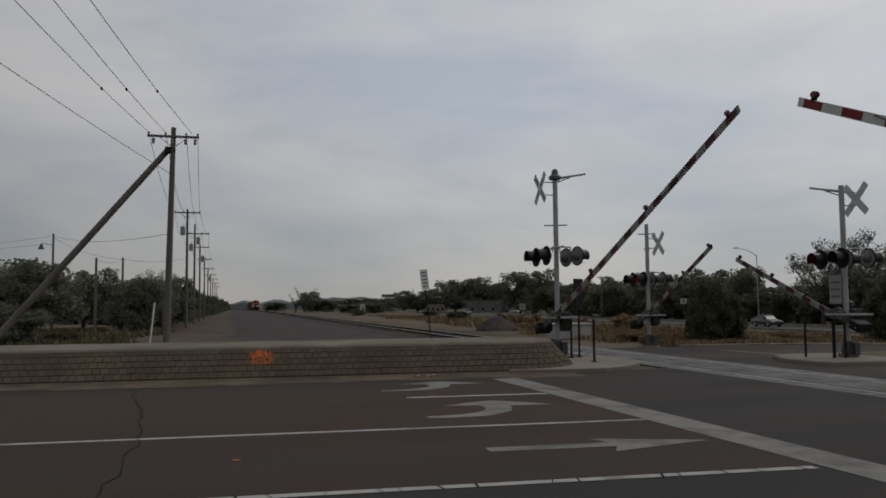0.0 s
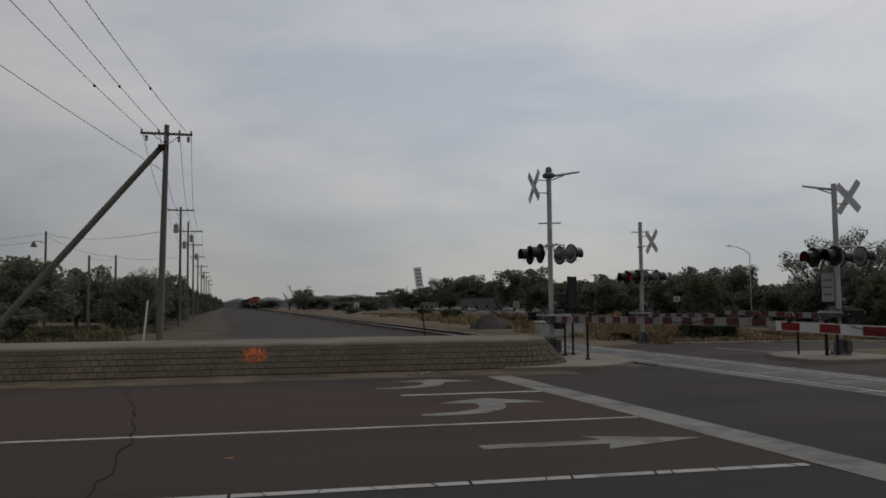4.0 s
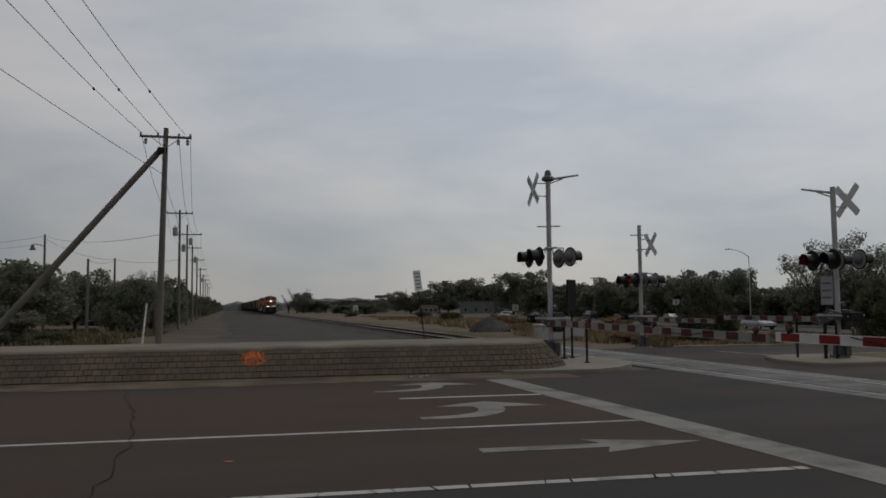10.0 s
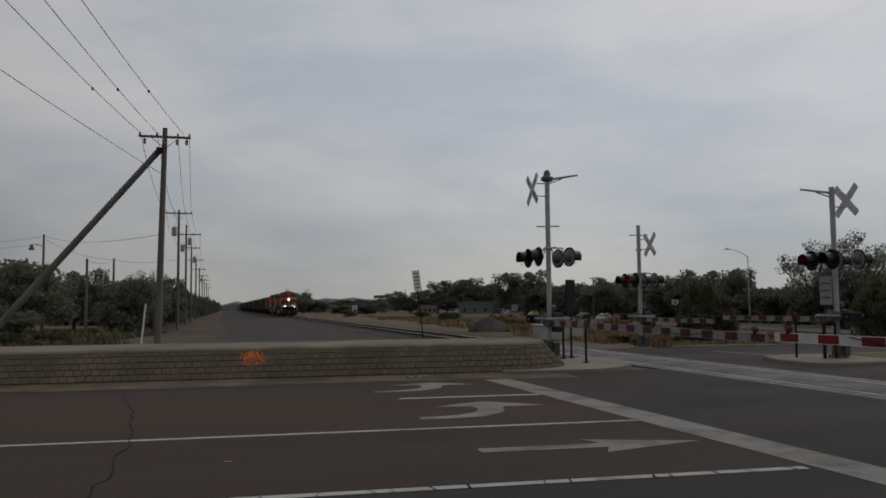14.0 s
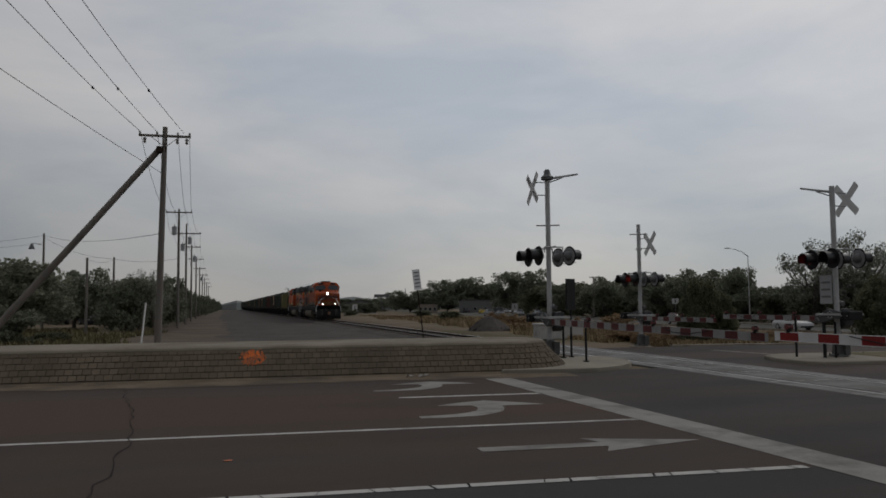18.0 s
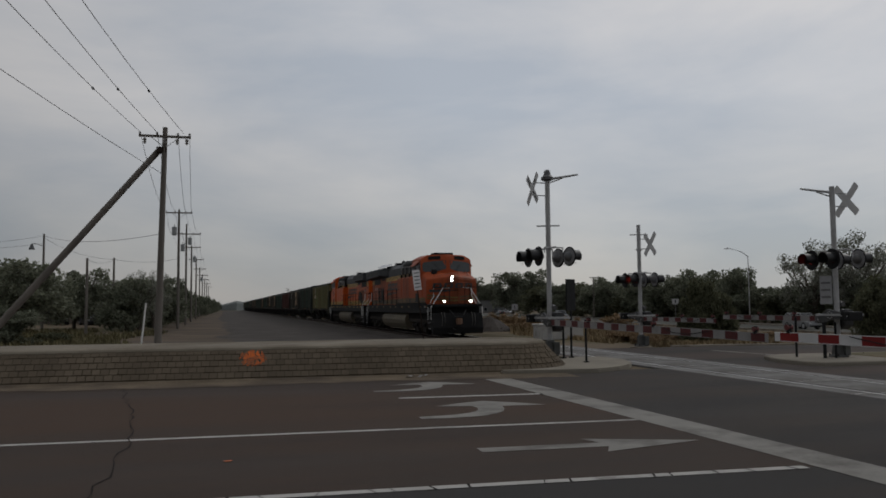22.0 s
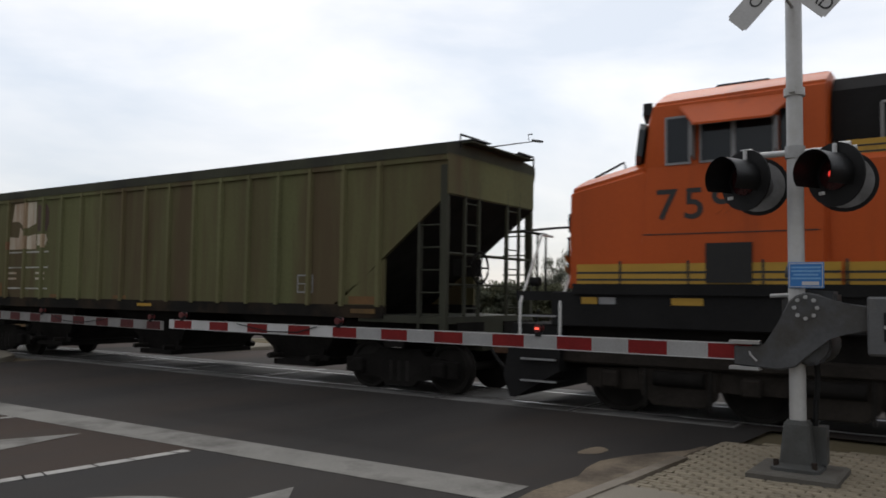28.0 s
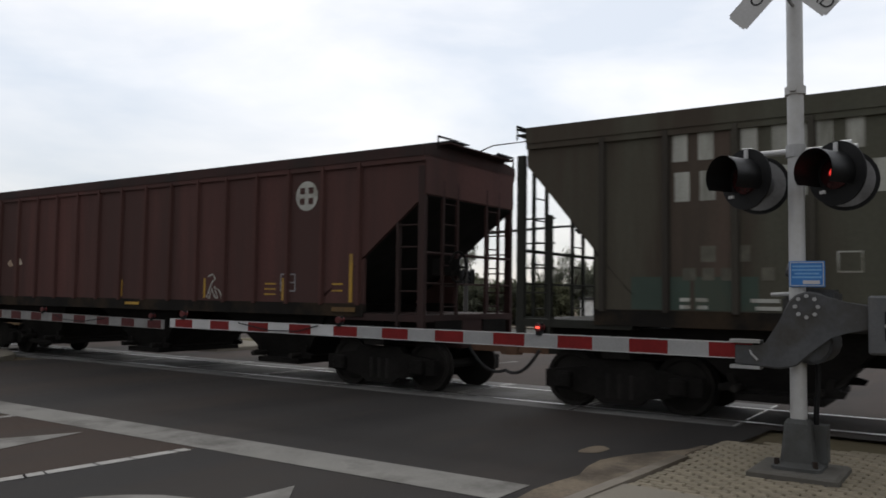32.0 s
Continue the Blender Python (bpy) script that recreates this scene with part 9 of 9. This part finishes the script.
# staggered blocks round the near signal
bm = B()
box(bm, 0.006, 0.094, 0.006, 0.194, 0.0, 0.016)
bmesh.ops.bevel(bm, geom=[e for e in bm.edges if all(v.co.z > 0.01 for v in e.verts)], offset=0.012, segments=1, affect="EDGES")
block_mesh = mesh_of("block", bm, M_TACTILE)
bm = B()
box(bm, 0.006, 0.094, 0.006, 0.096, 0.0, 0.016)
half_mesh = mesh_of("half_block", bm, M_TACTILE)
far_blocks = []
count = 0
for i in range(35):
    for j in range(20):
        s, n = 7.02 + i * 0.1, 3.22 - j * 0.2 + (0.1 if i % 2 else 0)
        top = 3.34 if s < 8.55 else 3.46
        end = 10.1 + max(0.0, 3.0 - n) * 0.13 if n < 2.9 else 9.98
        if s + 0.1 > end:
            continue
        if n + 0.2 > top:
            if n + 0.1 <= top:
                q = rp(s, n, 0.022 + 0.005 * rng.random())
                shared("block", half_mesh, PAD, pose(q.x, q.y, q.z, 0, 0, -3.58))
            continue
        c = rp(s + 0.05, n + 0.1)
        if math.hypot(c.x - 8.66, c.y - 1.7) < 0.3 or n < 0.3:
            continue
        q = rp(s, n, 0.022 + 0.005 * rng.random())
        if count < 300 and n > 1.0:
            shared("block", block_mesh, PAD, pose(q.x, q.y, q.z, rng.uniform(-0.6, 0.6), rng.uniform(-0.6, 0.6), -3.58))
            count += 1
        else:
            far_blocks.append((q, rng.uniform(-1, 1)))
verts, faces = [], []
for q, t in far_blocks:
    b0 = len(verts)
    for dz, e in ((0.0, 0.006), (0.012, 0.006), (0.016, 0.016)):
        for u, v in ((e, e), (0.1 - e, e), (0.1 - e, 0.2 - e), (e, 0.2 - e)):
            w = q + RD * u + RN * v
            verts.append((w.x, w.y, q.z + dz))
    for r0 in (0, 4):
        for k in range(4):
            faces.append((b0 + r0 + k, b0 + r0 + (k + 1) % 4, b0 + r0 + 4 + (k + 1) % 4, b0 + r0 + 4 + k))
    faces.append((b0 + 8, b0 + 9, b0 + 10, b0 + 11))
me = bpy.data.meshes.new("blocks")
me.from_pydata(verts, [], faces)
me.materials.append(M_TACTILE)
ob = new("blocks", me)
ob.parent = PAD
tagged(ob, kind="stuff")
TRAIN_FRONT = [
    (0, 413.22), (1, 392.00), (2, 371.33), (3, 351.20), (4, 331.59), (5, 312.46), (6, 293.81), (7, 275.61), (8, 257.84), (9, 240.48), (10, 223.51), (11, 206.91), (12, 190.66), (13, 174.74), (14, 159.13), (15, 143.81), (16, 128.75), (17, 113.95), (18, 99.38), (19, 85.01), (20, 70.84), (21, 56.84), (22, 43.00), (23, 29.29), (24, 15.69), (25, 2.20), (26, -11.22), (27, -24.59), (28, -37.91), (29, -51.20), (30, -64.50), (31, -77.80), (32, -91.14),
]


def motions():
    """The train rolls in along the track, the gates sink, and the traffic passes on the street behind."""
    for ob, back_by, turned in TRAIN:
        rows = []
        for t, y in TRAIN_FRONT:
            rows.append((t, pose(TRACK_X, y + back_by, 0.006, 0, 0, 180 if turned else 0)))
        walk(ob, rows)
    for ob, lane, heading, rows in TRAFFIC:
        walk(ob, [(t, pose(lane + SKEW * (1.25 * y - 30), 1.25 * y, gz(lane + SKEW * (1.25 * y - 30), 1.25 * y) + 0.006, 0, 0, heading - 5.7)) for t, y in rows])
    fall = ((0, 22.9), (0.5, 18.9), (1, 15.1), (1.5, 11.8), (2, 8.8), (2.5, 6.2), (3, 3.85), (3.5, 2.0), (4.1, 0.6), (4.6, 0.0), (32, 0.0))
    for pivot, d, extra, (early, late) in GATES:
        base = pivot.matrix_basis.translation.copy()
        walk(pivot, [(t, pose(base.x, base.y, base.z, d * (a * (1 + extra / 20) + early + (late - early) * smooth01(3.0, 4.6, t)))) for t, a in fall])


motions()
